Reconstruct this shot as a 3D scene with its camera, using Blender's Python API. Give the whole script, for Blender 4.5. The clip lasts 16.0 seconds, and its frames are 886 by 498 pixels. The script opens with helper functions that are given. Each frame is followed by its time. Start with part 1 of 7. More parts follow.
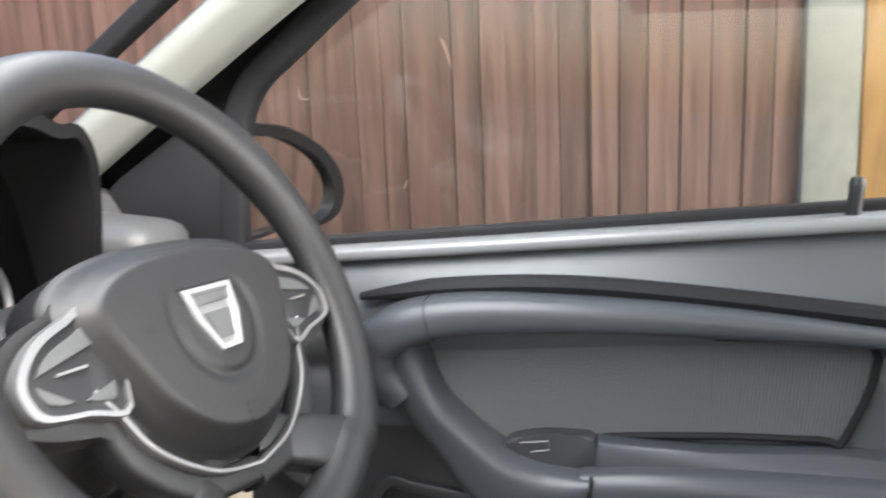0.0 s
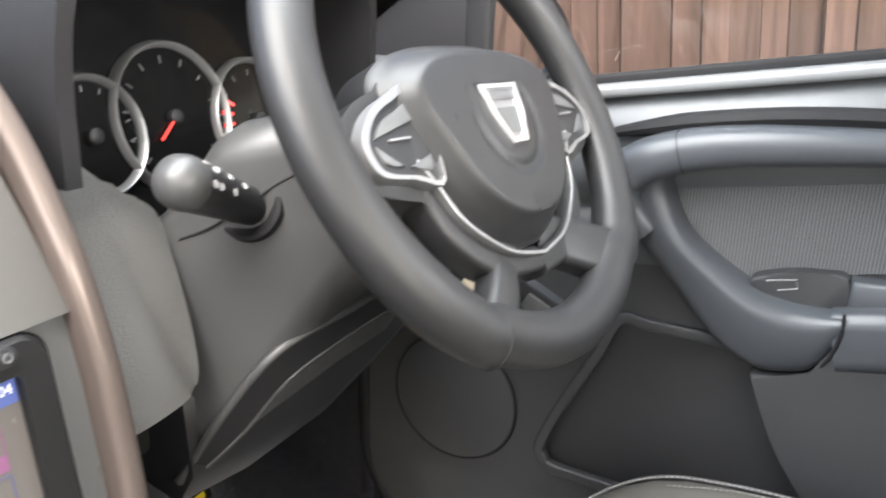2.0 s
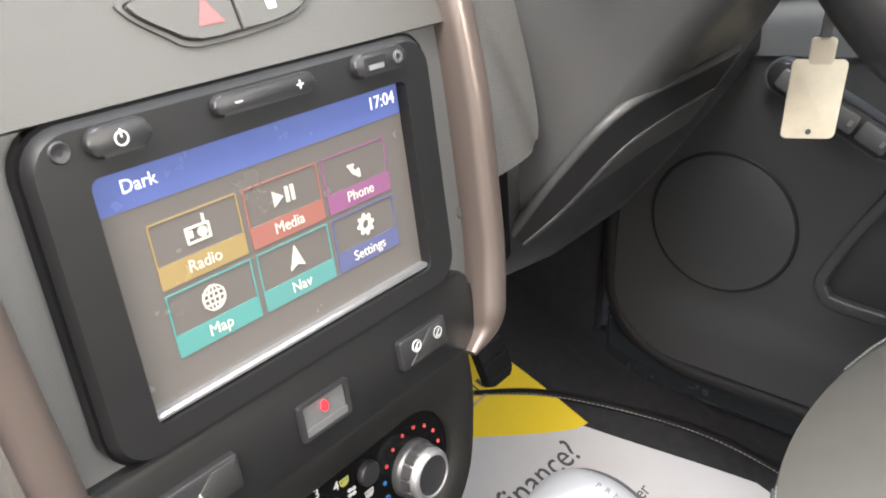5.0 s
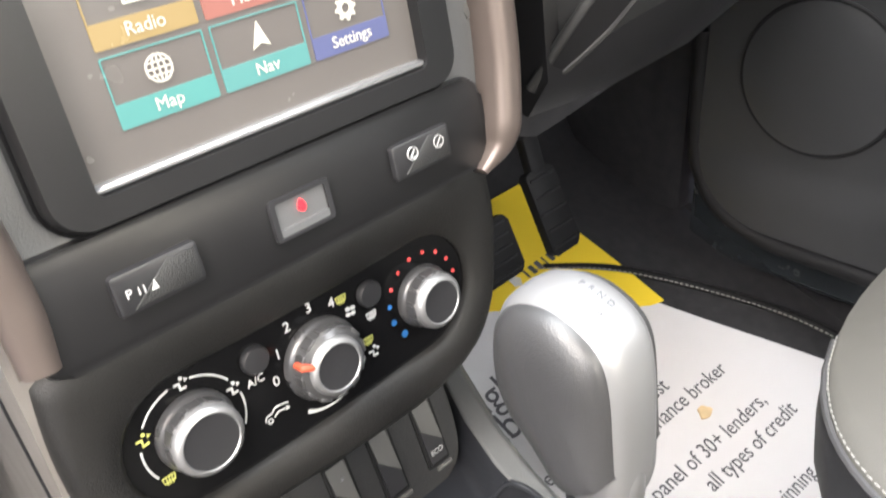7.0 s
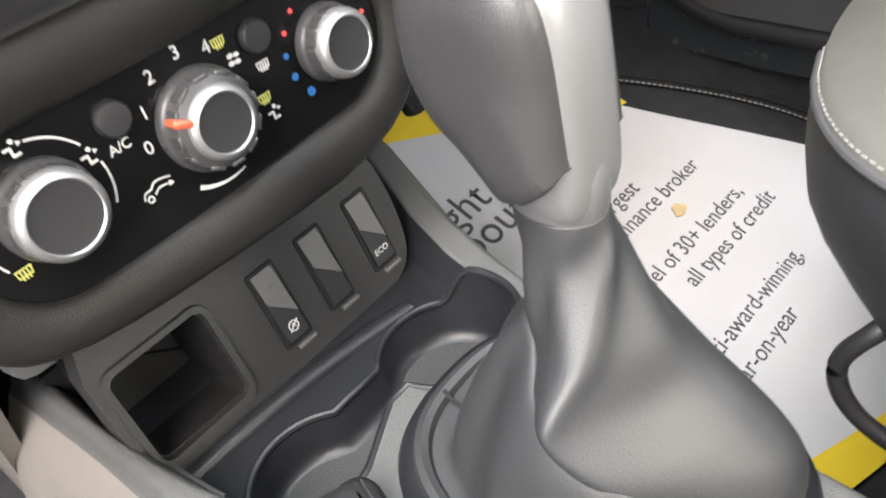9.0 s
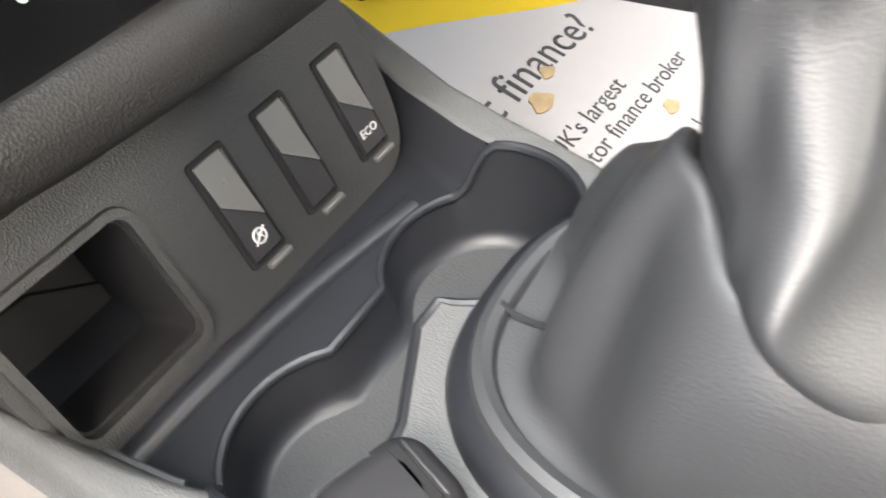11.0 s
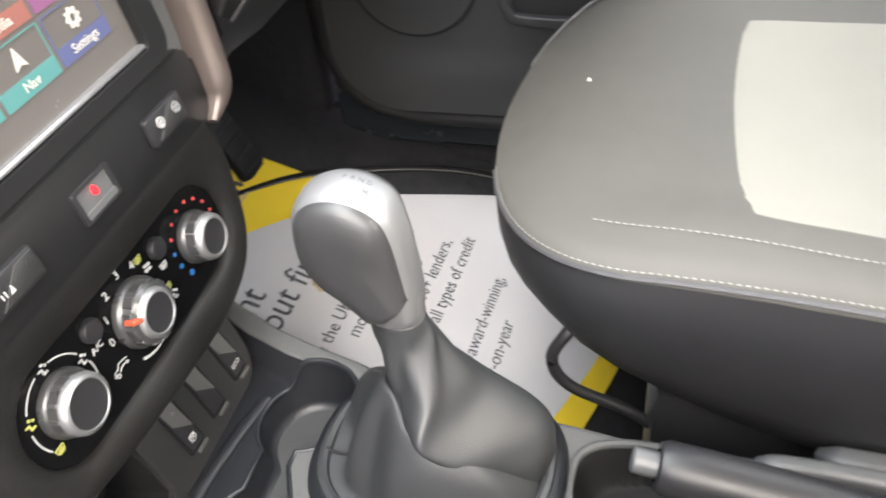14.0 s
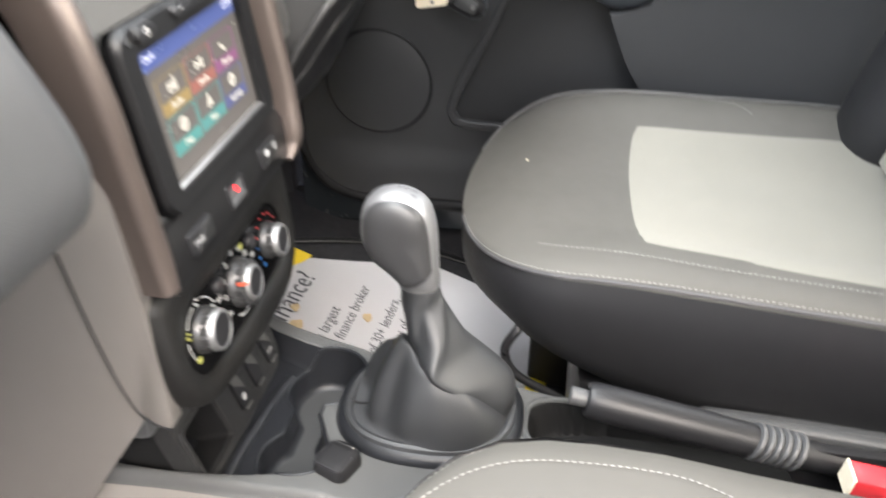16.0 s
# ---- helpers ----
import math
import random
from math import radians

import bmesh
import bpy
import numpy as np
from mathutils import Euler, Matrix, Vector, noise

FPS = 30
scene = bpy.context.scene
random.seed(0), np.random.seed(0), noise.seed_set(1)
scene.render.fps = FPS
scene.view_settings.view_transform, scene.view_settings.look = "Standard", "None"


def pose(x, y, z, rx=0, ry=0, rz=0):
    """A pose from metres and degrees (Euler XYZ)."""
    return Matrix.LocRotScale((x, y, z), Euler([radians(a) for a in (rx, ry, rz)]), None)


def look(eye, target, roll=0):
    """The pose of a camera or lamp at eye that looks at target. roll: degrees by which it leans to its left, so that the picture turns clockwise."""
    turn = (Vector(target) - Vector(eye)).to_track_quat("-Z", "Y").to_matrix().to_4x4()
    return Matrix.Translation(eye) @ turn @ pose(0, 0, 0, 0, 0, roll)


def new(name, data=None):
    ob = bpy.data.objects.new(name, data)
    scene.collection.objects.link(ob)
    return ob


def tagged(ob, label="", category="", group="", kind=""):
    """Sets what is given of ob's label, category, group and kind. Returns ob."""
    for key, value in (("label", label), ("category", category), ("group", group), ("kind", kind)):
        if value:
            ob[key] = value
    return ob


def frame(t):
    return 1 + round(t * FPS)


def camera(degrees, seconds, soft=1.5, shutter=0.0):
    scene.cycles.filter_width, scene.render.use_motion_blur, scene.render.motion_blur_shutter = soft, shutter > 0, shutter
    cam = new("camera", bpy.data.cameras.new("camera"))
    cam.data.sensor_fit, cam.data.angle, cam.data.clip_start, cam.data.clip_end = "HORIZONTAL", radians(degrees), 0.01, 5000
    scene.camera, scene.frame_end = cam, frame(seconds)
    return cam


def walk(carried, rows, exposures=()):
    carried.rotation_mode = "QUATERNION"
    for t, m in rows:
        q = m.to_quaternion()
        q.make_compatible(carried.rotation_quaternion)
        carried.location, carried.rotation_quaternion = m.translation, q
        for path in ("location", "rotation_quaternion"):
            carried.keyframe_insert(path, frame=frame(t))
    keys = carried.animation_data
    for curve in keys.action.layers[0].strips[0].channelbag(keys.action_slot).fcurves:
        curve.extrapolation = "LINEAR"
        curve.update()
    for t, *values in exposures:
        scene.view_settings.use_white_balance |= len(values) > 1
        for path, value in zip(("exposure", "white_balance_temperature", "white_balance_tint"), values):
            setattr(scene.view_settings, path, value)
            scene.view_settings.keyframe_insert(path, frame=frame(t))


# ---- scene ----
cam = camera(56.9, 16.0, soft=1.8, shutter=0.5)
PATH = [
    (0, (-0.0960, 0.0607, 0.9619), (0.8465, 0.3280, 0.7611), 2.83),
    (0.5, (-0.1171, 0.0720, 0.9394), (0.7948, 0.4139, 0.7125), 1.74),
    (1, (-0.1314, 0.0691, 0.9231), (0.7539, 0.4558, 0.6647), 1.67),
    (1.5, (-0.1415, 0.0818, 0.9055), (0.7190, 0.5011, 0.6159), 1.87),
    (2, (-0.1681, 0.1191, 0.8864), (0.6745, 0.5576, 0.5737), 1.64),
    (2.5, (-0.1948, 0.1572, 0.8729), (0.6268, 0.6167, 0.5356), 1.32),
    (3, (-0.2173, 0.1864, 0.8524), (0.5783, 0.6701, 0.4877), 1.01),
    (3.5, (-0.2288, 0.2107, 0.8298), (0.5417, 0.7150, 0.4400), 0.6),
    (4, (-0.2389, 0.2415, 0.8098), (0.5046, 0.7641, 0.3926), 0.3),
    (4.2, (-0.2381, 0.2520, 0.8014), (0.4979, 0.7809, 0.3788), 0.13),
    (6.3, (-0.1663, 0.2383, 0.7356), (0.4457, 0.8598, 0.2465), -2.98),
    (6.5, (-0.1656, 0.2264, 0.7271), (0.4291, 0.8550, 0.2259), -3.5),
    (7, (-0.1713, 0.2142, 0.7095), (0.3969, 0.8416, 0.1770), -4.73),
    (7.5, (-0.1740, 0.1994, 0.6952), (0.3677, 0.8184, 0.1265), -6.39),
    (8, (-0.1713, 0.1949, 0.6714), (0.3589, 0.7893, 0.0668), -8.06),
    (8.5, (-0.1590, 0.1991, 0.6440), (0.3566, 0.7773, 0.0118), -10.29),
    (10.8, (-0.1234, 0.3263, 0.5003), (0.4212, 0.7941, -0.1958), -11.43),
    (11, (-0.1252, 0.3150, 0.5041), (0.4201, 0.7736, -0.1975), -10.49),
    (11.5, (-0.1418, 0.2778, 0.5421), (0.4071, 0.7260, -0.1636), -8.87),
    (12, (-0.1594, 0.2359, 0.6078), (0.3950, 0.6879, -0.0910), -8.16),
    (12.5, (-0.1797, 0.2076, 0.6741), (0.3833, 0.6669, -0.0130), -8.03),
    (13, (-0.2130, 0.1784, 0.7254), (0.3856, 0.6233, 0.0592), -7.88),
    (13.5, (-0.2526, 0.1859, 0.7514), (0.4066, 0.5625, 0.1006), -7.96),
    (14, (-0.2848, 0.2053, 0.7761), (0.4335, 0.4564, 0.1273), -6.96),
    (14.5, (-0.3210, 0.2276, 0.7515), (0.4354, 0.3436, 0.1078), -5.04),
    (15, (-0.3706, 0.2205, 0.7439), (0.4109, 0.2728, 0.1221), -3.07),
    (15.5, (-0.4505, 0.2108, 0.7734), (0.3587, 0.2896, 0.1912), -1.55),
    (16, (-0.5547, 0.2345, 0.8511), (0.2803, 0.3690, 0.3174), 0.66),
]
walk(cam, [(t, look(eye, target, roll)) for t, eye, target, roll in PATH], [(0, 2.08), (1.5, 2.5), (2.2, 2.66), (4, 2.5), (6.5, 2.86), (8, 2.74), (9.5, 2.88), (11, 3.18), (11.5, 3.12), (12.5, 2.75), (14, 2.55), (14.6, 2.48), (15, 2.33), (16, 2.42)])

# ---- light ----
world = bpy.data.worlds.new("world")
scene.world = world
world.use_nodes = True
wn = world.node_tree
sky = wn.nodes.new("ShaderNodeTexSky")
sky.sky_type, sky.sun_disc = "NISHITA", False
sky.sun_elevation, sky.sun_rotation = radians(49), radians(245)
sky.air_density, sky.dust_density, sky.ozone_density = 1.0, 4.0, 1.0
wn.links.new(sky.outputs[0], wn.nodes["Background"].inputs[0])
wn.nodes["Background"].inputs[1].default_value = 0.14
sun = new("sun", bpy.data.lights.new("sun", "SUN"))
sun.data.energy, sun.data.angle, sun.data.color = 1.35, radians(46), (1.0, 0.965, 0.915)
sun.matrix_world = look((-3.4, -1.6, 4.4), (0, 0, 0))

# sky light through the upper windscreen
pane = new("windscreen_light", bpy.data.lights.new("windscreen_light", "AREA"))
pane.data.shape, pane.data.size, pane.data.size_y = "RECTANGLE", 1.15, 0.42
pane.data.energy, pane.data.color = 5.6, (0.95, 0.975, 0.96)
pane.matrix_world = look((0.02, 0.42, 1.27), (0.02, 0.06, 0.42))

# sky light through the rear side window
rear = new("side_window_light", bpy.data.lights.new("side_window_light", "AREA"))
rear.data.shape, rear.data.size, rear.data.size_y = "RECTANGLE", 0.85, 0.4
rear.data.energy, rear.data.color = 5.0, (1.0, 0.96, 0.89)
rear.matrix_world = look((-0.7, -1.0, 1.06), (0.1, 0.35, 0.4))

# sky light through the tailgate window, reaching forward between the seats
tail = new("rear_window_light", bpy.data.lights.new("rear_window_light", "AREA"))
tail.data.shape, tail.data.size, tail.data.size_y = "RECTANGLE", 1.1, 0.34
tail.data.energy, tail.data.color = 15.0, (1.0, 0.92, 0.78)
tail.matrix_world = look((0.0, -1.48, 1.09), (0.02, 0.3, 0.35))

# sky light through the rear part of the driver's window, over the fence
flank = new("driver_window_light", bpy.data.lights.new("driver_window_light", "AREA"))
flank.data.shape, flank.data.size, flank.data.size_y = "RECTANGLE", 0.5, 0.3
flank.data.energy, flank.data.color = 3.5, (0.96, 0.98, 1.0)
flank.matrix_world = look((0.72, -0.5, 1.1), (0.15, 0.4, 0.1))

# ---- materials ----


def surface(name, rgb, rough=0.5, metal=0.0, vary=0.12, size=9.0, grain=0.0, grain_size=900.0, cells=False, coat=0.0, sheen=0.0, spec=0.5, rvar=0.08):
    """A painted or moulded surface: large soft stains, fine grain, optional cell relief (leather, textured plastic)."""
    m = bpy.data.materials.new(name)
    m.use_nodes = True
    nt = m.node_tree
    b = nt.nodes["Principled BSDF"]
    tc = nt.nodes.new("ShaderNodeTexCoord")
    n1 = nt.nodes.new("ShaderNodeTexNoise")
    n1.inputs["Scale"].default_value, n1.inputs["Detail"].default_value = size, 5.0
    nt.links.new(tc.outputs["Object"], n1.inputs["Vector"])
    mix = nt.nodes.new("ShaderNodeMix")
    mix.data_type = "RGBA"
    mix.inputs[6].default_value = (*[c * (1 - vary) for c in rgb], 1)
    mix.inputs[7].default_value = (*[min(1.0, c * (1 + vary)) for c in rgb], 1)
    nt.links.new(n1.outputs["Fac"], mix.inputs["Factor"])
    nt.links.new(mix.outputs[2], b.inputs["Base Color"])
    mr = nt.nodes.new("ShaderNodeMapRange")
    mr.inputs["To Min"].default_value, mr.inputs["To Max"].default_value = max(0.03, rough - rvar), min(1.0, rough + rvar)
    n2 = nt.nodes.new("ShaderNodeTexNoise")
    n2.inputs["Scale"].default_value, n2.inputs["Detail"].default_value = size * 5, 4.0
    nt.links.new(tc.outputs["Object"], n2.inputs["Vector"])
    nt.links.new(n2.outputs["Fac"], mr.inputs["Value"])
    nt.links.new(mr.outputs["Result"], b.inputs["Roughness"])
    b.inputs["Metallic"].default_value = metal
    b.inputs["Specular IOR Level"].default_value = spec
    if coat:
        b.inputs["Coat Weight"].default_value, b.inputs["Coat Roughness"].default_value = coat, 0.08
    if sheen:
        b.inputs["Sheen Weight"].default_value = sheen
    if grain:
        if cells:
            g = nt.nodes.new("ShaderNodeTexVoronoi")
            out = g.outputs["Distance"]
        else:
            g = nt.nodes.new("ShaderNodeTexNoise")
            g.inputs["Detail"].default_value = 3.0
            out = g.outputs["Fac"]
        g.inputs["Scale"].default_value = grain_size
        nt.links.new(tc.outputs["Object"], g.inputs["Vector"])
        bp = nt.nodes.new("ShaderNodeBump")
        bp.inputs["Strength"].default_value, bp.inputs["Distance"].default_value = grain, 0.0006
        nt.links.new(out, bp.inputs["Height"])
        nt.links.new(bp.outputs["Normal"], b.inputs["Normal"])
    return m


def weave(name, rgb, rib=520.0, dark=0.72, strength=0.5, bands="DIAGONAL", thread=1.2):
    """Woven cloth: fine ribs across and a finer thread along."""
    m = surface(name, rgb, 0.9, 0, 0.08, 14, sheen=0.15, spec=0.2)
    nt = m.node_tree
    b = nt.nodes["Principled BSDF"]
    tc = nt.nodes.new("ShaderNodeTexCoord")
    w1 = nt.nodes.new("ShaderNodeTexWave")
    w1.bands_direction, w1.inputs["Scale"].default_value, w1.inputs["Distortion"].default_value = bands, rib * 0.35, 0.8
    w2 = nt.nodes.new("ShaderNodeTexVoronoi")
    w2.inputs["Scale"].default_value = rib * thread
    for w in (w1, w2):
        nt.links.new(tc.outputs["Object"], w.inputs["Vector"])
    mul = nt.nodes.new("ShaderNodeMath")
    mul.operation = "MULTIPLY"
    nt.links.new(w1.outputs["Fac"], mul.inputs[0])
    nt.links.new(w2.outputs["Distance"], mul.inputs[1])
    old = b.inputs["Base Color"].links[0].from_socket
    mx = nt.nodes.new("ShaderNodeMix")
    mx.data_type, mx.blend_type = "RGBA", "MULTIPLY"
    mx.inputs["Factor"].default_value = 1.0
    ramp = nt.nodes.new("ShaderNodeMapRange")
    ramp.inputs["To Min"].default_value, ramp.inputs["To Max"].default_value = dark, 1.05
    nt.links.new(w1.outputs["Fac"], ramp.inputs["Value"])
    nt.links.new(old, mx.inputs[6])
    nt.links.new(ramp.outputs["Result"], mx.inputs[7])
    nt.links.new(mx.outputs[2], b.inputs["Base Color"])
    bp = nt.nodes.new("ShaderNodeBump")
    bp.inputs["Strength"].default_value, bp.inputs["Distance"].default_value = strength, 0.0006
    nt.links.new(mul.outputs[0], bp.inputs["Height"])
    nt.links.new(bp.outputs["Normal"], b.inputs["Normal"])
    return m


def glow(name, rgb, power):
    m = surface(name, [c * 0.3 for c in rgb], 0.25, spec=0.4)
    b = m.node_tree.nodes["Principled BSDF"]
    b.inputs["Emission Color"].default_value, b.inputs["Emission Strength"].default_value = (*rgb, 1), power
    return m


def timber(name, rgb, along="Z", dark=0.55):
    m = surface(name, rgb, 0.8, vary=0.25, size=3, spec=0.2)
    nt = m.node_tree
    b = nt.nodes["Principled BSDF"]
    tc = nt.nodes.new("ShaderNodeTexCoord")
    info = nt.nodes.new("ShaderNodeObjectInfo")
    mp = nt.nodes.new("ShaderNodeMapping")
    mp.inputs["Scale"].default_value = (14, 14, 0.9) if along == "Z" else (14, 0.9, 14)
    add = nt.nodes.new("ShaderNodeVectorMath")
    nt.links.new(tc.outputs["Object"], add.inputs[0])
    sc = nt.nodes.new("ShaderNodeVectorMath")
    sc.operation = "SCALE"
    sc.inputs[0].default_value = (3, 7, 11)
    nt.links.new(info.outputs["Random"], sc.inputs["Scale"])
    nt.links.new(sc.outputs[0], add.inputs[1])
    nt.links.new(add.outputs[0], mp.inputs["Vector"])
    n = nt.nodes.new("ShaderNodeTexNoise")
    n.inputs["Scale"].default_value, n.inputs["Detail"].default_value, n.inputs["Distortion"].default_value = 3.2, 7.0, 0.6
    nt.links.new(mp.outputs[0], n.inputs["Vector"])
    rp = nt.nodes.new("ShaderNodeMapRange")
    rp.inputs["From Min"].default_value, rp.inputs["From Max"].default_value = 0.3, 0.7
    rp.inputs["To Min"].default_value, rp.inputs["To Max"].default_value = dark, 1.2
    nt.links.new(n.outputs["Fac"], rp.inputs["Value"])
    tone = nt.nodes.new("ShaderNodeMapRange")
    tone.inputs["To Min"].default_value, tone.inputs["To Max"].default_value = 0.8, 1.2
    nt.links.new(info.outputs["Random"], tone.inputs["Value"])
    mul = nt.nodes.new("ShaderNodeMath")
    mul.operation = "MULTIPLY"
    nt.links.new(rp.outputs[0], mul.inputs[0])
    nt.links.new(tone.outputs[0], mul.inputs[1])
    old = b.inputs["Base Color"].links[0].from_socket
    mx = nt.nodes.new("ShaderNodeMix")
    mx.data_type, mx.blend_type = "RGBA", "MULTIPLY"
    mx.inputs["Factor"].default_value = 1.0
    nt.links.new(old, mx.inputs[6])
    nt.links.new(mul.outputs[0], mx.inputs[7])
    nt.links.new(mx.outputs[2], b.inputs["Base Color"])
    bp = nt.nodes.new("ShaderNodeBump")
    bp.inputs["Strength"].default_value, bp.inputs["Distance"].default_value = 0.12, 0.002
    nt.links.new(n.outputs["Fac"], bp.inputs["Height"])
    nt.links.new(bp.outputs["Normal"], b.inputs["Normal"])
    return m


M_BLACK = surface("black_plastic", (0.013, 0.013, 0.0143), 0.4, grain=0.15, grain_size=1400, spec=0.3)
M_GLOSS = surface("gloss_black", (0.0035, 0.0035, 0.0038), 0.16, vary=0.05, spec=0.12)
# near-black colour that puts the shade of recesses into the surface
M_RECESS_SHADE = surface("recess_shade_black", (0.0075, 0.0075, 0.0078), 0.7, spec=0.12, grain=0.2, grain_size=1200)
M_PANEL = surface("satin_black_fascia", (0.0075, 0.0075, 0.008), 0.4, vary=0.08, spec=0.22)
M_GREY = surface("grey_dash_plastic", (0.039, 0.0377, 0.0355), 0.48, grain=0.2, grain_size=1500, cells=True, spec=0.32)
M_GRAINED = surface("grained_grey_plastic", (0.043, 0.0422, 0.041), 0.5, grain=0.5, grain_size=620, cells=True)
M_DARKGREY = surface("charcoal_plastic", (0.055, 0.056, 0.058), 0.45, grain=0.2, grain_size=1200, cells=True)
M_SHROUD = surface("shroud_plastic", (0.034, 0.0343, 0.035), 0.37, grain=0.15, grain_size=1300, cells=True, spec=0.32)
M_CLIMATE = surface("climate_surround", (0.0072, 0.007, 0.0068), 0.5, grain=0.32, grain_size=1100, cells=True, spec=0.25)
M_CONSOLE = surface("console_plastic", (0.052, 0.053, 0.053), 0.44, spec=0.3, grain=0.4, grain_size=1200, cells=True)
M_PLATE = surface("charcoal_plate", (0.0155, 0.0156, 0.0158), 0.42, spec=0.3, grain=0.4, grain_size=1200, cells=True)
M_TRAY = surface("dark_tray_plastic", (0.0085, 0.0092, 0.011), 0.38, spec=0.3, grain=0.2, grain_size=1400)
M_CUPMAT = surface("dotted_cup_mat", (0.03, 0.031, 0.032), 0.5, grain=0.3, grain_size=800, cells=True, spec=0.3)
M_FACET = surface("pale_switch_facet", (0.05, 0.0495, 0.047), 0.4, grain=0.1, grain_size=1500)
M_SIDE = surface("warm_grey_side_plastic", (0.115, 0.106, 0.098), 0.45, grain=0.2, grain_size=1200, cells=True)
M_DOOR = surface("door_plastic", (0.027, 0.028, 0.03), 0.46, grain=0.25, grain_size=1000, cells=True, spec=0.35)
M_DOOR_LIT = surface("door_plastic_lit", (0.055, 0.059, 0.064), 0.38, grain=0.15, grain_size=1200, cells=True)
M_DOORSAT = surface("satin_door_handle", (0.04, 0.044, 0.05), 0.33, vary=0.06, rvar=0.03, spec=0.33)
M_SILL_GLINT = surface("sill_strip_sky_glint", (0.16, 0.165, 0.17), 0.35, 0.2, vary=0.05, rvar=0.03)
M_CARPET = surface("black_carpet", (0.03, 0.03, 0.033), 0.95, vary=0.3, size=60, grain=0.8, grain_size=1500, spec=0.1)
M_RUBBER = surface("black_rubber", (0.01, 0.01, 0.011), 0.62, spec=0.16)
M_LEATHER = surface("wheel_leather", (0.0135, 0.0135, 0.0143), 0.44, rvar=0.03, vary=0.1, grain=0.15, grain_size=1400, cells=True, spec=0.32)
M_BOOT = surface("boot_leather", (0.0185, 0.0195, 0.021), 0.48, rvar=0.02, vary=0.1, grain=0.14, grain_size=1000, cells=True, spec=0.5)
M_KNOBLEATHER = surface("knob_leather", (0.026, 0.026, 0.027), 0.38, rvar=0.03, grain=0.2, grain_size=1500, cells=True)
M_SILVER = surface("satin_silver", (0.24, 0.24, 0.245), 0.36, 0.75, vary=0.05, rvar=0.03)
M_KNOB = surface("smoked_silver_plastic", (0.05, 0.05, 0.052), 0.28, 0.4, vary=0.05, rvar=0.02)
M_SHELL = surface("satin_knob_silver", (0.2, 0.2, 0.205), 0.42, 0.6, vary=0.05, rvar=0.03)
M_CHROME = surface("chrome", (0.55, 0.55, 0.56), 0.25, 0.75, vary=0.03, rvar=0.01)
M_STRIP = surface("bronze_satin_trim", (0.098, 0.079, 0.071), 0.36, 0.55, vary=0.04, rvar=0.01)
M_SEAT = surface("grey_leatherette", (0.072, 0.069, 0.0625), 0.66, spec=0.3, vary=0.1, grain=0.15, grain_size=1400, cells=True)
M_SEATDARK = surface("dark_grey_leatherette", (0.048, 0.047, 0.049), 0.5, vary=0.1, grain=0.15, grain_size=1400, cells=True)
M_CLOTH = weave("pale_seat_cloth", (0.185, 0.179, 0.155), 420, 0.82)
M_DOORCLOTH = weave("grey_door_cloth", (0.1, 0.103, 0.107), 270, 0.38, 0.8, "Y", 2.4)
M_SKIRT = surface("dark_seat_side", (0.0135, 0.0135, 0.0148), 0.55, spec=0.4, vary=0.1, grain=0.18, grain_size=1300, cells=True)
M_STITCH = surface("white_thread", (0.2, 0.197, 0.185), 0.8)
M_PILLAR = surface("pale_grey_pillar_trim", (0.16, 0.166, 0.15), 0.7, vary=0.05, grain=0.3, grain_size=1500)
M_WHITE = surface("white_print", (0.3, 0.3, 0.3), 0.6)
M_PAPER = surface("white_paper", (0.5, 0.5, 0.52), 0.7, vary=0.06, size=7, grain=0.2, grain_size=40)
M_YELLOW = surface("yellow_paper", (0.75, 0.55, 0.03), 0.6, vary=0.06, size=7)
M_INK = surface("grey_ink", (0.07, 0.07, 0.08), 0.8)
M_STAIN = surface("brown_stain", (0.5, 0.38, 0.22), 0.8, vary=0.4, size=60)
M_RED = surface("red_plastic", (0.55, 0.03, 0.04), 0.35)
M_ORANGE = surface("orange_marker", (0.3, 0.05, 0.025), 0.4)
M_BLUE = surface("blue_print", (0.01, 0.07, 0.2), 0.5)
M_REDPRINT = surface("red_print", (0.36, 0.035, 0.035), 0.5)
M_YELPRINT = surface("yellow_green_print", (0.3, 0.3, 0.08), 0.5)
M_TAG = surface("cream_card", (0.7, 0.62, 0.48), 0.7, vary=0.15, size=60)
M_SCUFF = surface("bleached_scuff", (0.24, 0.165, 0.135), 0.8, vary=0.3, size=80)
M_FENCE = timber("brown_fence_timber", (0.078, 0.046, 0.037), dark=0.6)
M_NEWWOOD = timber("new_pine", (0.2, 0.115, 0.045), dark=0.75)
M_CONCRETE = surface("concrete", (0.120, 0.120, 0.106), 0.9, vary=0.25, size=40, grain=0.8, grain_size=120)
M_GROUND = surface("tarmac", (0.06, 0.06, 0.06), 0.9, vary=0.3, size=4, grain=0.8, grain_size=90)
M_BODY = surface("car_paint", (0.03, 0.035, 0.04), 0.25, coat=0.5)
M_ROOF = surface("headliner", (0.45, 0.44, 0.41), 0.95, vary=0.06)
M_MIRROR = surface("mirror_glass", (0.9, 0.9, 0.9), 0.02, 1.0, vary=0.0)


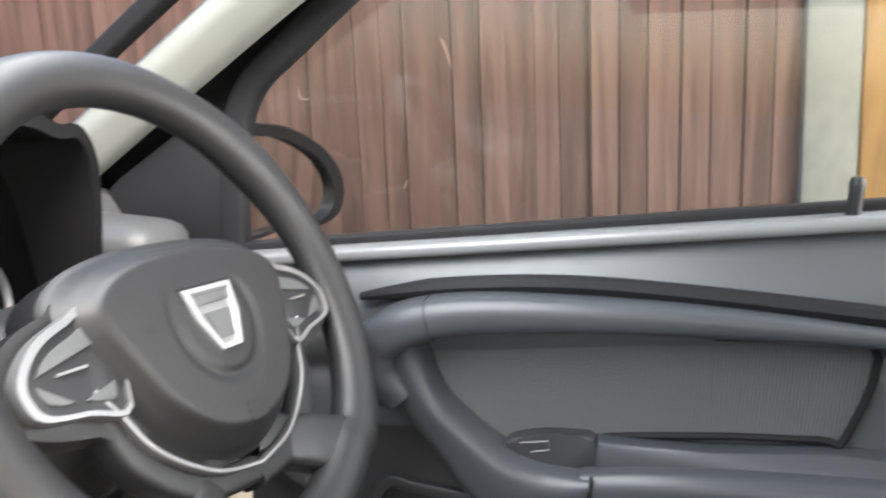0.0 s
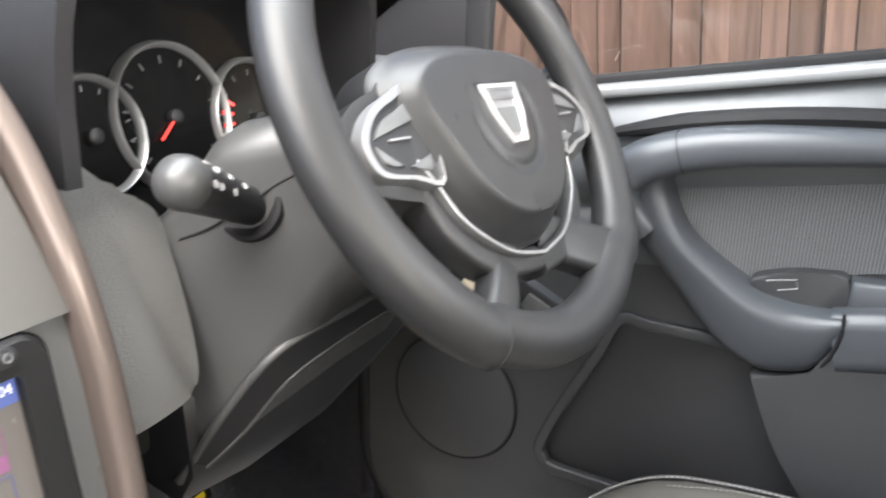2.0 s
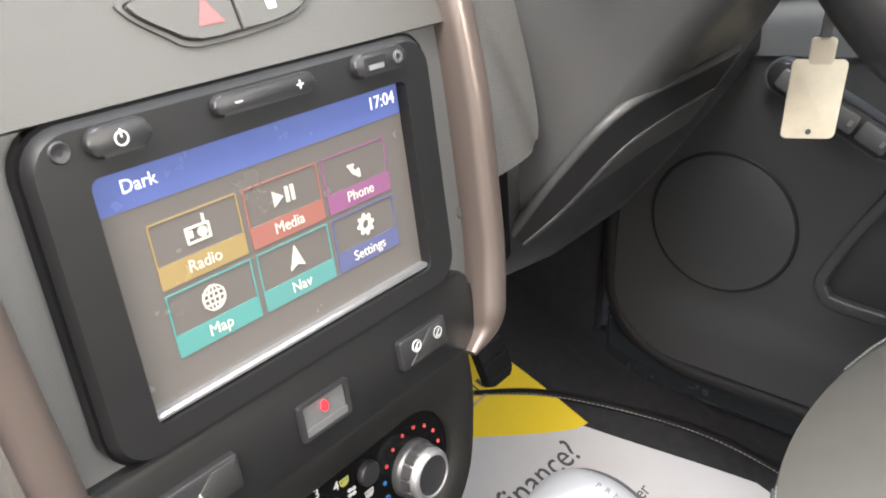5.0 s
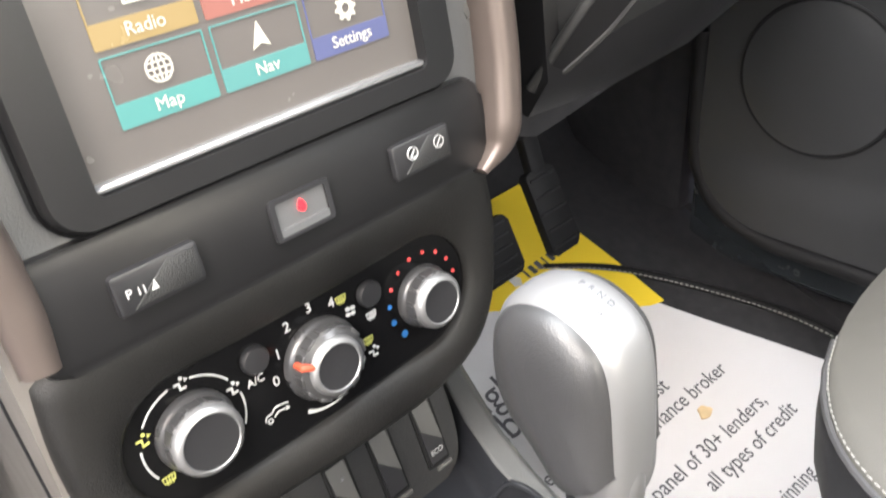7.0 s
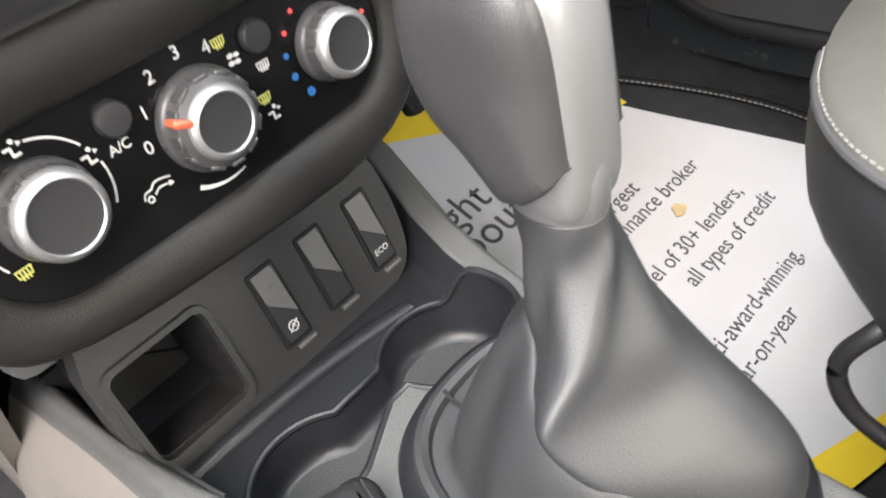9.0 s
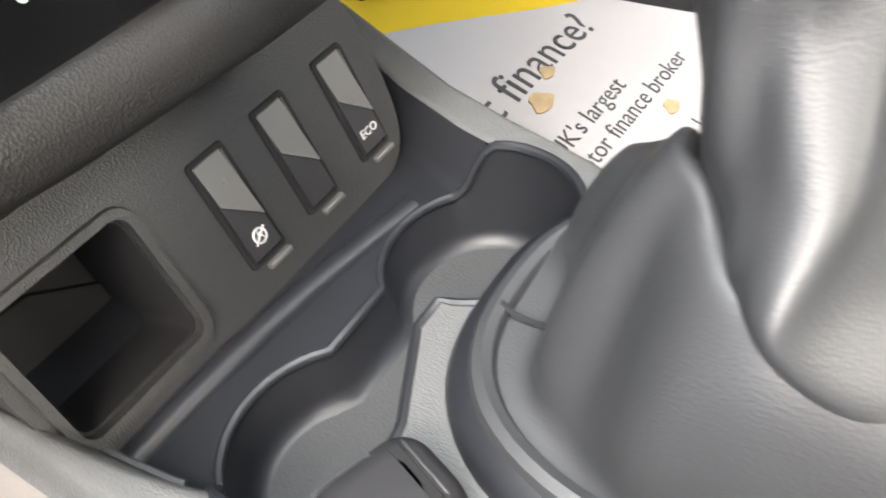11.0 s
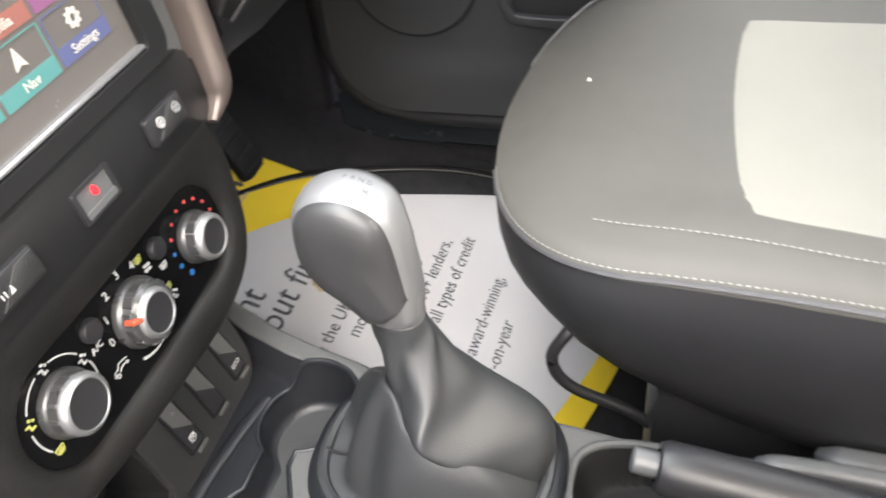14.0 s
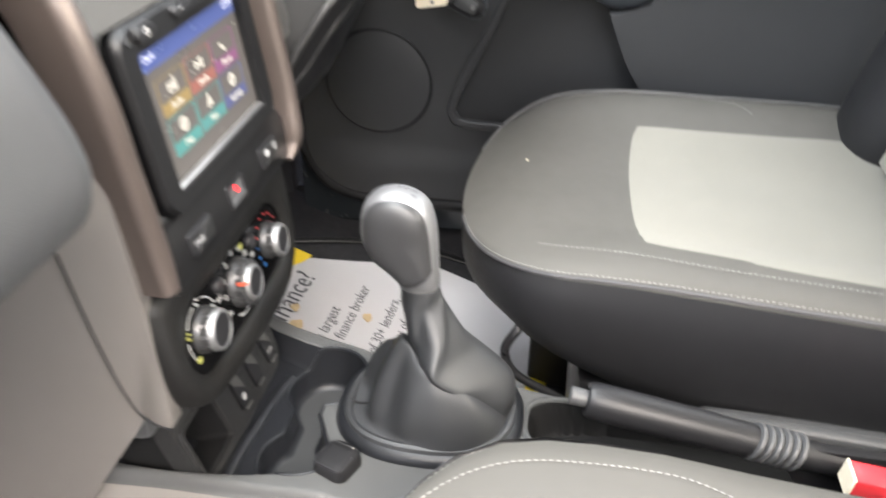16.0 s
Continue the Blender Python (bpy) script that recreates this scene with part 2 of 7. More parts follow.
def glass(name, rgb=(1, 1, 1)):
    m = bpy.data.materials.new(name)
    m.use_nodes = True
    nt = m.node_tree
    nt.nodes.remove(nt.nodes["Principled BSDF"])
    tr, gl, mx = nt.nodes.new("ShaderNodeBsdfTransparent"), nt.nodes.new("ShaderNodeBsdfGlossy"), nt.nodes.new("ShaderNodeMixShader")
    tr.inputs[0].default_value = (*rgb, 1)
    gl.inputs["Roughness"].default_value = 0.02
    fr = nt.nodes.new("ShaderNodeFresnel")
    fr.inputs[0].default_value = 1.4
    nt.links.new(fr.outputs[0], mx.inputs[0])
    nt.links.new(tr.outputs[0], mx.inputs[1])
    nt.links.new(gl.outputs[0], mx.inputs[2])
    nt.links.new(mx.outputs[0], nt.nodes["Material Output"].inputs[0])
    return m


M_GLASS = glass("window_glass", (0.9, 0.93, 0.92))

# ---- mesh helpers ----


def smooth(a, b, x):
    """0 before a, 1 after b, eased between."""
    t = max(0.0, min(1.0, (x - a) / (b - a)))
    return t * t * (3 - 2 * t)


V = Vector


def thing(name, base, label, category, group="", kind=""):
    ob = new(name)
    ob.location = base
    ob.empty_display_size = 0.02
    return tagged(ob, label, category, group, kind)


def part(name, bm, material, parent=None, label="", angle=38):
    me = bpy.data.meshes.new(name)
    bmesh.ops.recalc_face_normals(bm, faces=bm.faces)
    bm.to_mesh(me)
    bm.free()
    for p in me.polygons:
        p.use_smooth = True
    me.set_sharp_from_angle(angle=radians(angle))
    me.materials.append(material)
    ob = new(name, me)
    if parent is not None:
        ob.parent = parent
        if parent.type == "EMPTY":
            ob.location = -parent.location
    return tagged(ob, label)


def frame_of(origin, u, v):
    u, v = V(u).normalized(), V(v).normalized()
    n = u.cross(v).normalized()
    v = n.cross(u)
    m = Matrix((u, v, n)).transposed().to_4x4()
    m.translation = origin
    return m


def box(x0, x1, y0, y1, z0, z1, bev=0.0, seg=2, m=None):
    bm = bmesh.new()
    bmesh.ops.create_cube(bm, size=1, matrix=Matrix.Translation(((x0 + x1) / 2, (y0 + y1) / 2, (z0 + z1) / 2)) @ Matrix.Diagonal((abs(x1 - x0), abs(y1 - y0), abs(z1 - z0), 1)))
    if bev:
        bmesh.ops.bevel(bm, geom=bm.edges, offset=bev, segments=seg, affect="EDGES", profile=0.5)
    if m:
        bm.transform(m)
    return bm


def slab(outline, m, n0, n1, bev=0.0, seg=2):
    """A flat outline (u, v) given thickness from n0 to n1 in the frame m, its front edge rounded."""
    bm = bmesh.new()
    k = len(outline)
    lo = [bm.verts.new((u, v, n0)) for u, v in outline]
    hi = [bm.verts.new((u, v, n1)) for u, v in outline]
    bm.faces.new(lo[::-1])
    top = bm.faces.new(hi)
    for i in range(k):
        bm.faces.new((lo[i], lo[(i + 1) % k], hi[(i + 1) % k], hi[i]))
    if bev:
        bmesh.ops.bevel(bm, geom=list(top.edges), offset=bev, segments=seg, affect="EDGES", profile=0.5)
    bm.transform(m)
    return bm


def rrect(u0, u1, v0, v1, r, k=6):
    pts = []
    for cx, cy, a in ((u1 - r, v1 - r, 0), (u0 + r, v1 - r, 90), (u0 + r, v0 + r, 180), (u1 - r, v0 + r, 270)):
        for i in range(k + 1):
            t = radians(a + 90 * i / k)
            pts.append((cx + r * math.cos(t), cy + r * math.sin(t)))
    return pts


def slab_hole(outer, holes, m, n0, n1):
    """A plate with openings in it."""
    bm = bmesh.new()
    for n in (n0, n1):
        edges = []
        for pts in (outer, *holes):
            vs = [bm.verts.new((u, v, n)) for u, v in pts]
            edges += [bm.edges.new((vs[k - 1], vs[k])) for k in range(len(vs))]
        bmesh.ops.triangle_fill(bm, use_beauty=True, use_dissolve=False, edges=edges)
    for pts in (outer, *holes):
        lo, hi = [bm.verts.new((u, v, n0)) for u, v in pts], [bm.verts.new((u, v, n1)) for u, v in pts]
        for k in range(len(pts)):
            bm.faces.new((lo[k - 1], lo[k], hi[k], hi[k - 1]))
    bmesh.ops.remove_doubles(bm, verts=bm.verts, dist=1e-6)
    bm.transform(m)
    return bm


def ring_slab(outer, inner, m, n0, n1, bev=0.0):
    """A frame between two outlines with the same number of points."""
    bm = bmesh.new()
    k = len(outer)
    loops = [[bm.verts.new((u, v, n)) for u, v in o] for o, n in ((outer, n0), (outer, n1 - bev), ([(a[0] + (b[0] - a[0]) * 0.12, a[1] + (b[1] - a[1]) * 0.12) for a, b in zip(outer, inner)] if bev else outer, n1), (inner, n1), (inner, n0))]
    for a, b in zip(loops, loops[1:]):
        for i in range(k):
            bm.faces.new((a[i], a[(i + 1) % k], b[(i + 1) % k], b[i]))
    bmesh.ops.remove_doubles(bm, verts=bm.verts, dist=1e-6)
    bm.transform(m)
    return bm


def loft(rings, closed=True, caps=True):
    bm = bmesh.new()
    rows = [[bm.verts.new(p) for p in r] for r in rings]
    k = len(rows[0])
    for a, b in zip(rows, rows[1:]):
        for i in range(k if closed else k - 1):
            j = (i + 1) % k
            bm.faces.new((a[i], a[j], b[j], b[i]))
    if caps and closed:
        bm.faces.new(rows[0][::-1])
        bm.faces.new(rows[-1])
    return bm


def curve(pts, n=8, closed=False):
    """Points on a smooth curve through pts."""
    pts = [V(p) for p in pts]
    k = len(pts)
    out = []
    for i in range(k if closed else k - 1):
        if closed:
            a, b, c, d = (pts[(i + j) % k] for j in (-1, 0, 1, 2))
        else:
            a, b, c, d = pts[max(i - 1, 0)], pts[i], pts[i + 1], pts[min(i + 2, k - 1)]
        for j in range(n):
            t = j / n
            out.append(0.5 * ((2 * b) + (c - a) * t + (2 * a - 5 * b + 4 * c - d) * t * t + (3 * b - a - 3 * c + d) * t ** 3))
    if not closed:
        out.append(pts[-1])
    return out


def curve2(pts, n=8, closed=False):
    return [(p.x, p.y) for p in curve([(a, b, 0) for a, b in pts], n, closed)]


def sweep(path, section, up=(0, 0, 1), closed=False, scale=None):
    """A section of (a, b) points drawn along a path; a runs across the path, b along up."""
    path = [V(p) for p in path]
    k = len(path)
    rings = []
    for i, p in enumerate(path):
        t = (path[(i + 1) % k] - path[i - 1]) if closed else (path[min(i + 1, k - 1)] - path[max(i - 1, 0)])
        t.normalize()
        s = t.cross(V(up)).normalized()
        u = s.cross(t).normalized()
        f = scale[i] if scale else 1.0
        rings.append([p + s * a * f + u * b * f for a, b in section])
    if closed:
        rings.append(rings[0])
    bm = loft(rings, True, not closed)
    if closed:
        bmesh.ops.remove_doubles(bm, verts=bm.verts, dist=1e-6)
    return bm


def circle(r, k=12, ry=None):
    return [(r * math.cos(2 * math.pi * i / k), (ry or r) * math.sin(2 * math.pi * i / k)) for i in range(k)]


def tube(path, r, k=10, up=(0, 0, 1), closed=False, scale=None):
    return sweep(path, circle(r, k), up, closed, scale)


def lathe(profile, m=None, k=32):
    """A profile of (radius, height) turned round the frame's third axis."""
    bm = loft([[(r * math.cos(2 * math.pi * i / k), r * math.sin(2 * math.pi * i / k), h) for i in range(k)] for r, h in profile], True, False)
    for r, h in (profile[0], profile[-1]):
        if r <= 0.002:
            bmesh.ops.contextual_create(bm, geom=[w for w in bm.verts if abs(w.co.z - h) < 1e-7 and w.co.xy.length < r + 1e-6])
    if m:
        bm.transform(m)
    return bm


def sheet(fn, nu, nv, thick=0.0):
    """A surface from fn(u, v), u and v from 0 to 1, with a second face at a distance behind it."""
    bm = bmesh.new()
    p = [[V(fn(i / nu, j / nv)) for j in range(nv + 1)] for i in range(nu + 1)]
    g = [[bm.verts.new(q) for q in row] for row in p]

    def quads(h, flip):
        for i in range(nu):
            for j in range(nv):
                q = (h[i][j], h[i + 1][j], h[i + 1][j + 1], h[i][j + 1])
                bm.faces.new(q[::-1] if flip else q)

    quads(g, False)
    if thick:
        h = []
        for i in range(nu + 1):
            row = []
            for j in range(nv + 1):
                du = p[min(i + 1, nu)][j] - p[max(i - 1, 0)][j]
                dv = p[i][min(j + 1, nv)] - p[i][max(j - 1, 0)]
                row.append(bm.verts.new(p[i][j] - du.cross(dv).normalized() * thick))
            h.append(row)
        quads(h, True)
        rim = [(i, 0) for i in range(nu)] + [(nu, j) for j in range(nv)] + [(i, nv) for i in range(nu, 0, -1)] + [(0, j) for j in range(nv, 0, -1)]
        for (i, j), (k, l) in zip(rim, rim[1:] + rim[:1]):
            bm.faces.new((g[k][l], g[i][j], h[i][j], h[k][l]))
    return bm


def merge(*bms):
    out = bmesh.new()
    for b in bms:
        me = bpy.data.meshes.new("tmp")
        b.to_mesh(me)
        b.free()
        out.from_mesh(me)
        bpy.data.meshes.remove(me)
    return out


def writing(name, text, size, m, material, parent, align="CENTER", depth=0.0002, label=""):
    cu = bpy.data.curves.new(name, "FONT")
    cu.body, cu.size, cu.align_x, cu.align_y, cu.extrude = text, size, align, "CENTER", depth
    cu.resolution_u = 3
    tmp = bpy.data.objects.new("tmp", cu)
    scene.collection.objects.link(tmp)
    bpy.context.view_layer.update()
    me = bpy.data.meshes.new_from_object(tmp.evaluated_get(bpy.context.evaluated_depsgraph_get()))
    bpy.data.objects.remove(tmp)
    bm = bmesh.new()
    bm.from_mesh(me)
    bpy.data.meshes.remove(me)
    bm.transform(m)
    return part(name, bm, material, parent, label)


def stitches(name, path, parent, step=0.0055, length=0.0036, r=0.0005, up=(0, 0, 1), label="row of white stitching"):
    """A row of short threads along a path, in one mesh."""
    path = [V(p) for p in path]
    bms, carry = [], 0.0
    out = bmesh.new()
    for a, b in zip(path, path[1:]):
        d = (b - a).length
        t = (b - a) / d
        s = carry
        while s < d:
            p0, p1 = a + t * s, a + t * min(s + length, d + length)
            side = t.cross(V(up)).normalized()
            top = side.cross(t)
            vs = []
            for p, f in ((p0, 0.6), (p0.lerp(p1, 0.5), 1.0), (p1, 0.6)):
                vs.append([out.verts.new(p + side * r * f * ca + top * r * f * sa) for ca, sa in ((1.3, 0), (0, 1.3), (-1.3, 0), (0, -0.8))])
            for q, w in zip(vs, vs[1:]):
                for i in range(4):
                    out.faces.new((q[i], q[(i + 1) % 4], w[(i + 1) % 4], w[i]))
            out.faces.new(vs[0][::-1])
            out.faces.new(vs[-1])
            s += step
        carry = s - d
    return part(name, out, M_STITCH, parent, label)


def at(m, u=0, v=0, n=0, turn=0):
    return m @ pose(u, v, n, 0, 0, turn)


# frames of the fascia: u to the car's right, v up, n towards the seats
FACE = frame_of((0, 0.504, 0.573), (1, 0, 0), (0, 0.149, 1))
UPPER = frame_of((0, 0.5225, 0.697), (1, 0, 0), (0, 0.45, 1))
CLIM = frame_of((0, 0.506, 0.443), (1, 0, 0), (0, 0.149, 1))
SWIT = frame_of((0, 0.533, 0.305), (1, 0, 0), (0, 0.35, 1))

# ---- setting: ground, car shell ----
part_ground = part("ground", box(-60, 60, -60, 60, -0.56, -0.46), M_GROUND)
tagged(part_ground, "dark tarmac ground beside the fence", "ground", kind="structure")


def floor_z(y):
    """The carpet: flat under the seat, rising to the toe board."""
    if y < 0.2:
        return -0.095
    return -0.095 + 0.36 * (y - 0.2) if y < 0.92 else 0.164 + (y - 0.92) * 1.6


ob = part("floor", sheet(lambda u, v: (-0.74 + 1.56 * u, -1.5 + 2.6 * v, floor_z(-1.5 + 2.6 * v) - 0.012), 4, 60, 0.01), M_CARPET)
tagged(ob, "black carpeted car floor rising to the toe board", "floor", kind="structure")
ob = part("wall_firewall", box(-0.76, 0.76, 1.05, 1.09, -0.1, 0.82), M_CARPET)
tagged(ob, "dark bulkhead ahead of the footwell", "wall", kind="structure")
ob = part("wall_rear", box(-0.76, 0.76, -1.56, -1.5, -0.45, 0.9), M_SEATDARK)
tagged(ob, "dark grey rear cabin wall", "wall", kind="structure")
ob = part("wall_left_sill", merge(box(-0.8, -0.74, -1.5, 1.05, -0.45, -0.06), box(-0.8, -0.74, -1.5, -0.75, -0.06, 0.85), box(-0.8, -0.74, 0.75, 1.05, -0.06, 0.8)), M_DOOR)
tagged(ob, "door sill under the open passenger doorway", "wall", kind="structure")
ob = part("wall_right_sill", merge(box(0.80, 0.86, -1.5, 1.05, -0.45, 0.1), box(0.77, 0.83, -1.5, -0.6, 0.1, 0.88), box(0.77, 0.83, 0.74, 1.05, 0.1, 0.78)), M_CARPET)
tagged(ob, "black door sill and sidewall below the driver door", "wall", kind="structure")


def roof_pt(u, v):
    x, y = -0.56 + 1.26 * u, -1.5 + 1.72 * v
    return (x, y, 1.33 - 0.10 * (2 * u - 1) ** 4 - 0.05 * v ** 3)


ob = part("ceiling", sheet(roof_pt, 16, 16, 0.04), M_ROOF)
tagged(ob, "pale fabric headliner of the car", "ceiling", kind="structure")

# ---- fence outside ----
FX = 1.55
LEAN = pose(0, 0, 0, -5.2)
fence = thing("fence", (FX, 0.8, -0.46), "weathered brown close-board timber fence beside the car", "fence")
rnd = random.Random(4)


def board_mesh(w):
    bm = bmesh.new()
    # feathered section: thick on one edge, thin on the other
    sec = [(-0.016, -w / 2), (-0.014, w / 2), (-0.006, w / 2 + 0.004), (0.0, w / 2), (0.0, -w / 2)]
    r = [[bm.verts.new((x, y, z)) for x, y in sec] for z in (-0.46, 0.2, 0.8, 1.38)]
    for a, b in zip(r, r[1:]):
        for i in range(5):
            bm.faces.new((a[i], a[(i + 1) % 5], b[(i + 1) % 5], b[i]))
    bm.faces.new(r[0][::-1])
    bm.faces.new(r[-1])
    bmesh.ops.recalc_face_normals(bm, faces=bm.faces)
    me = bpy.data.meshes.new("board")
    bm.to_mesh(me)
    bm.free()
    me.materials.append(M_FENCE)
    return me


board_kinds = [board_mesh(w) for w in (0.058, 0.061, 0.064)]
y = -0.203
while y < 3.2:
    b = new("board", rnd.choice(board_kinds))
    b.parent = fence
    b.matrix_basis = Matrix.Translation((rnd.uniform(-0.004, 0.004), y - 0.8, 0.46)) @ pose(0, 0, 0, -5.2 + rnd.uniform(-0.25, 0.25), 0, 7 + rnd.uniform(-2, 3))
    y += 0.0537 + rnd.uniform(-0.003, 0.003)
for z in (0.1, 1.2):
    part("rail", box(FX + 0.006, FX + 0.05, -0.22, 3.2, z, z + 0.08), M_FENCE, fence)
# bleached scuffs across the boards
for pts in (
    [(0.86, 0.935), (0.855, 0.914), (0.838, 0.910), (0.826, 0.925), (0.823, 0.95)],
    [(0.853, 1.03), (0.846, 1.015), (0.832, 1.013), (0.824, 1.03), (0.822, 1.055)],
    [(0.672, 0.972), (0.662, 0.982), (0.651, 0.972), (0.655, 0.955), (0.668, 0.950)],
    [(0.548, 1.046), (0.54, 1.035), (0.528, 1.005), (0.52, 0.985)],
    [(0.612, 0.738), (0.604, 0.757), (0.592, 0.757), (0.585, 0.738), (0.59, 0.722), (0.596, 0.706)],
    [(0.432, 1.092), (0.424, 1.09), (0.418, 1.083)],
):
    part("scuff", sweep(curve([(FX - 0.0225, a, b) for a, b in pts], 5), rrect(-0.0012, 0.0012, -0.0026, 0.0026, 0.0008, 2), up=(1, 0, 0)), M_SCUFF, fence)
post = part("fence_post", box(FX - 0.06, FX + 0.05, -0.316, -0.222, -0.5, 1.42, 0.012, 2, LEAN), M_CONCRETE)
tagged(post, "pale concrete fence post with rough face", "fence post")
panel = thing("pine_fence", (FX, -0.6, -0.46), "new yellow pine fence panel beyond the post", "fence")
for i in range(9):
    part("board", box(FX - 0.012, FX + 0.008, -0.322 - 0.105 * (i + 1), -0.322 - 0.105 * i - 0.003, -0.5, 1.36, 0.003, 1, LEAN), M_NEWWOOD, panel)

# ---- driver door ----
door = thing("driver_door", (0.72, 0.1, 0.1), "closed driver door with dark plastic trim, cloth inset and grab handle", "car door")


def sill_z(y):
    return 0.843 - 0.163 * y


def door_low(y):
    """Lower edge of the door card, with its rounded front corner."""
    k = max(0.0, y - 0.575)
    return 0.155 + 0.11 - math.sqrt(max(0.0, 0.11 ** 2 - k * k))


def door_skin(u, v):
    y = 0.684 - 1.265 * u
    top, low = sill_z(y) - 0.012, door_low(y)
    z = top + (low - top) * v
    d = top - z
    x = 0.705 + 0.02 * max(0, 1 - d / 0.05) ** 2
    x -= 0.012 * math.exp(-((d - 0.075) / 0.04) ** 2)
    x += 0.012 * math.exp(-((d - 0.118) / 0.016) ** 2)
    # moulded step round the speaker and a soft swell towards the bottom
    x -= 0.008 * smooth(0.26, 0.2, z)
    return (x, y, z)


RECESS = [(0.338, 0.52), (0.362, 0.468), (0.398, 0.396), (0.424, 0.332), (0.42, 0.311), (0.402, 0.300), (0.3, 0.296), (0.1, 0.29), (0.02, 0.29), (0.02, 0.52)]


def in_recess(y, z):
    ok = False
    for (a, b), (c, d) in zip(RECESS, RECESS[1:] + RECESS[:1]):
        if (b > z) != (d > z) and y < a + (c - a) * (z - b) / (d - b):
            ok = not ok
    return ok


# the door plastic above this cut is paler: sky light put into its colour
V_CUT = 0.30
part("upper_trim", sheet(lambda u, v: door_skin(u, v * V_CUT), 52, 34, 0.006), M_DOOR_LIT, door, "upper door trim, sky light put into its paler blue-grey")
bm = sheet(lambda u, v: door_skin(u, V_CUT + (1 - V_CUT) * v), 150, 120)
bmesh.ops.delete(bm, geom=[fc for fc in bm.faces if in_recess(fc.calc_center_median().y, fc.calc_center_median().z)], context="FACES")
part("lower_card", bm, M_DOOR, door, "charcoal lower door card")
part("recess_lip", sweep([(0.7005, a, b) for a, b in curve2([(0.10, 0.52), (0.2, 0.52), (0.3, 0.521)] + RECESS[:-1], 6)], rrect(-0.007, 0.007, -0.004, 0.009, 0.003, 3), up=(1, 0, 0)), M_DOOR, door)
part("door_seal", tube(curve([(0.712, 0.694, 0.62), (0.712, 0.694, 0.30), (0.708, 0.674, 0.20), (0.704, 0.60, 0.148), (0.702, 0.4, 0.142), (0.702, -0.58, 0.142)], 10), 0.011, 10), M_RUBBER, door, "black rubber door seal")
# pale colour carries the sky's reflection along the sill
part("sill_cap", sweep([(0.722, yy, sill_z(yy) - 0.004) for yy in np.linspace(0.56, -0.6, 24)], rrect(-0.026, 0.022, -0.008, 0.006, 0.005, 3)), M_SILL_GLINT, door, "satin window sill strip, the sky's highlight put into its pale grey")
part("window_seal", sweep([(0.748, yy, sill_z(yy) + 0.006) for yy in np.linspace(0.56, -0.6, 24)], rrect(-0.008, 0.012, -0.012, 0.006, 0.004, 3)), M_RUBBER, door, "black rubber window seal")
part("outer_skin", box(0.765, 0.80, -0.6, 0.72, 0.05, 0.745, 0.01), M_BODY, door)
# cloth inset
ins = curve2([(0.352, 0.706), (0.2, 0.722), (0.0, 0.738), (-0.122, 0.75), (-0.112, 0.655), (-0.09, 0.65), (0.0, 0.638), (0.12, 0.615), (0.2, 0.58), (0.275, 0.62), (0.335, 0.672)], 5, True)
DOORF = frame_of((0.705, 0, 0), (0, -1, 0), (0, 0, 1))
part("cloth_inset", slab([(-a, b) for a, b in ins], DOORF, -0.004, 0.012, 0.003), M_DOORCLOTH, door, "grey woven cloth inset")
# dark tube drawn as edge shadow, so the cloth looks set back
part("inset_shade", tube([DOORF @ V((-a, b, 0.011)) for a, b in ins], 0.0045, 8, up=(1, 0, 0), closed=True), M_RUBBER, door)
# black tube laid along the handle as the gap's shade
part("trim_gap_shade", tube(curve([(0.69, -0.62, 0.752), (0.69, -0.3, 0.772), (0.688, -0.1, 0.776), (0.684, 0.12, 0.775), (0.682, 0.26, 0.760), (0.685, 0.37, 0.735)], 8), 0.0105, 8, scale=[1.0] * 34 + [1 - 0.1 * k for k in range(7)]), M_RUBBER, door, "black strip standing for the shade in the gap above the grab handle")
# grab handle that runs along the top of the cloth and sweeps down to the armrest
hp = curve([(0.672, -0.62, 0.735), (0.672, -0.3, 0.757), (0.672, -0.12, 0.760), (0.670, 0.048, 0.756), (0.667, 0.21, 0.743), (0.663, 0.29, 0.7275), (0.661, 0.334, 0.703), (0.660, 0.337, 0.670), (0.664, 0.312, 0.640)], 8)
HW = (0.4, 0.42, 0.45, 0.76, 1.02, 1.12, 1.25, 1.1, 0.8)
hs = [float(np.interp(k / 8, range(9), HW)) for k in range(len(hp))]
hsec = rrect(-0.019, 0.019, -0.027, 0.027, 0.016, 5)
part("grab_handle", sweep(hp, hsec, up=(1, 0, 0), scale=hs), M_DOORSAT, door, "satin grey sweeping grab handle")
for k in (39,):
    q = [hp[k], hp[k] + (hp[k + 1] - hp[k]).normalized() * 0.0012]
    part("handle_seam", sweep(q, [(a * 1.02, b * 1.02) for a, b in hsec], up=(1, 0, 0), scale=[hs[k]] * 2), M_RUBBER, door)
# armrest below the cloth and the bulge at its front end
part("armrest", sweep(curve([(0.672, 0.116, 0.556), (0.668, 0.0, 0.578), (0.668, -0.3, 0.608), (0.668, -0.62, 0.622)], 8), rrect(-0.04, 0.02, -0.03, 0.036, 0.018, 5), up=(0, 0, 1)), M_DOORSAT, door, "dark grey padded armrest")


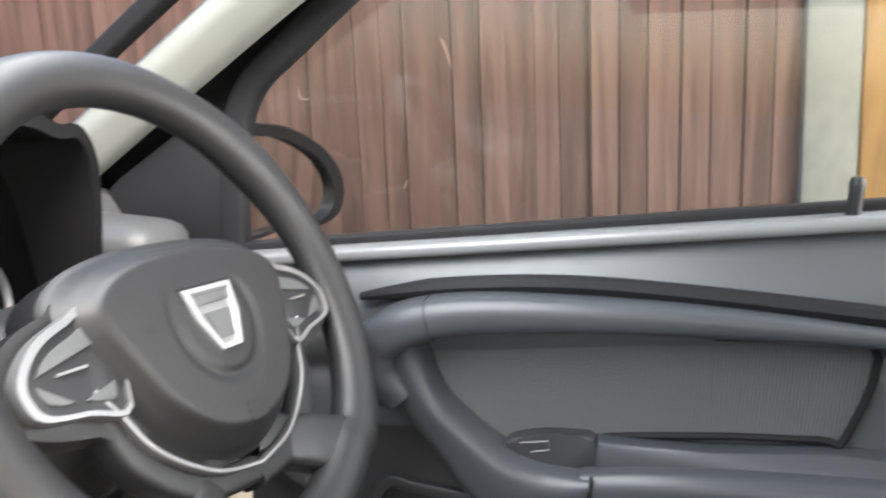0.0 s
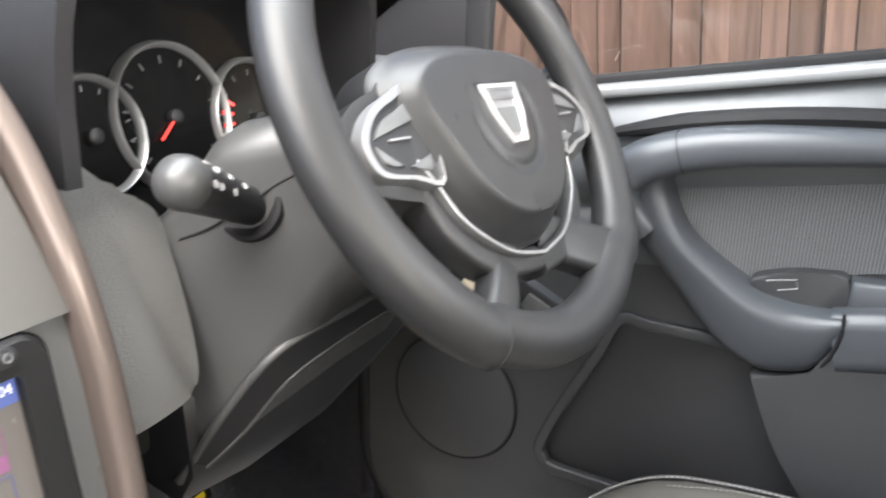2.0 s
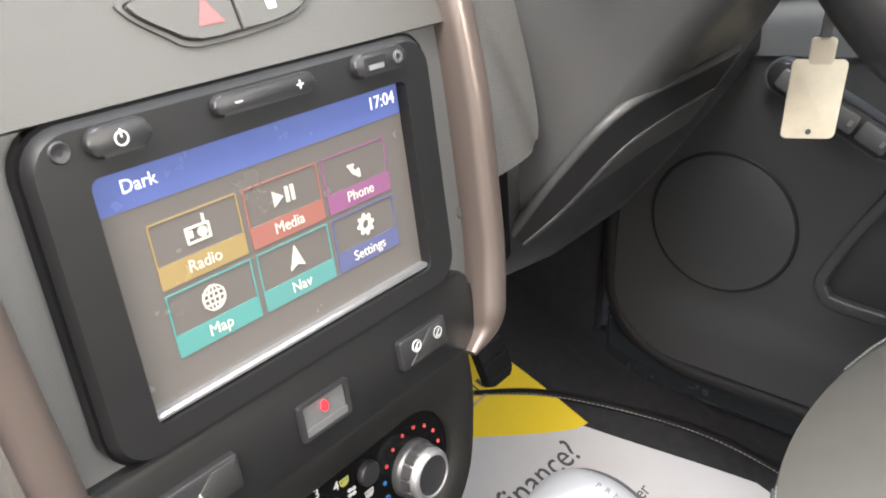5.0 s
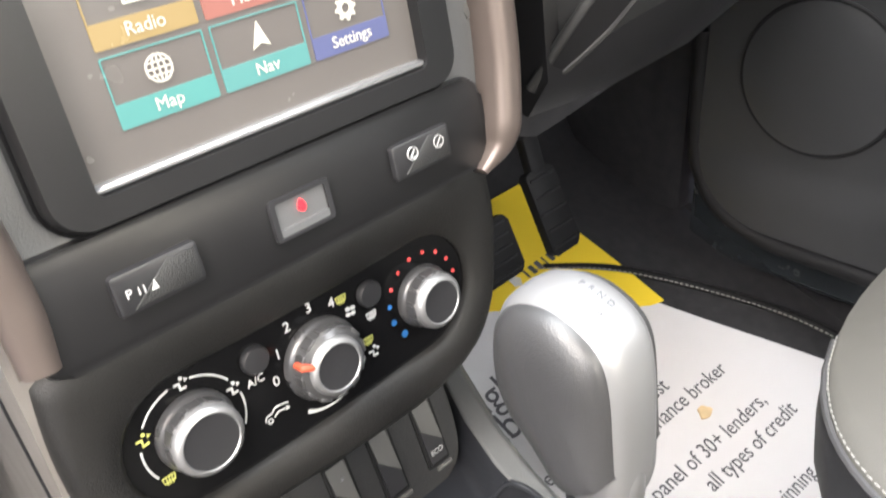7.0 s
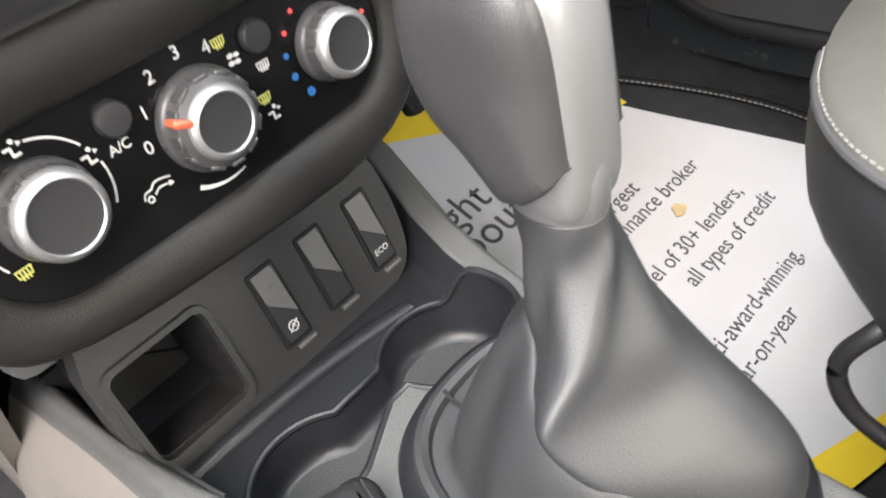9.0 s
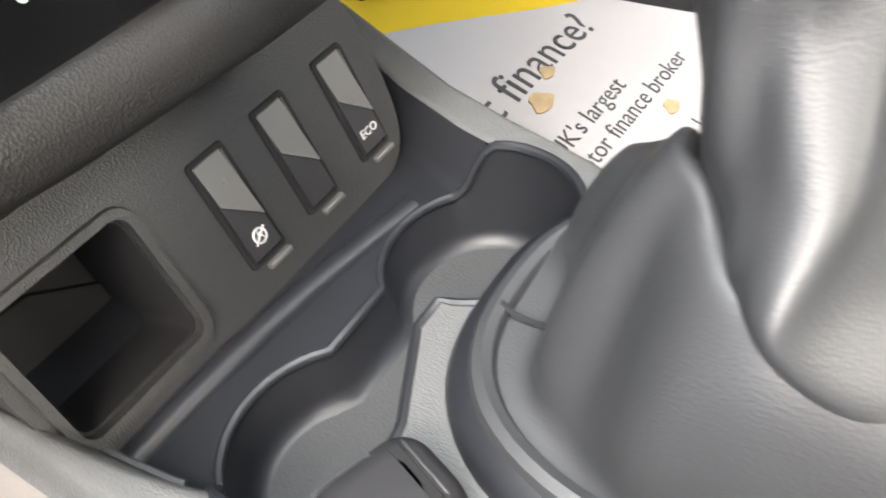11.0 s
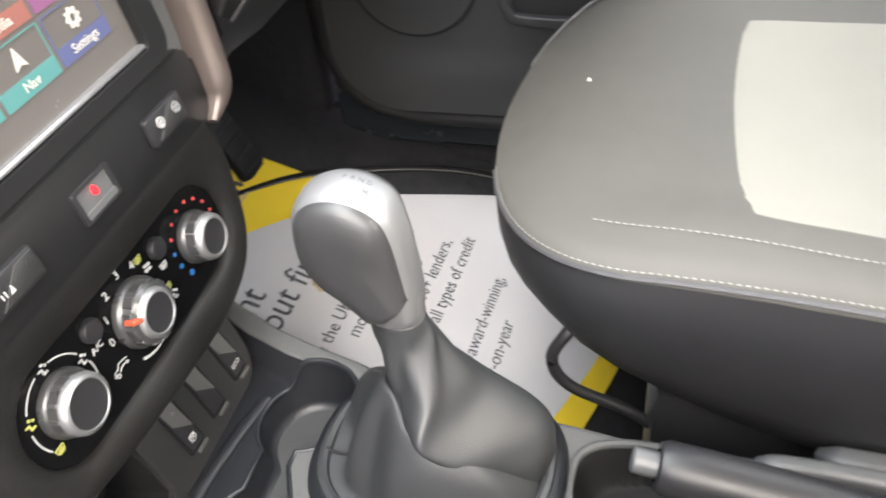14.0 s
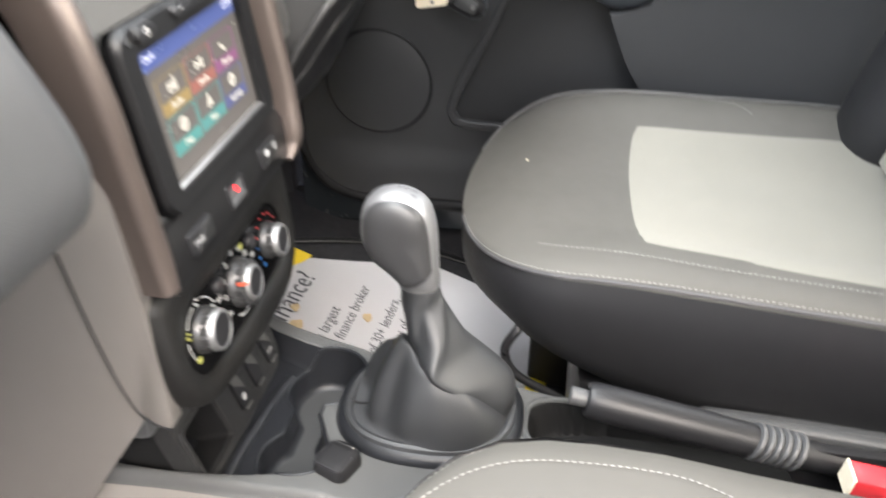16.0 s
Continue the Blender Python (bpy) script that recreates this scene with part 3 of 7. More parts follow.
CREST = curve([(0.293, 0.702, 0), (0.2905, 0.6848, 0), (0.2701, 0.6455, 0), (0.2317, 0.6164, 0), (0.1945, 0.5965, 0), (0.165, 0.5905, 0), (0.1483, 0.5895, 0), (0.13, 0.59, 0), (0.1128, 0.5905, 0)], 5)
KEEL = curve([(0.353, 0.692, 0), (0.346, 0.664, 0), (0.322, 0.630, 0), (0.28, 0.588, 0), (0.235, 0.538, 0), (0.19, 0.512, 0), (0.16, 0.512, 0), (0.132, 0.523, 0), (0.1135, 0.556, 0)], 5)
ACROSS = ((0.0, 0.706), (0.0, 0.69), (0.03, 0.668), (0.09, 0.655), (0.18, 0.650), (0.3, 0.6495), (0.45, 0.6505), (0.62, 0.653), (0.78, 0.6565), (0.9, 0.661), (0.965, 0.667), (0.99, 0.677), (1.0, 0.69), (1.0, 0.708))
part("handle_bulge", loft([[(x, a.x + (b.x - a.x) * f, a.y + (b.y - a.y) * f) for f, x in ACROSS] for a, b in zip(CREST, KEEL)], False), M_DOORSAT, door, "crescent-shaped lower end of the grab handle", 60)
part("arm_seam", tube(curve([(0.651, 0.1125, 0.594), (0.650, 0.1122, 0.572), (0.655, 0.119, 0.543), (0.664, 0.134, 0.521), (0.678, 0.16, 0.510), (0.692, 0.19, 0.510)], 5), 0.0018, 6), M_RUBBER, door)
part("armrest_top", slab([(-0.112, 0.575), (-0.112, 0.6215), (0.0, 0.6285), (0.1, 0.645), (0.6, 0.665), (0.6, 0.61), (0.3, 0.60)], DOORF, 0.0, 0.033, 0.006, 3), M_DOORSAT, door, "", 50)
cap = part("armrest_cap", slab(curve2([(-0.1135, 0.58), (-0.1135, 0.6205), (-0.14, 0.622), (-0.17, 0.618), (-0.203, 0.605), (-0.19, 0.59), (-0.15, 0.58)], 3, True), DOORF, 0.0, 0.03, 0.003, 2), M_DOOR, door, "dark cap at the armrest's front end")
part("cap_line", sweep([DOORF @ V(p) for p in ((-0.188, 0.606, 0.0302), (-0.16, 0.612, 0.0302), (-0.158, 0.603, 0.0302), (-0.176, 0.598, 0.0302))], rrect(-0.0006, 0.0006, -0.0004, 0.0004, 0.0002, 1), up=(1, 0, 0)), M_SILVER, cap)
low_arm = curve2([(0.188, 0.508), (0.178, 0.484), (0.167, 0.458), (0.152, 0.428), (0.13, 0.396), (0.1, 0.36), (0.06, 0.325), (0.01, 0.3), (-0.06, 0.288)], 4) + [(-0.6, 0.28), (-0.6, 0.57), (0.1115, 0.57), (0.1125, 0.556), (0.131, 0.522), (0.158, 0.511)]
part("armrest_panel", slab([(-a[0], a[1]) for a in low_arm], DOORF, -0.004, 0.048, 0.003, 2), M_DOOR, door, "grey panel below the armrest", 50)
# speaker and pocket
SPK = frame_of((0.7, 0.548, 0.362), (0, -1, 0), (0, 0, 1))
part("speaker_ring", lathe([(0.0855, 0.0), (0.0865, 0.0022), (0.089, 0.0022), (0.0905, 0.0)], SPK, 64), M_RUBBER, door, "dark groove round the speaker")
part("speaker_grille", lathe([(0.001, 0.0062), (0.03, 0.006), (0.06, 0.0048), (0.08, 0.003), (0.0865, 0.0015)], SPK, 64), M_DOOR, door, "round dark speaker grille")
part("pocket_back", slab([(-0.45, 0.26), (0.05, 0.25), (0.05, 0.55), (-0.42, 0.55)], frame_of((0.735, 0, 0), (0, -1, 0), (0, 0, 1)), -0.004, 0.0), M_DOOR, door, "dark bottom of the door recess")
part("pull_strip", sweep([(0.69, 0.10, 0.405), (0.69, -0.14, 0.52)], rrect(-0.006, 0.006, -0.006, 0.006, 0.003, 2)), M_DOORSAT, door)
POD = frame_of((0.693, 0.447, 0.524), (0, -0.9, -0.43), (0, -0.43, 0.9))
pod = part("switch_pod", slab(rrect(-0.078, 0.078, -0.0165, 0.0165, 0.015, 6), POD, -0.012, 0.006, 0.003), M_BLACK, door, "small black switch pod")
part("pod_trim", ring_slab(rrect(-0.081, 0.081, -0.0195, 0.0195, 0.018, 6), rrect(-0.078, 0.078, -0.0165, 0.0165, 0.015, 6), POD, -0.012, 0.0045, 0.001), M_DOORSAT, pod)
for u in (-0.048, 0.012, 0.05):
    key = part("pod_key", slab(rrect(u - 0.017, u + 0.017, -0.011, 0.011, 0.004, 4), POD, 0.004, 0.010, 0.002), M_DARKGREY, pod)
    part("key_mark", slab(rrect(u + 0.008, u + 0.0125, -0.003, 0.004, 0.001, 2), POD, 0.009, 0.0104), M_SILVER, key)
part("lock_pin", lathe([(0.013, -0.004), (0.013, 0.0), (0.0068, 0.001), (0.0068, 0.022), (0.0075, 0.03), (0.006, 0.036), (0.002, 0.037)], Matrix.Translation((0.722, -0.096, sill_z(-0.096) + 0.0)), 16), M_BLACK, door, "black lock pin")
part("window_glass", box(0.752, 0.756, -0.6, 0.54, 0.78, 1.25), M_GLASS, door, "clear side window").visible_shadow = False
# window frame: front run and sail panel
part("window_frame", sweep(curve([(0.742, 0.552, 0.75), (0.742, 0.55, 0.88), (0.740, 0.53, 0.945), (0.73, 0.475, 0.995), (0.715, 0.36, 1.09), (0.70, 0.2, 1.20), (0.69, 0.0, 1.25), (0.69, -0.6, 1.25)], 8), rrect(-0.016, 0.016, -0.012, 0.012, 0.006, 3), up=(1, 0, 0)), M_RUBBER, door, "black window frame")
part("sail_panel", slab([(-0.552, 0.755), (-0.552, 0.905), (-0.6, 0.905), (-0.70, 0.83), (-0.77, 0.765), (-0.77, 0.75)], frame_of((0.735, 0, 0), (0, -1, 0), (0, 0, 1)), -0.01, 0.004, 0.003), M_RUBBER, door, "black triangular mirror cover")

inner = curve([(0.744, 0.553, 0.745), (0.744, 0.551, 0.88), (0.742, 0.532, 0.945), (0.732, 0.476, 0.995), (0.717, 0.36, 1.09), (0.702, 0.2, 1.20)], 8)
outer = curve([(0.750, 0.80, 0.765), (0.750, 0.73, 0.865), (0.745, 0.66, 0.93), (0.735, 0.56, 1.0), (0.715, 0.42, 1.095), (0.695, 0.24, 1.215)], 8)
part("frame_panel", sheet(lambda u, v: inner[round(u * 40)].lerp(outer[round(u * 40)], v) + V((0.012, 0, 0)), 40, 4, 0.008), M_RUBBER, door, "black panel ahead of the window")

# ---- pillar and windscreen edge ----
pil = part("a_pillar", sweep(curve([(0.73, 0.90, 0.74), (0.728, 0.74, 0.865), (0.715, 0.58, 0.985), (0.69, 0.44, 1.08), (0.66, 0.25, 1.2)], 8), rrect(-0.03, 0.03, -0.04, 0.04, 0.02, 5), up=(0.8, 0.0, 0.6)), M_PILLAR)
tagged(pil, "pale grey plastic trim on the windscreen pillar", "pillar trim", kind="structure")
seal = part("pillar_seal", sweep(curve([(0.70, 0.92, 0.79), (0.70, 0.78, 0.905), (0.69, 0.61, 1.035), (0.66, 0.45, 1.14)], 8), rrect(-0.012, 0.012, -0.012, 0.012, 0.006, 3)), M_RUBBER)
tagged(seal, "black windscreen edge band", "seal", kind="structure")

# ---- door mirror ----
mirror = thing("door_mirror", (0.85, 0.58, 0.76), "black door mirror reflecting the fence", "wing mirror")
MIR = frame_of((0.865, 0.555, 0.84), (1.0, -0.1, 0), (0, 0, 1))
shape = curve2([(-0.115, 0.062), (-0.07, 0.062), (-0.005, 0.055), (0.072, 0.03), (0.123, -0.002), (0.145, -0.037), (0.134, -0.070), (0.084, -0.084), (-0.02, -0.078), (-0.115, -0.066)], 5, True)
pane_o = [(a * 0.87 - 0.012, b * 0.85 - 0.006) for a, b in shape]
part("housing", slab(shape, MIR, -0.07, 0.0, 0.01), M_BLACK, mirror)
part("mirror_rim", ring_slab(shape, pane_o, MIR, -0.004, 0.014, 0.003), M_BLACK, mirror)
part("mirror_glass", slab(pane_o, MIR, 0.001, 0.004), M_MIRROR, mirror, "mirror glass")
part("mirror_foot", box(0.745, 0.83, 0.56, 0.62, 0.765, 0.80, 0.01), M_BLACK, mirror)

# ---- seats ----


def make_seat(cx, name, label, flip, nose):
    """A seat with cushion, pale cloth panel, stitched edges and a backrest. flip 1: the outer side is to the car's right; nose: length of the rounded front."""
    seat = thing(name, (cx, 0.0, -0.09), label, "car seat", "front seats")

    def half(yy):
        if yy > 0.2:
            return 0.235 * max(0.0, 1 - ((yy - 0.2) / nose) ** 2.6) ** 0.5 if yy < 0.2 + nose else 0.0
        if flip < 0:
            return 0.235 - 0.016 * smooth(0.19, 0.0, yy)
        return 0.235 + 0.02 * min(1, (0.2 - yy) / 0.3)

    def top(a, yy):
        """Height of the cushion; a from -1 to 1 across."""
        base = 0.394 + 0.016 * smooth(0.1, 1.0, a * flip) * smooth(0.36, 0.15, yy) + 0.035 * (yy - 0.15) + 0.009 * abs(a) ** 2 * smooth(0.34, 0.1, yy) - 0.035 * max(0, (yy - 0.22) / 0.14) ** 2.5
        return base + 0.008 * math.exp(-((abs(a) - 0.8) / 0.16) ** 2) * smooth(0.32, 0.12, yy)

    def low(yy):
        return 0.215 + 0.10 * max(0.0, min(1.0, (yy - 0.05) / 0.24)) ** 1.6

    rings = []
    ys = [-0.34, -0.3, -0.2, -0.1, 0.0, 0.08, 0.14, 0.19] + [0.2 + nose * q for q in (0.16, 0.36, 0.54, 0.68, 0.79, 0.88, 0.94, 0.975, 0.992, 0.999)]
    for yy in ys:
        w, lo_z = half(yy), low(yy)
        ring = []
        for i in range(25):
            a = -1 + 2 * i / 24
            ring.append((cx + w * a * 0.955, yy, top(a, yy)))
        hi_r, hi_l = top(1, yy), top(-1, yy)
        side = [(0.99, 0.92), (1.0, 0.75), (0.985, 0.5), (0.95, 0.28), (0.9, 0.1), (0.83, 0.0)]
        ring += [(cx + w * s, yy, lo_z + (hi_r - lo_z) * f) for s, f in side]
        ring += [(cx - w * s, yy, lo_z + (hi_l - lo_z) * f) for s, f in side[::-1]]
        rings.append(ring)
    part("cushion", loft(rings), M_SEAT, seat, "grey leatherette cushion with rounded front", 60)
    # side skirts in darker hide
    for s in (-1, 1):
        sk = []
        for yy in ys[:-1]:
            w, lo_z, hi = half(yy), low(yy), top(s, yy)
            sk.append([(cx + s * (w * q + 0.0025), yy, lo_z + (hi - lo_z) * f) for q, f in ((0.985, 0.95), (1.0, 0.84), (1.0, 0.70), (0.985, 0.5), (0.95, 0.28), (0.9, 0.08), (0.82, -0.02))])
        part("side_skirt", loft(sk, False), M_SKIRT, seat, "dark charcoal leatherette side")
        path = [(cx + s * (half(yy) * 0.99 + 0.002), yy, low(yy) + (top(s, yy) - low(yy)) * (0.985 if flip > 0 else 0.90)) for yy in np.linspace(-0.3, 0.2 + nose * 0.94, 70)]
        part("piping", tube(path, 0.0020, 6), M_SEATDARK, seat)
        stitches("edge_stitching", [(p[0] - s * 0.004, p[1], p[2] + 0.0025) for p in path], seat)
        if flip > 0 and s > 0:
            # the far seam curves in to the cloth
            line = curve2([(0.208, 0.24), (0.219, 0.17), (0.224, 0.10), (0.222, 0.05), (0.214, 0.012), (0.194, -0.010), (0.164, -0.026), (0.124, -0.037), (0.084, -0.043)], 8)
        elif flip > 0:
            line = [(-half(yy) * (0.83 - 0.05 * smooth(0.05, 0.25, yy)), yy) for yy in np.linspace(-0.3, 0.25, 50)]
        else:
            line = [(s * half(yy) * (0.86 - 0.22 * smooth(0.14, -0.02, yy)), yy) for yy in np.linspace(-0.3, 0.31, 50)]
        path = [(cx + dx, yy, top(dx / max(0.05, half(yy)), yy) + 0.001) for dx, yy in line]
        stitches("top_stitching", path, seat)

    def panel(u, v):
        y0 = 0.158 + 0.008 * math.cos((u - 0.5) * 2.6)
        yy = y0 - 0.46 * v
        wide = 0.75 + 0.27 * v if u < 0.5 else 0.66
        a = (2 * u - 1) * wide
        e = min(u, 1 - u, v * 1.5) * 14
        return (cx + 0.235 * a, yy, top(a, yy) + 0.0035 * min(1, e) - 0.002)

    if flip > 0:
        part("scuff", slab([(0.0028 * math.cos(t) * (1 + 0.4 * math.sin(3 * t)), 0.0014 * math.sin(t)) for t in np.linspace(0, 6.0, 10)], Matrix.Translation((0.388, 0.2795, top(0.14, 0.2795))), -0.001, 0.0006), M_TAG, seat, "small pale scuff")
    part("cloth_panel", sheet(panel, 30, 40), M_CLOTH, seat, "pale woven cloth seat panel")
    # backrest
    br = []
    for i, (yy, z, w, d) in enumerate([(-0.20, 0.36, 0.21, 0.05), (-0.215, 0.42, 0.235, 0.075), (-0.25, 0.55, 0.25, 0.08), (-0.31, 0.75, 0.25, 0.075), (-0.36, 0.92, 0.22, 0.06), (-0.38, 0.99, 0.16, 0.045), (-0.385, 1.01, 0.08, 0.02)]):
        br.append([(cx + w * math.copysign(abs(math.cos(t)) ** 0.55, math.cos(t)), yy - 0.06 + d * math.copysign(abs(math.sin(t)) ** 0.7, math.sin(t)) + 0.03 * abs(math.cos(t)) ** 3 * (math.sin(t) > -0.3), z) for t in np.linspace(0, 2 * math.pi, 40, endpoint=False)])
    part("backrest", loft(br), M_SEATDARK, seat, "dark leatherette backrest", 60)

    def bpanel(u, v):
        a = -0.4 + 0.8 * u
        z = 0.40 + 0.5 * v
        yy = -0.2 - 0.30 * (z - 0.4)
        return (cx + 0.22 * a, yy + 0.026 + 0.012 * (1 - a * a), z)

    part("back_cloth", sheet(bpanel, 10, 14, 0.01), M_CLOTH, seat, "pale cloth backrest panel")
    for s in (-1, 1):
        rows = []
        for z, rx, ry in ((0.355, 0.06, 0.05), (0.38, 0.082, 0.07), (0.45, 0.09, 0.076), (0.58, 0.09, 0.076), (0.72, 0.078, 0.068), (0.82, 0.05, 0.05)):
            rows.append([(cx + s * 0.178 + rx * math.copysign(abs(math.cos(t)) ** 0.8, math.cos(t)), -0.195 - 0.30 * (z - 0.4) + ry * math.sin(t), z) for t in np.linspace(0, 2 * math.pi, 28, endpoint=False)])
        part("back_bolster", loft(rows), M_SKIRT, seat, "dark padded backrest bolster", 60)
    part("seat_base", box(cx - 0.2, cx + 0.2, -0.32, 0.2, 0.06, 0.24, 0.02), M_BLACK, seat)
    for s in (-1, 1):
        part("seat_rail", box(cx + s * 0.18 - 0.02, cx + s * 0.18 + 0.02, -0.4, 0.26, -0.09, 0.08, 0.006), M_BLACK, seat)
    return seat


driver = make_seat(0.356, "driver_seat", "grey leatherette driver seat with a pale cloth centre", 1, 0.152)
part("seat_trim", sweep(curve([(0.124, 0.074, 0.240), (0.117, 0.062, 0.2445), (0.114, 0.03, 0.2465), (0.113, -0.06, 0.245), (0.113, -0.28, 0.238)], 6), rrect(-0.010, 0.010, -0.0105, 0.0105, 0.007, 4), scale=[0.5 + 0.5 * smooth(0, 7, k) for k in range(25)]), M_DARKGREY, driver, "dark grey plastic trim along the seat base")
make_seat(-0.327, "passenger_seat", "grey leatherette passenger seat with white stitching", -1, 0.168)

# ---- dashboard ----
dash = thing("dashboard", (0, 0.6, 0.4), "dark grey moulded dashboard with bronze side trims and round vents", "dashboard")
# upper centre panel round the vents
up = [(-0.132, -0.004)] + curve2([(-0.132, 0.05), (-0.13, 0.11), (-0.12, 0.165), (-0.07, 0.19), (0.05, 0.19), (0.1, 0.168), (0.114, 0.11), (0.122, 0.05)], 6) + [(0.126, -0.004)]
VENTS = ((-0.0715, 0.1015), (0.0525, 0.1015))
part("centre_panel", slab_hole(up, [[(vx + a, vz + b) for a, b in circle(0.05, 40)] for vx, vz in VENTS], UPPER, -0.04, 0.002), M_GREY, dash, "grey panel round the vents")
part("centre_body", slab(rrect(-0.122, 0.128, -0.062, 0.126, 0.004), FACE, -0.12, -0.004), M_DARKGREY, dash)
part("lower_body", merge(box(-0.016, 0.11, 0.55, 0.62, 0.25, 0.52, 0.01), box(-0.11, -0.016, 0.55, 0.62, 0.345, 0.52, 0.01)), M_DARKGREY, dash)
# bronze side trims
for s in (-1, 1):
    high = [(0.06, 0.205), (0.1, 0.178), (0.122, 0.14), (0.131, 0.1), (0.1335, 0.055), (0.134, 0.015)]
    if s > 0:
        low_pts = [(0.1365, 0.085), (0.137, 0.045), (0.1365, 0.0), (0.133, -0.03), (0.127, -0.054), (0.112, -0.066)]
        lift = [0.004] * 6
    else:
        low_pts = [(0.131, 0.085), (0.1275, 0.045), (0.123, 0.0), (0.121, -0.03), (0.122, -0.056)]
        lift = [0.002, -0.001, -0.004, -0.006, -0.006]
    path = curve([UPPER @ V((s * a, b, 0.004)) for a, b in high] + [FACE @ V((s * a, b, n)) for (a, b), n in zip(low_pts, lift)], 8)
    k = len(path)
    taper = [1 - (0.72 * smooth(0.86, 1.0, i / (k - 1)) if s > 0 else 0.12 * smooth(0.9, 1.0, i / (k - 1))) for i in range(k)]
    part("side_trim", sweep(path, rrect(-0.0092, 0.0092, -0.036, 0.012, 0.0075, 6), up=FACE.to_3x3() @ V((-0.25 if s < 0 else 0, 0, 1)), scale=taper), M_STRIP, dash, "bronze satin side trim")
# air vents
for vx, vz in VENTS:
    f = at(UPPER, vx, vz, 0)
    vent = part("air_vent", lathe([(0.0345, -0.03), (0.0345, 0.0), (0.0365, 0.006), (0.041, 0.0095), (0.0455, 0.0085), (0.049, 0.004), (0.0495, -0.004)], f, 48), M_BLACK, dash, "round air vent bezel")
    part("vent_back", lathe([(0.001, -0.028), (0.036, -0.028)], f, 32), M_RUBBER, vent)
    part("vent_ring", lathe([(0.0495, -0.006), (0.0525, -0.001), (0.0555, 0.003), (0.0575, 0.0042), (0.060, 0.0025), (0.0615, -0.004)], f, 48), M_GREY, vent)
    for dv in (-0.0155, 0.0115):
        w = math.sqrt(0.0345 ** 2 - dv ** 2) - 0.001
        part("vent_vane", box(-w, w, dv - 0.001, dv + 0.001, -0.026, -0.006, m=f), M_BLACK, vent)
        arc = [f @ V((w * q, dv + 0.002 * (1 - q * q), -0.006 + 0.004 * (1 - q * q))) for q in np.linspace(-1, 1, 13)]
        part("vane_edge", sweep(arc, rrect(-0.0008, 0.0008, -0.0011, 0.0011, 0.0005, 2), up=UPPER.to_3x3() @ V((0, 0, 1))), M_SILVER, vent)
# hazard and lock switch
hz = [(-0.043, 0.0305), (-0.008, 0.0335), (0.039, 0.0335), (0.0425, 0.0275), (0.038, 0.0185), (0.02, 0.013), (-0.02, 0.011), (-0.033, 0.0165), (-0.045, 0.0255)]
hz_o = curve2(hz, 4, True)
haz = part("hazard_switch", ring_slab([(a * 1.06, 0.0225 + (b - 0.0225) * 1.17) for a, b in hz_o], hz_o, UPPER, -0.002, 0.0032, 0.001), M_GREY, dash, "hazard and door lock switch")
part("switch_gap", slab(hz_o, UPPER, -0.002, 0.0026), M_RUBBER, haz)


def beside(pts, u, s):
    """The part of an outline on one side of u."""
    out = []
    for (a, b), (c, d) in zip(pts, pts[1:] + pts[:1]):
        if (a - u) * s > 0:
            out.append((a, b))
        if (a - u) * (c - u) < 0:
            out.append((u, b + (d - b) * (u - a) / (c - a)))
    return out


hz2 = [(a * 0.975, 0.0225 + (b - 0.0225) * 0.94) for a, b in hz_o]
part("hazard_button", slab(beside(hz2, -0.0008, -1), UPPER, -0.002, 0.0050, 0.0006), M_GREY, haz, "", 12)
part("lock_button", slab(beside(hz2, 0.0008, 1), UPPER, -0.002, 0.0050, 0.0006), M_GREY, haz, "", 12)
part("hazard_mark", slab([(-0.0195, 0.0165), (-0.0075, 0.0165), (-0.0145, 0.0270)], UPPER, 0.0046, 0.0053), M_REDPRINT, haz, "red warning triangle")
part("lock_mark", merge(slab(rrect(0.0155, 0.0205, 0.0180, 0.0220, 0.0006, 2), UPPER, 0.0046, 0.0053), ring_slab(circle(0.0022, 12), circle(0.0014, 12), at(UPPER, 0.018, 0.0222), 0.0046, 0.0053)), M_WHITE, haz, "white padlock mark")

# dash top and the far driver side
def dash_top(u, v):
    x = -0.74 + 1.48 * u
    back = 0.075 * smooth(-0.165, -0.14, x) + 0.065 * smooth(0.13, 0.18, x)
    y = 0.545 + back + (0.50 - back) * v
    z = 0.845 - 0.03 * smooth(0.12, 0.2, x) + 0.01 * math.cos(x * 1.9) - 0.012 * v
    edge = max(0, 1 - v / 0.14)
    return (x, y, z - 0.06 * edge ** 2.2)


part("dash_top", sheet(dash_top, 60, 24, 0.01), M_DARKGREY, dash, "dark grained dash top")


SHOULDER = curve2([(0.56, 0.81), (0.50, 0.795), (0.476, 0.745), (0.468, 0.69), (0.47, 0.658), (0.486, 0.642), (0.54, 0.637)], 6)


def passenger_fascia(u, v):
    """The rounded shoulder of the dash ahead of the passenger, with its end curving in."""
    y, z = SHOULDER[round(v * 36)]
    x1 = float(np.interp(z, (0.64, 0.655, 0.689, 0.728, 0.79), (-0.222, -0.212, -0.222, -0.238, -0.258)))
    x = -0.74 + (x1 + 0.74) * u
    return (x, y + (0.56 - y) * smooth(0.955, 1.0, u) ** 2.5, z)


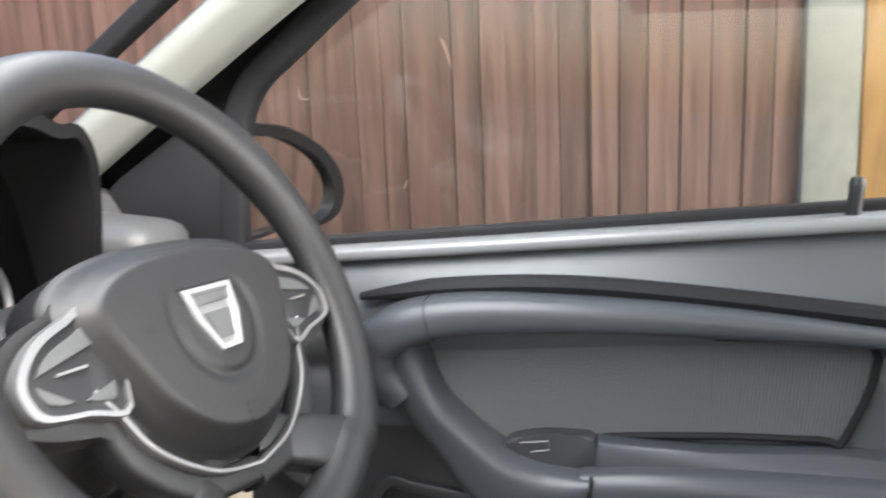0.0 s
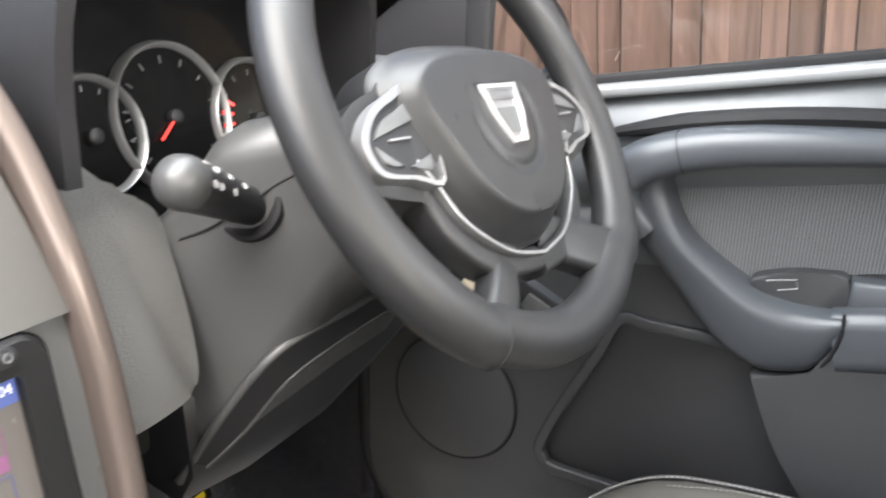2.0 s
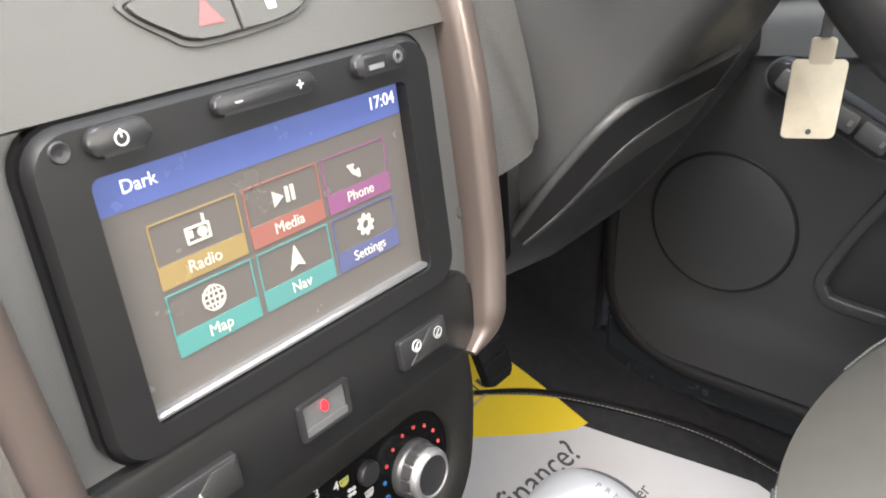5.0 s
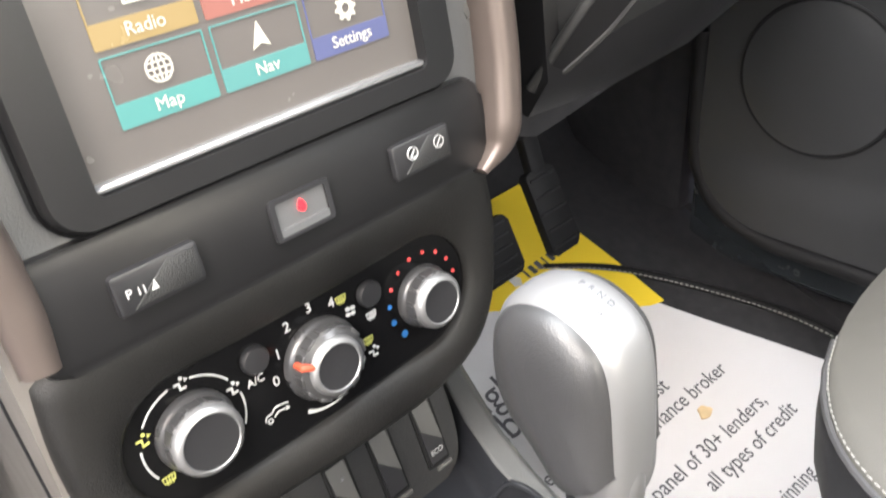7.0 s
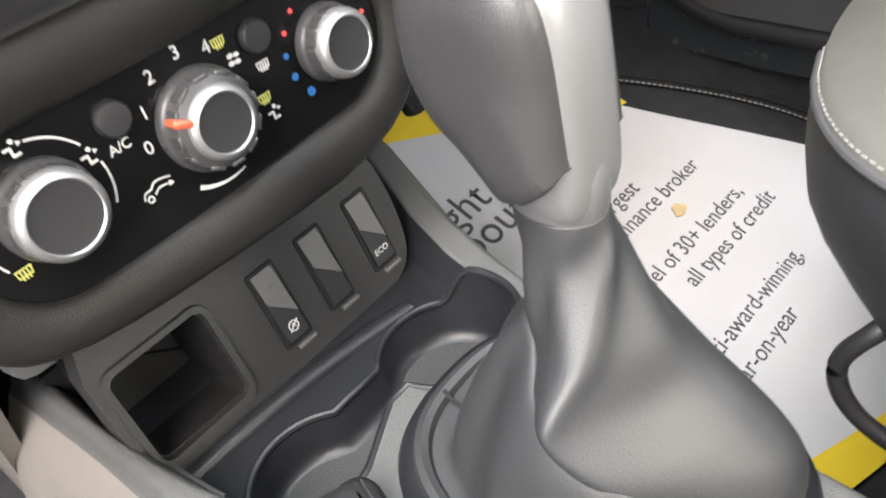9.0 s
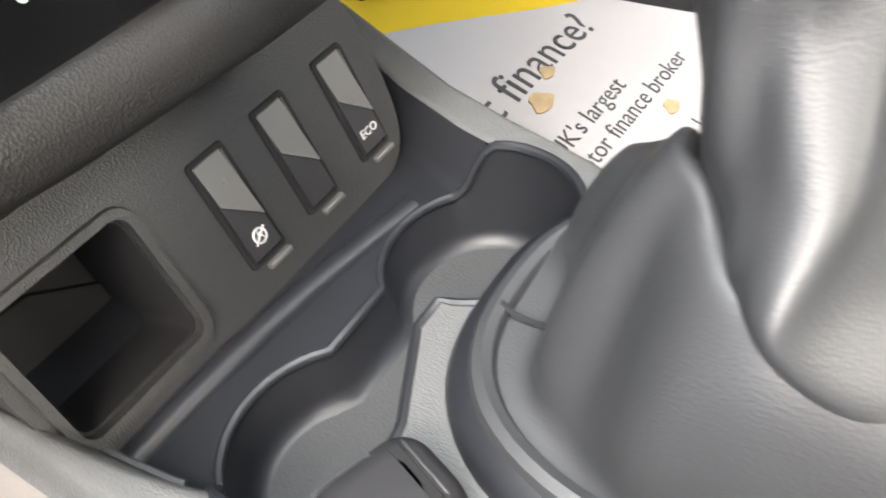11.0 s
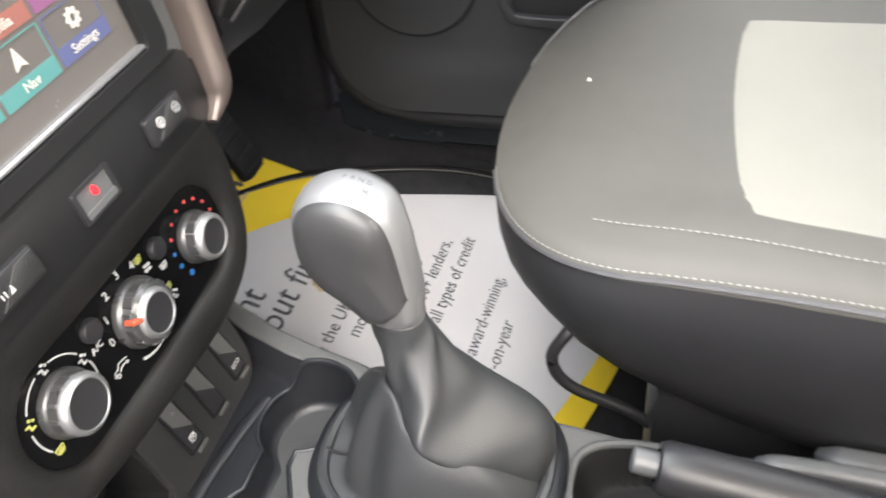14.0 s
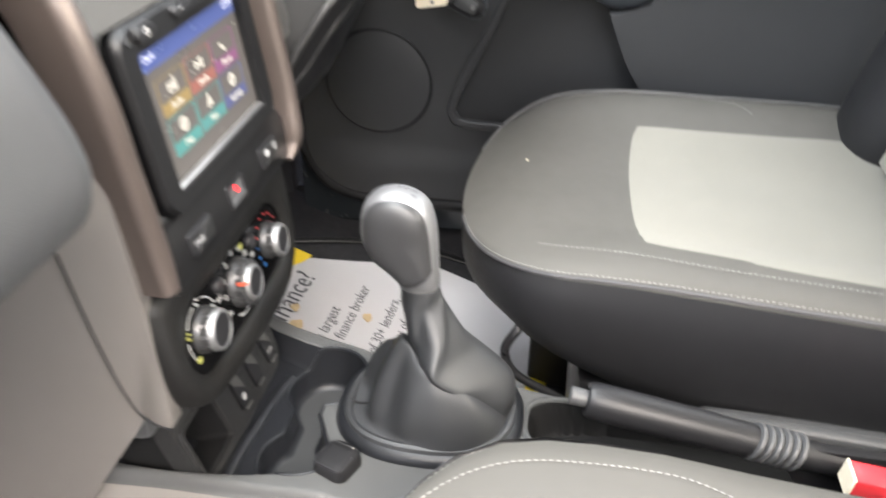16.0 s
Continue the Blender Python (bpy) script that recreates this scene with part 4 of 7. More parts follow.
part("passenger_fascia", sheet(passenger_fascia, 64, 36, 0.01), M_DARKGREY, dash, "dark grey passenger side fascia")
SIDEF = frame_of((-0.118, 0, 0), (0, -1, 0), (0, 0, 1))
s1 = curve2([(0.61, 0.72), (0.585, 0.61), (0.572, 0.55), (0.562, 0.49), (0.549, 0.43), (0.536, 0.40), (0.515, 0.39)], 5) + [(0.512, 0.395), (0.513, 0.424), (0.516, 0.5), (0.522, 0.59), (0.54, 0.72)]
part("stack_flank", slab([(-a, b) for a, b in s1], SIDEF, 0.0, 0.014, 0.003), M_SIDE, dash, "warm grey side of the centre stack")
part("stack_seam", tube([(-0.1325, a, b) for a, b in s1[:31]], 0.0009, 6), M_RUBBER, dash)
s2 = [(0.565, 0.64), (0.574, 0.55), (0.564, 0.49), (0.551, 0.438), (0.537, 0.395), (0.56, 0.36), (0.6, 0.30), (0.66, 0.2), (0.7, 0.02), (0.98, 0.02), (0.98, 0.64)]
part("footwell_side", slab([(-a, b) for a, b in s2], SIDEF, 0.0, 0.0105, 0.003), M_SIDE, dash, "pale grey footwell side panel")
part("glovebox", slab(rrect(-0.72, -0.155, -0.2, 0.02, 0.02), frame_of((0, 0.70, 0.50), (1, 0, 0), (0, -0.1, 1)), -0.03, 0.0, 0.01), M_DARKGREY, dash, "grey glovebox lid")
# column side panel right of the bronze trim
part("column_panel", slab(curve2([(0.12, 0.190), (0.165, 0.188), (0.187, 0.184), (0.210, 0.160), (0.2395, 0.138), (0.239, 0.102), (0.2345, 0.06), (0.228, 0.028), (0.221, 0.012), (0.209, 0.003), (0.18, -0.0005), (0.15, -0.001), (0.12, 0.0)], 4, True), frame_of((0, 0.513, 0.597), (1, 0, 0), (0, 0.42, 1)), -0.06, 0.0, 0.003, 2), M_GRAINED, dash, "grained grey panel beside the column")


# panel across the footwell, right of and behind the column
part("knee_panel", loft([[(x, yy + dy, z) for dy, z in ((0.0, zt), (-0.025, zt - 0.03), (-0.03, zb + 0.03), (-0.012, zb), (0.03, zb + 0.01), (0.04, zt))] for x, yy, zt, zb in ((0.235, 0.575, 0.60, 0.478), (0.30, 0.56, 0.62, 0.48), (0.40, 0.55, 0.66, 0.49), (0.50, 0.55, 0.68, 0.51), (0.60, 0.555, 0.69, 0.53), (0.70, 0.565, 0.69, 0.545))]), M_BLACK, dash, "dark knee panel under the dash", 50)
part("under_cover", slab(curve2([(0.25, 0.50), (0.45, 0.52), (0.68, 0.55), (0.62, 0.46), (0.4, 0.42), (0.27, 0.42)], 4, True), frame_of((0, 0.63, 0), (1, 0, 0), (0, 0, 1)), -0.03, 0.0, 0.01), M_CARPET, dash, "black cover under the dash")
# side vent by the door
f = frame_of((0.60, 0.56, 0.705), (1, 0, 0), (0, 0.2, 1))
vent = part("side_vent", lathe([(0.034, -0.03), (0.034, 0.006), (0.038, 0.010), (0.044, 0.009), (0.047, 0.0)], f, 40), M_BLACK, dash, "round side vent")
part("vent_back", lathe([(0.001, -0.026), (0.034, -0.026)], f, 24), M_RUBBER, vent)
for dv in (-0.014, 0.002, 0.016):
    part("vent_vane", box(-0.03, 0.03, dv - 0.0012, dv + 0.0012, -0.02, 0.003, m=f), M_SILVER if dv < 0 else M_BLACK, vent)
part("dash_end", box(0.60, 0.70, 0.57, 0.95, 0.56, 0.80, 0.03, 3), M_DARKGREY, dash)

# instrument binnacle
M_NEEDLE = glow("red_needle", (1.0, 0.06, 0.05), 0.35)
clus = thing("instrument_cluster", (0.38, 0.6, 0.7), "instrument cluster with chrome-ringed dials under a black hood", "instruments")
CL = frame_of((0.0, 0.62, 0.79), (1, 0, 0), (0, 0.25, 1))
part("dial_plate", slab(rrect(0.17, 0.57, -0.10, 0.11, 0.05), CL, -0.02, 0.0), M_GLOSS, clus)
for gx, gz, r in ((0.230, -0.014, 0.046), (0.309, -0.010, 0.061), (0.405, -0.024, 0.056)):
    f = at(CL, gx, gz - 0.005, 0.0)
    dial = part("dial", lathe([(0.001, 0.003), (r - 0.006, 0.003)], f, 40), M_GLOSS, clus, "black dial face")
    part("dial_ring", lathe([(r - 0.006, 0.003), (r - 0.0045, 0.008), (r - 0.0025, 0.0095), (r - 0.001, 0.008), (r + 0.0005, 0.0)], f, 48), M_SILVER, dial, "chrome dial ring")
    for i in range(11):
        a = radians(220 - 26 * i)
        part("dial_mark", box(-0.0006, 0.0006, r * 0.70, r * 0.80, 0.0032, 0.0042, m=f @ pose(0, 0, 0, 0, 0, math.degrees(a) - 90)), M_DARKGREY, dial)
    if 0.25 < gx < 0.38:
        part("needle", box(-0.0009, 0.0009, -0.004, r * 0.42, 0.006, 0.0075, m=f @ pose(0, 0, 0, 0, 0, 128)), M_NEEDLE, dial, "lit red needle")
    if gx > 0.38:
        for a in (150, 165, 180, 195):
            part("lit_mark", box(-0.0013, 0.0013, r * 0.55, r * 0.78, 0.0042, 0.0052, m=f @ pose(0, 0, 0, 0, 0, a - 90)), M_NEEDLE, dial, "lit red mark")
    part("needle_cap", lathe([(0.006, 0.003), (0.006, 0.008), (0.004, 0.0095), (0.001, 0.0095)], f, 16), M_BLACK, dial)


def hood(u, v):
    a = math.pi * (1.0 - u)
    s, c = math.sin(a), math.cos(a)
    y = 0.555 + 0.13 * v - 0.012 * s * (1 - v)
    wave = 0.008 * math.exp(-((u - 0.62) / 0.05) ** 2) * (1 - v)
    return (0.338 + (0.178 - 0.01 * v) * math.copysign(abs(c) ** 0.42, c), y, 0.755 + (0.172 - 0.02 * v) * s ** 0.42 - wave)


part("hood", sheet(hood, 72, 8, 0.012), M_RUBBER, clus, "black instrument hood")

# ---- steering column and stalk ----
col = thing("steering_column", (0.385, 0.5, 0.66), "grey plastic steering column shroud with a seam", "steering column")
cs = []
for yy, x0, x1, z0, z1 in ((0.61, 0.232, 0.53, 0.49, 0.69), (0.57, 0.238, 0.52, 0.494, 0.722), (0.545, 0.246, 0.512, 0.512, 0.752), (0.53, 0.251, 0.508, 0.534, 0.776), (0.515, 0.256, 0.505, 0.556, 0.787), (0.485, 0.272, 0.495, 0.605, 0.794), (0.455, 0.292, 0.48, 0.655, 0.798), (0.435, 0.31, 0.465, 0.69, 0.80), (0.42, 0.335, 0.445, 0.715, 0.79)):
    cs.append([(a, yy - 0.25 * (b - 0.72) * 0, b) for a, b in rrect(x0, x1, z0, z1, 0.03, 6)])
part("shroud", loft(cs), M_SHROUD, col, "grey column shroud", 50)
for s in (-1, 1):
    pth = curve([(0.385 + s * w, yy, zz) for w, yy, zz in ((0.1405, 0.55, 0.702), (0.1335, 0.525, 0.714), (0.1225, 0.497, 0.734), (0.112, 0.4835, 0.746), (0.0995, 0.4645, 0.7585), (0.09, 0.452, 0.766))], 6)
    part("seam", tube(pth, 0.0011, 6), M_RUBBER, col)
# rolled lower edge; a black sheet puts in the shade of the slot beneath
upc = curve([(0.2345, 0.56, 0.500), (0.252, 0.523, 0.5645), (0.274, 0.486, 0.6175), (0.346, 0.469, 0.6306), (0.43, 0.469, 0.632)], 8)
loc = curve([(0.24, 0.556, 0.50), (0.27, 0.526, 0.538), (0.292, 0.496, 0.5837), (0.352, 0.4865, 0.5975), (0.43, 0.4865, 0.598)], 8)
part("lower_lip", tube(upc, 0.004, 10), M_SHROUD, col, "rolled lower lip of the shroud")
part("slot", sheet(lambda u, v: upc[round(u * 32)].lerp(loc[round(u * 32)], v) + V((-0.001, -0.0035, -0.002)), 32, 6), M_RUBBER, col, "black sheet standing for the shaded slot under the shroud")
part("slot_edge", tube([p + V((0, -0.002, 0)) for p in loc], 0.0035, 8), M_SHROUD, col)
st0, st1 = V((0.272, 0.504, 0.727)), V((0.165, 0.480, 0.775))
ax = (st1 - st0).normalized()
SM = frame_of(st0, ax.orthogonal(), ax.cross(ax.orthogonal()))
part("stalk_socket", lathe([(0.0145, 0.0), (0.0165, 0.004), (0.0225, 0.0075), (0.025, 0.006), (0.026, 0.0)], SM, 32), M_RUBBER, col)
stalk = part("stalk", lathe([(0.0135, 0.0), (0.0145, 0.02), (0.0158, 0.05), (0.0168, 0.078), (0.0172, 0.088), (0.0155, 0.089)], SM, 28), M_BLACK, col, "black light stalk")
part("stalk_tip", lathe([(0.0155, 0.088), (0.0178, 0.0895), (0.0178, 0.094), (0.0165, 0.101), (0.0125, 0.107), (0.007, 0.1105), (0.001, 0.112)], SM, 28), M_SHROUD, stalk, "dark grey rounded stalk tip")
for d, nv, w in ((0.083, (0.3, -0.95, 0.12), 0.005), (0.075, (0.3, -0.95, 0.12), 0.005), (0.055, (0.3, -0.95, 0.12), 0.0048), (0.076, (0.46, -0.6, 0.65), 0.0052), (0.056, (0.46, -0.6, 0.65), 0.005), (0.037, (0.45, -0.7, 0.55), 0.0045), (0.078, (0.5, -0.2, 0.85), 0.005), (0.062, (0.5, -0.2, 0.85), 0.005)):
    nv = V(nv) - ax * ax.dot(V(nv))
    nv.normalize()
    q = frame_of(st0 + ax * d + nv * (0.0141 + 0.035 * d), -ax, nv.cross(-ax))
    mark = merge(ring_slab(rrect(-w / 2, w / 4, -0.0024, 0.0024, 0.0009, 2), rrect(-w / 2 + 0.0005, w / 4 - 0.0005, -0.0019, 0.0019, 0.0005, 2), q, -0.002, 0.0005), box(w / 4 + 0.0005, w / 2, -0.0014, -0.0008, -0.002, 0.0005, m=q), box(w / 4 + 0.0005, w / 2, 0.0008, 0.0014, -0.002, 0.0005, m=q))
    part("stalk_mark", mark, M_WHITE, stalk)

# ---- steering wheel ----
wheel = thing("steering_wheel", (0.389, 0.382, 0.794), "black leather steering wheel with silver trims and a chrome badge", "steering wheel")
WA, WB = radians(31.5), radians(-4.4)
WH = frame_of((0.389, 0.382, 0.794), (math.cos(WB), math.sin(WB), 0), (-math.sin(WB) * math.sin(WA), math.cos(WB) * math.sin(WA), math.cos(WA)))
WN = WH.to_3x3() @ V((0, 0, 1))
WR = 0.1835
rimp = [WH @ V((WR * math.cos(t), WR * math.sin(t) + (0.006 if math.sin(t) < -0.8 else 0), 0)) for t in np.linspace(0, 2 * math.pi, 96, endpoint=False)]
fat = [1.0 + 0.10 * (abs(math.sin(2 * t + 0.3)) ** 6) for t in np.linspace(0, 2 * math.pi, 96, endpoint=False)]
part("rim", sweep(rimp, circle(0.0205, 20, 0.0175), up=WN, closed=True, scale=fat), M_LEATHER, wheel, "thick leather rim")
for t in (42, 138, 234, 308):
    a = radians(t)
    c = WH @ V((WR * math.cos(a), WR * math.sin(a), 0))
    tang = WH.to_3x3() @ V((-math.sin(a), math.cos(a), 0))
    fr = frame_of(c, WN, tang.cross(WN))
    part("rim_seam", lathe([(0.0202, -0.0006), (0.0211, 0), (0.0202, 0.0006)], fr @ Matrix.Diagonal((0.88, 1.03, 1, 1)), 24), M_RUBBER, wheel)
for a0, a1 in ((-50, 40), (140, 230)):
    stitches("rim_stitching", [WH @ V(((WR - 0.0185) * math.cos(radians(t)), (WR - 0.0185) * math.sin(radians(t)), 0.004)) for t in np.linspace(a0, a1, 40)], wheel, 0.0065, 0.0042, 0.0018, WN).data.materials[0] = M_RUBBER
# airbag pad; the wheel is turned a little to the right
WS = WH @ pose(0, 0, -0.004, 0, 0, -3)
pad_h = [(0.0, 0.056), (0.05, 0.054), (0.094, 0.043), (0.116, 0.020), (0.103, -0.022), (0.079, -0.070), (0.042, -0.100), (0.0, -0.108)]
pad_o = curve2(pad_h + [(-a, b) for a, b in pad_h[-2:0:-1]], 6, True)


def pad_n(a, b, sc):
    n = 0.0255 - 0.003 * sc * sc - 0.008 * smooth(0.76, 0.86, sc) - 0.016 * smooth(0.82, 1.0, sc)
    e = math.hypot(a / 0.04, (b + 0.012) / 0.042)
    n -= 0.0026 * math.exp(-(((e - 1) * 0.042) / 0.0042) ** 2) * smooth(0.022, -0.005, b)
    return n


rings = [[WS @ V((a, b, -0.03)) for a, b in pad_o]]
for k in range(41):
    sc = 1.0 - 0.985 * k / 40
    rings.append([WS @ V((a * sc, -0.02 + (b + 0.02) * sc, pad_n(a * sc, -0.02 + (b + 0.02) * sc, sc))) for a, b in pad_o])
pad = part("airbag_pad", loft(rings), M_LEATHER, wheel, "dark airbag pad with a curved crease", 55)
bd = [(-0.0255, 0.011), (0.0255, 0.011), (0.022, -0.012), (0.0105, -0.036), (-0.0105, -0.036), (-0.022, -0.012)]
badge = part("badge", ring_slab(bd, [(a * 0.80, -0.0115 + (b + 0.0115) * 0.84) for a, b in bd], WS, 0.012, 0.0280, 0.001), M_CHROME, wheel, "chrome shield badge")
part("badge_plate", slab([(a * 0.82, -0.0115 + (b + 0.0115) * 0.86) for a, b in bd], WS, 0.012, 0.0262), M_SILVER, badge)
part("badge_bar", slab([(-0.0185, 0.006), (0.0185, 0.006), (0.0175, -0.002), (-0.0175, -0.002)], WS, 0.012, 0.0271, 0.0005), M_DARKGREY, badge)
part("badge_field", slab([(-0.0135, -0.008), (0.0135, -0.008), (0.008, -0.028), (-0.008, -0.028)], WS, 0.012, 0.0271), M_DARKGREY, badge)
part("badge_recess", ring_slab([(a * 1.1, -0.0115 + (b + 0.0115) * 1.1) for a, b in bd], bd, WS, 0.012, 0.0252), M_RUBBER, badge)
for u in (-0.062, 0.062):
    part("horn_mark", ring_slab(rrect(u - 0.004, u + 0.004, -0.012, -0.006, 0.001, 2), rrect(u - 0.003, u + 0.003, -0.011, -0.007, 0.0008, 2), WS, 0.012, pad_n(u, -0.01, 0.6) + 0.0003), M_BLACK, pad)
for k in range(3):
    part("pad_print", slab(rrect(-0.009, 0.009, -0.077 - k * 0.0055, -0.074 - k * 0.0055, 0.0008, 2), WS, 0.010, pad_n(0, -0.076 - k * 0.0055, 0.62 + 0.065 * k) + 0.0004), M_BLACK, pad)
# side spokes with a thin silver outline and switch pads
for s in (-1, 1):
    wing = [(s * a, b) for a, b in curve2([(0.07, 0.03), (0.105, 0.024), (0.14, 0.014), (0.168, -0.008), (0.168, -0.028), (0.145, -0.046), (0.1, -0.058), (0.07, -0.062)], 4, True)]
    spoke = part("spoke", slab(wing, WS, -0.022, 0.003, 0.004), M_LEATHER, wheel, "side spoke")
    tr = [(0.085, 0.020), (0.112, 0.016), (0.137, 0.006), (0.1535, -0.010), (0.1565, -0.024), (0.149, -0.037), (0.12, -0.043), (0.088, -0.047)]
    tr_o = [(s * a, b) for a, b in curve2(tr, 4, True)]
    cxm, cym = sum(p[0] for p in tr_o) / len(tr_o), sum(p[1] for p in tr_o) / len(tr_o)
    tr_i = [(cxm - s * 0.003 + (a - cxm) * 0.89, cym - 0.001 + (b - cym) * 0.86) for a, b in tr_o]
    part("silver_trim", ring_slab(tr_o, tr_i, WS, 0.0, 0.013, 0.002), M_SILVER, spoke, "bright silver switch surround")
    keys = part("switch_pad", slab(tr_i, WS, 0.0, 0.0105, 0.002), M_BLACK, spoke, "wheel switches")
    k_o = [(cxm - s * 0.004 + (a - cxm) * 0.72, cym - 0.001 + (b - cym) * 0.64) for a, b in tr_o]
    part("switch", slab([p for p in k_o if p[1] > cym + 0.002], WS, 0.009, 0.0122, 0.0008), M_DARKGREY, keys)
    part("switch", slab([p for p in k_o if p[1] < cym - 0.002 and abs(p[0]) < 0.122], WS, 0.009, 0.0122, 0.0008), M_DARKGREY, keys)
    part("switch", slab([p for p in k_o if p[1] < cym - 0.002 and abs(p[0]) > 0.122], WS, 0.009, 0.0122, 0.0008), M_DARKGREY, keys)
    part("switch_line", slab(rrect(s * 0.118 - 0.011, s * 0.118 + 0.011, cym - 0.0008, cym + 0.0008, 0.0004, 2), WS, 0.009, 0.0128), M_SILVER, keys)
    # chrome line from the switch surround down round the pad
    pl = [WS @ V((s * a, b, n)) for a, b, n in [(p.x, p.y, p.z) for p in curve([(0.108, -0.03, 0.009), (0.096, -0.05, 0.008), (0.080, -0.079, 0.0075), (0.043, -0.1065, 0.0075), (0.0, -0.1168, 0.0075)], 8)]]
    part("chin_trim", sweep(pl, rrect(-0.0016, 0.0016, -0.012, 0.0025, 0.001, 3), up=WN), M_SILVER, wheel, "silver chin trim")
    chin = [WS @ V((s * a, b, -0.004)) for a, b in curve2([(0.1, -0.045), (0.09, -0.082), (0.054, -0.113), (0.0, -0.121)], 8)]
    part("chin", sweep(chin, rrect(-0.012, 0.008, -0.016, 0.008, 0.005, 4), up=WN), M_LEATHER, wheel, "grey chin below the pad")
    # lower leg to the rim
    leg = [WS @ V((s * a, b, n)) for a, b, n in [(p.x, p.y, p.z) for p in curve([(0.024, -0.098, -0.010), (0.044, -0.111, -0.006), (0.070, -0.125, 0.0), (0.105, -0.143, 0.004)] if s > 0 else [(0.024, -0.098, -0.010), (0.042, -0.112, -0.006), (0.064, -0.130, 0.0), (0.094, -0.152, 0.004)], 6)]]
    part("lower_spoke", sweep(leg, rrect(-0.020 if s > 0 else -0.013, 0.020 if s > 0 else 0.013, -0.014, 0.009, 0.007, 4), up=WN, scale=[1 + 0.25 * (k / 18) ** 2 for k in range(19)]), M_LEATHER, wheel, "lower spoke")
part("hub", lathe([(0.075, -0.035), (0.06, -0.06), (0.05, -0.08), (0.03, -0.085)], WH @ pose(0, -0.02, 0), 32), M_BLACK, wheel)

# ---- keys ----
keyt = thing("key_tag", (0.51, 0.425, 0.56), "cream card key tag hanging from the ignition key", "key tag")
KT = frame_of((0.51, 0.425, 0.580), (0.55, -0.83, 0), (0, 0, 1))
part("tag_card", slab(rrect(-0.0225, 0.0225, -0.034, 0.034, 0.005), KT, -0.001, 0.001, 0.0004), M_TAG, keyt)
part("tag_hole", lathe([(0.0005, 0.0013), (0.0025, 0.0013), (0.0025, -0.0013)], at(KT, 0, -0.028), 12), M_INK, keyt)
part("tag_neck", slab(rrect(-0.010, 0.010, 0.030, 0.052, 0.003), KT, -0.0015, 0.0015, 0.0005), M_TAG, keyt)
part("key_blade", box(-0.004, 0.004, 0.05, 0.10, -0.0015, 0.0015, m=KT), M_SILVER, keyt)

# ---- media unit ----
media = thing("media_unit", (0, 0.51, 0.56), "black touchscreen media unit showing the menu tiles", "media screen")
bz_o = rrect(-0.103, 0.105, -0.012, 0.1205, 0.016, 6)
bz_i = rrect(-0.083, 0.0845, 0.0, 0.1, 0.004, 6)
part("bezel", ring_slab(bz_o, bz_i, FACE, -0.01, 0.008, 0.004), M_PANEL, media, "satin black bezel")
part("bezel_line", ring_slab(rrect(-0.1045, 0.1065, -0.0135, 0.122, 0.017, 6), rrect(-0.103, 0.105, -0.012, 0.1205, 0.016, 6), FACE, -0.006, 0.003), M_GLOSS, media)
M_SCREEN = glow("screen_glass", (0.17, 0.155, 0.145), 0.06)
M_SCR_BLUE = glow("screen_blue", (0.1, 0.135, 0.35), 0.12)
M_SCR_WHITE = glow("screen_white", (0.7, 0.66, 0.58), 0.09)
M_SCR_CLOCK = glow("screen_clock", (0.6, 0.6, 0.75), 0.33)
screen = part("screen", slab(rrect(-0.084, 0.0855, -0.001, 0.101, 0.004), FACE, -0.006, 0.001), M_SCREEN, media, "lit display")
part("screen_lip", box(-0.083, 0.0845, 0.0005, 0.0035, 0.0, 0.006, 0.001, 1, FACE), M_SILVER, media, "bright lower screen edge")
part("menu_header", slab(rrect(-0.0825, 0.084, 0.084, 0.0995, 0.001, 2), FACE, 0.001, 0.0016), M_SCR_BLUE, screen, "blue header bar")
writing("clock_text", "17:04", 0.0085, at(FACE, 0.072, 0.0925, 0.0017), M_SCR_CLOCK, screen)
writing("dark_text", "Dark", 0.0075, at(FACE, -0.062, 0.0925, 0.0017), M_SCR_CLOCK, screen)
tiles = (("Radio", -0.0425, 0.062, (0.42, 0.27, 0.05)), ("Media", 0.003, 0.062, (0.42, 0.10, 0.06)), ("Phone", 0.0485, 0.062, (0.30, 0.05, 0.22)),
         ("Map", -0.0425, 0.0325, (0.04, 0.36, 0.33)), ("Nav", 0.003, 0.0325, (0.05, 0.34, 0.32)), ("Settings", 0.0485, 0.0325, (0.06, 0.08, 0.28)))
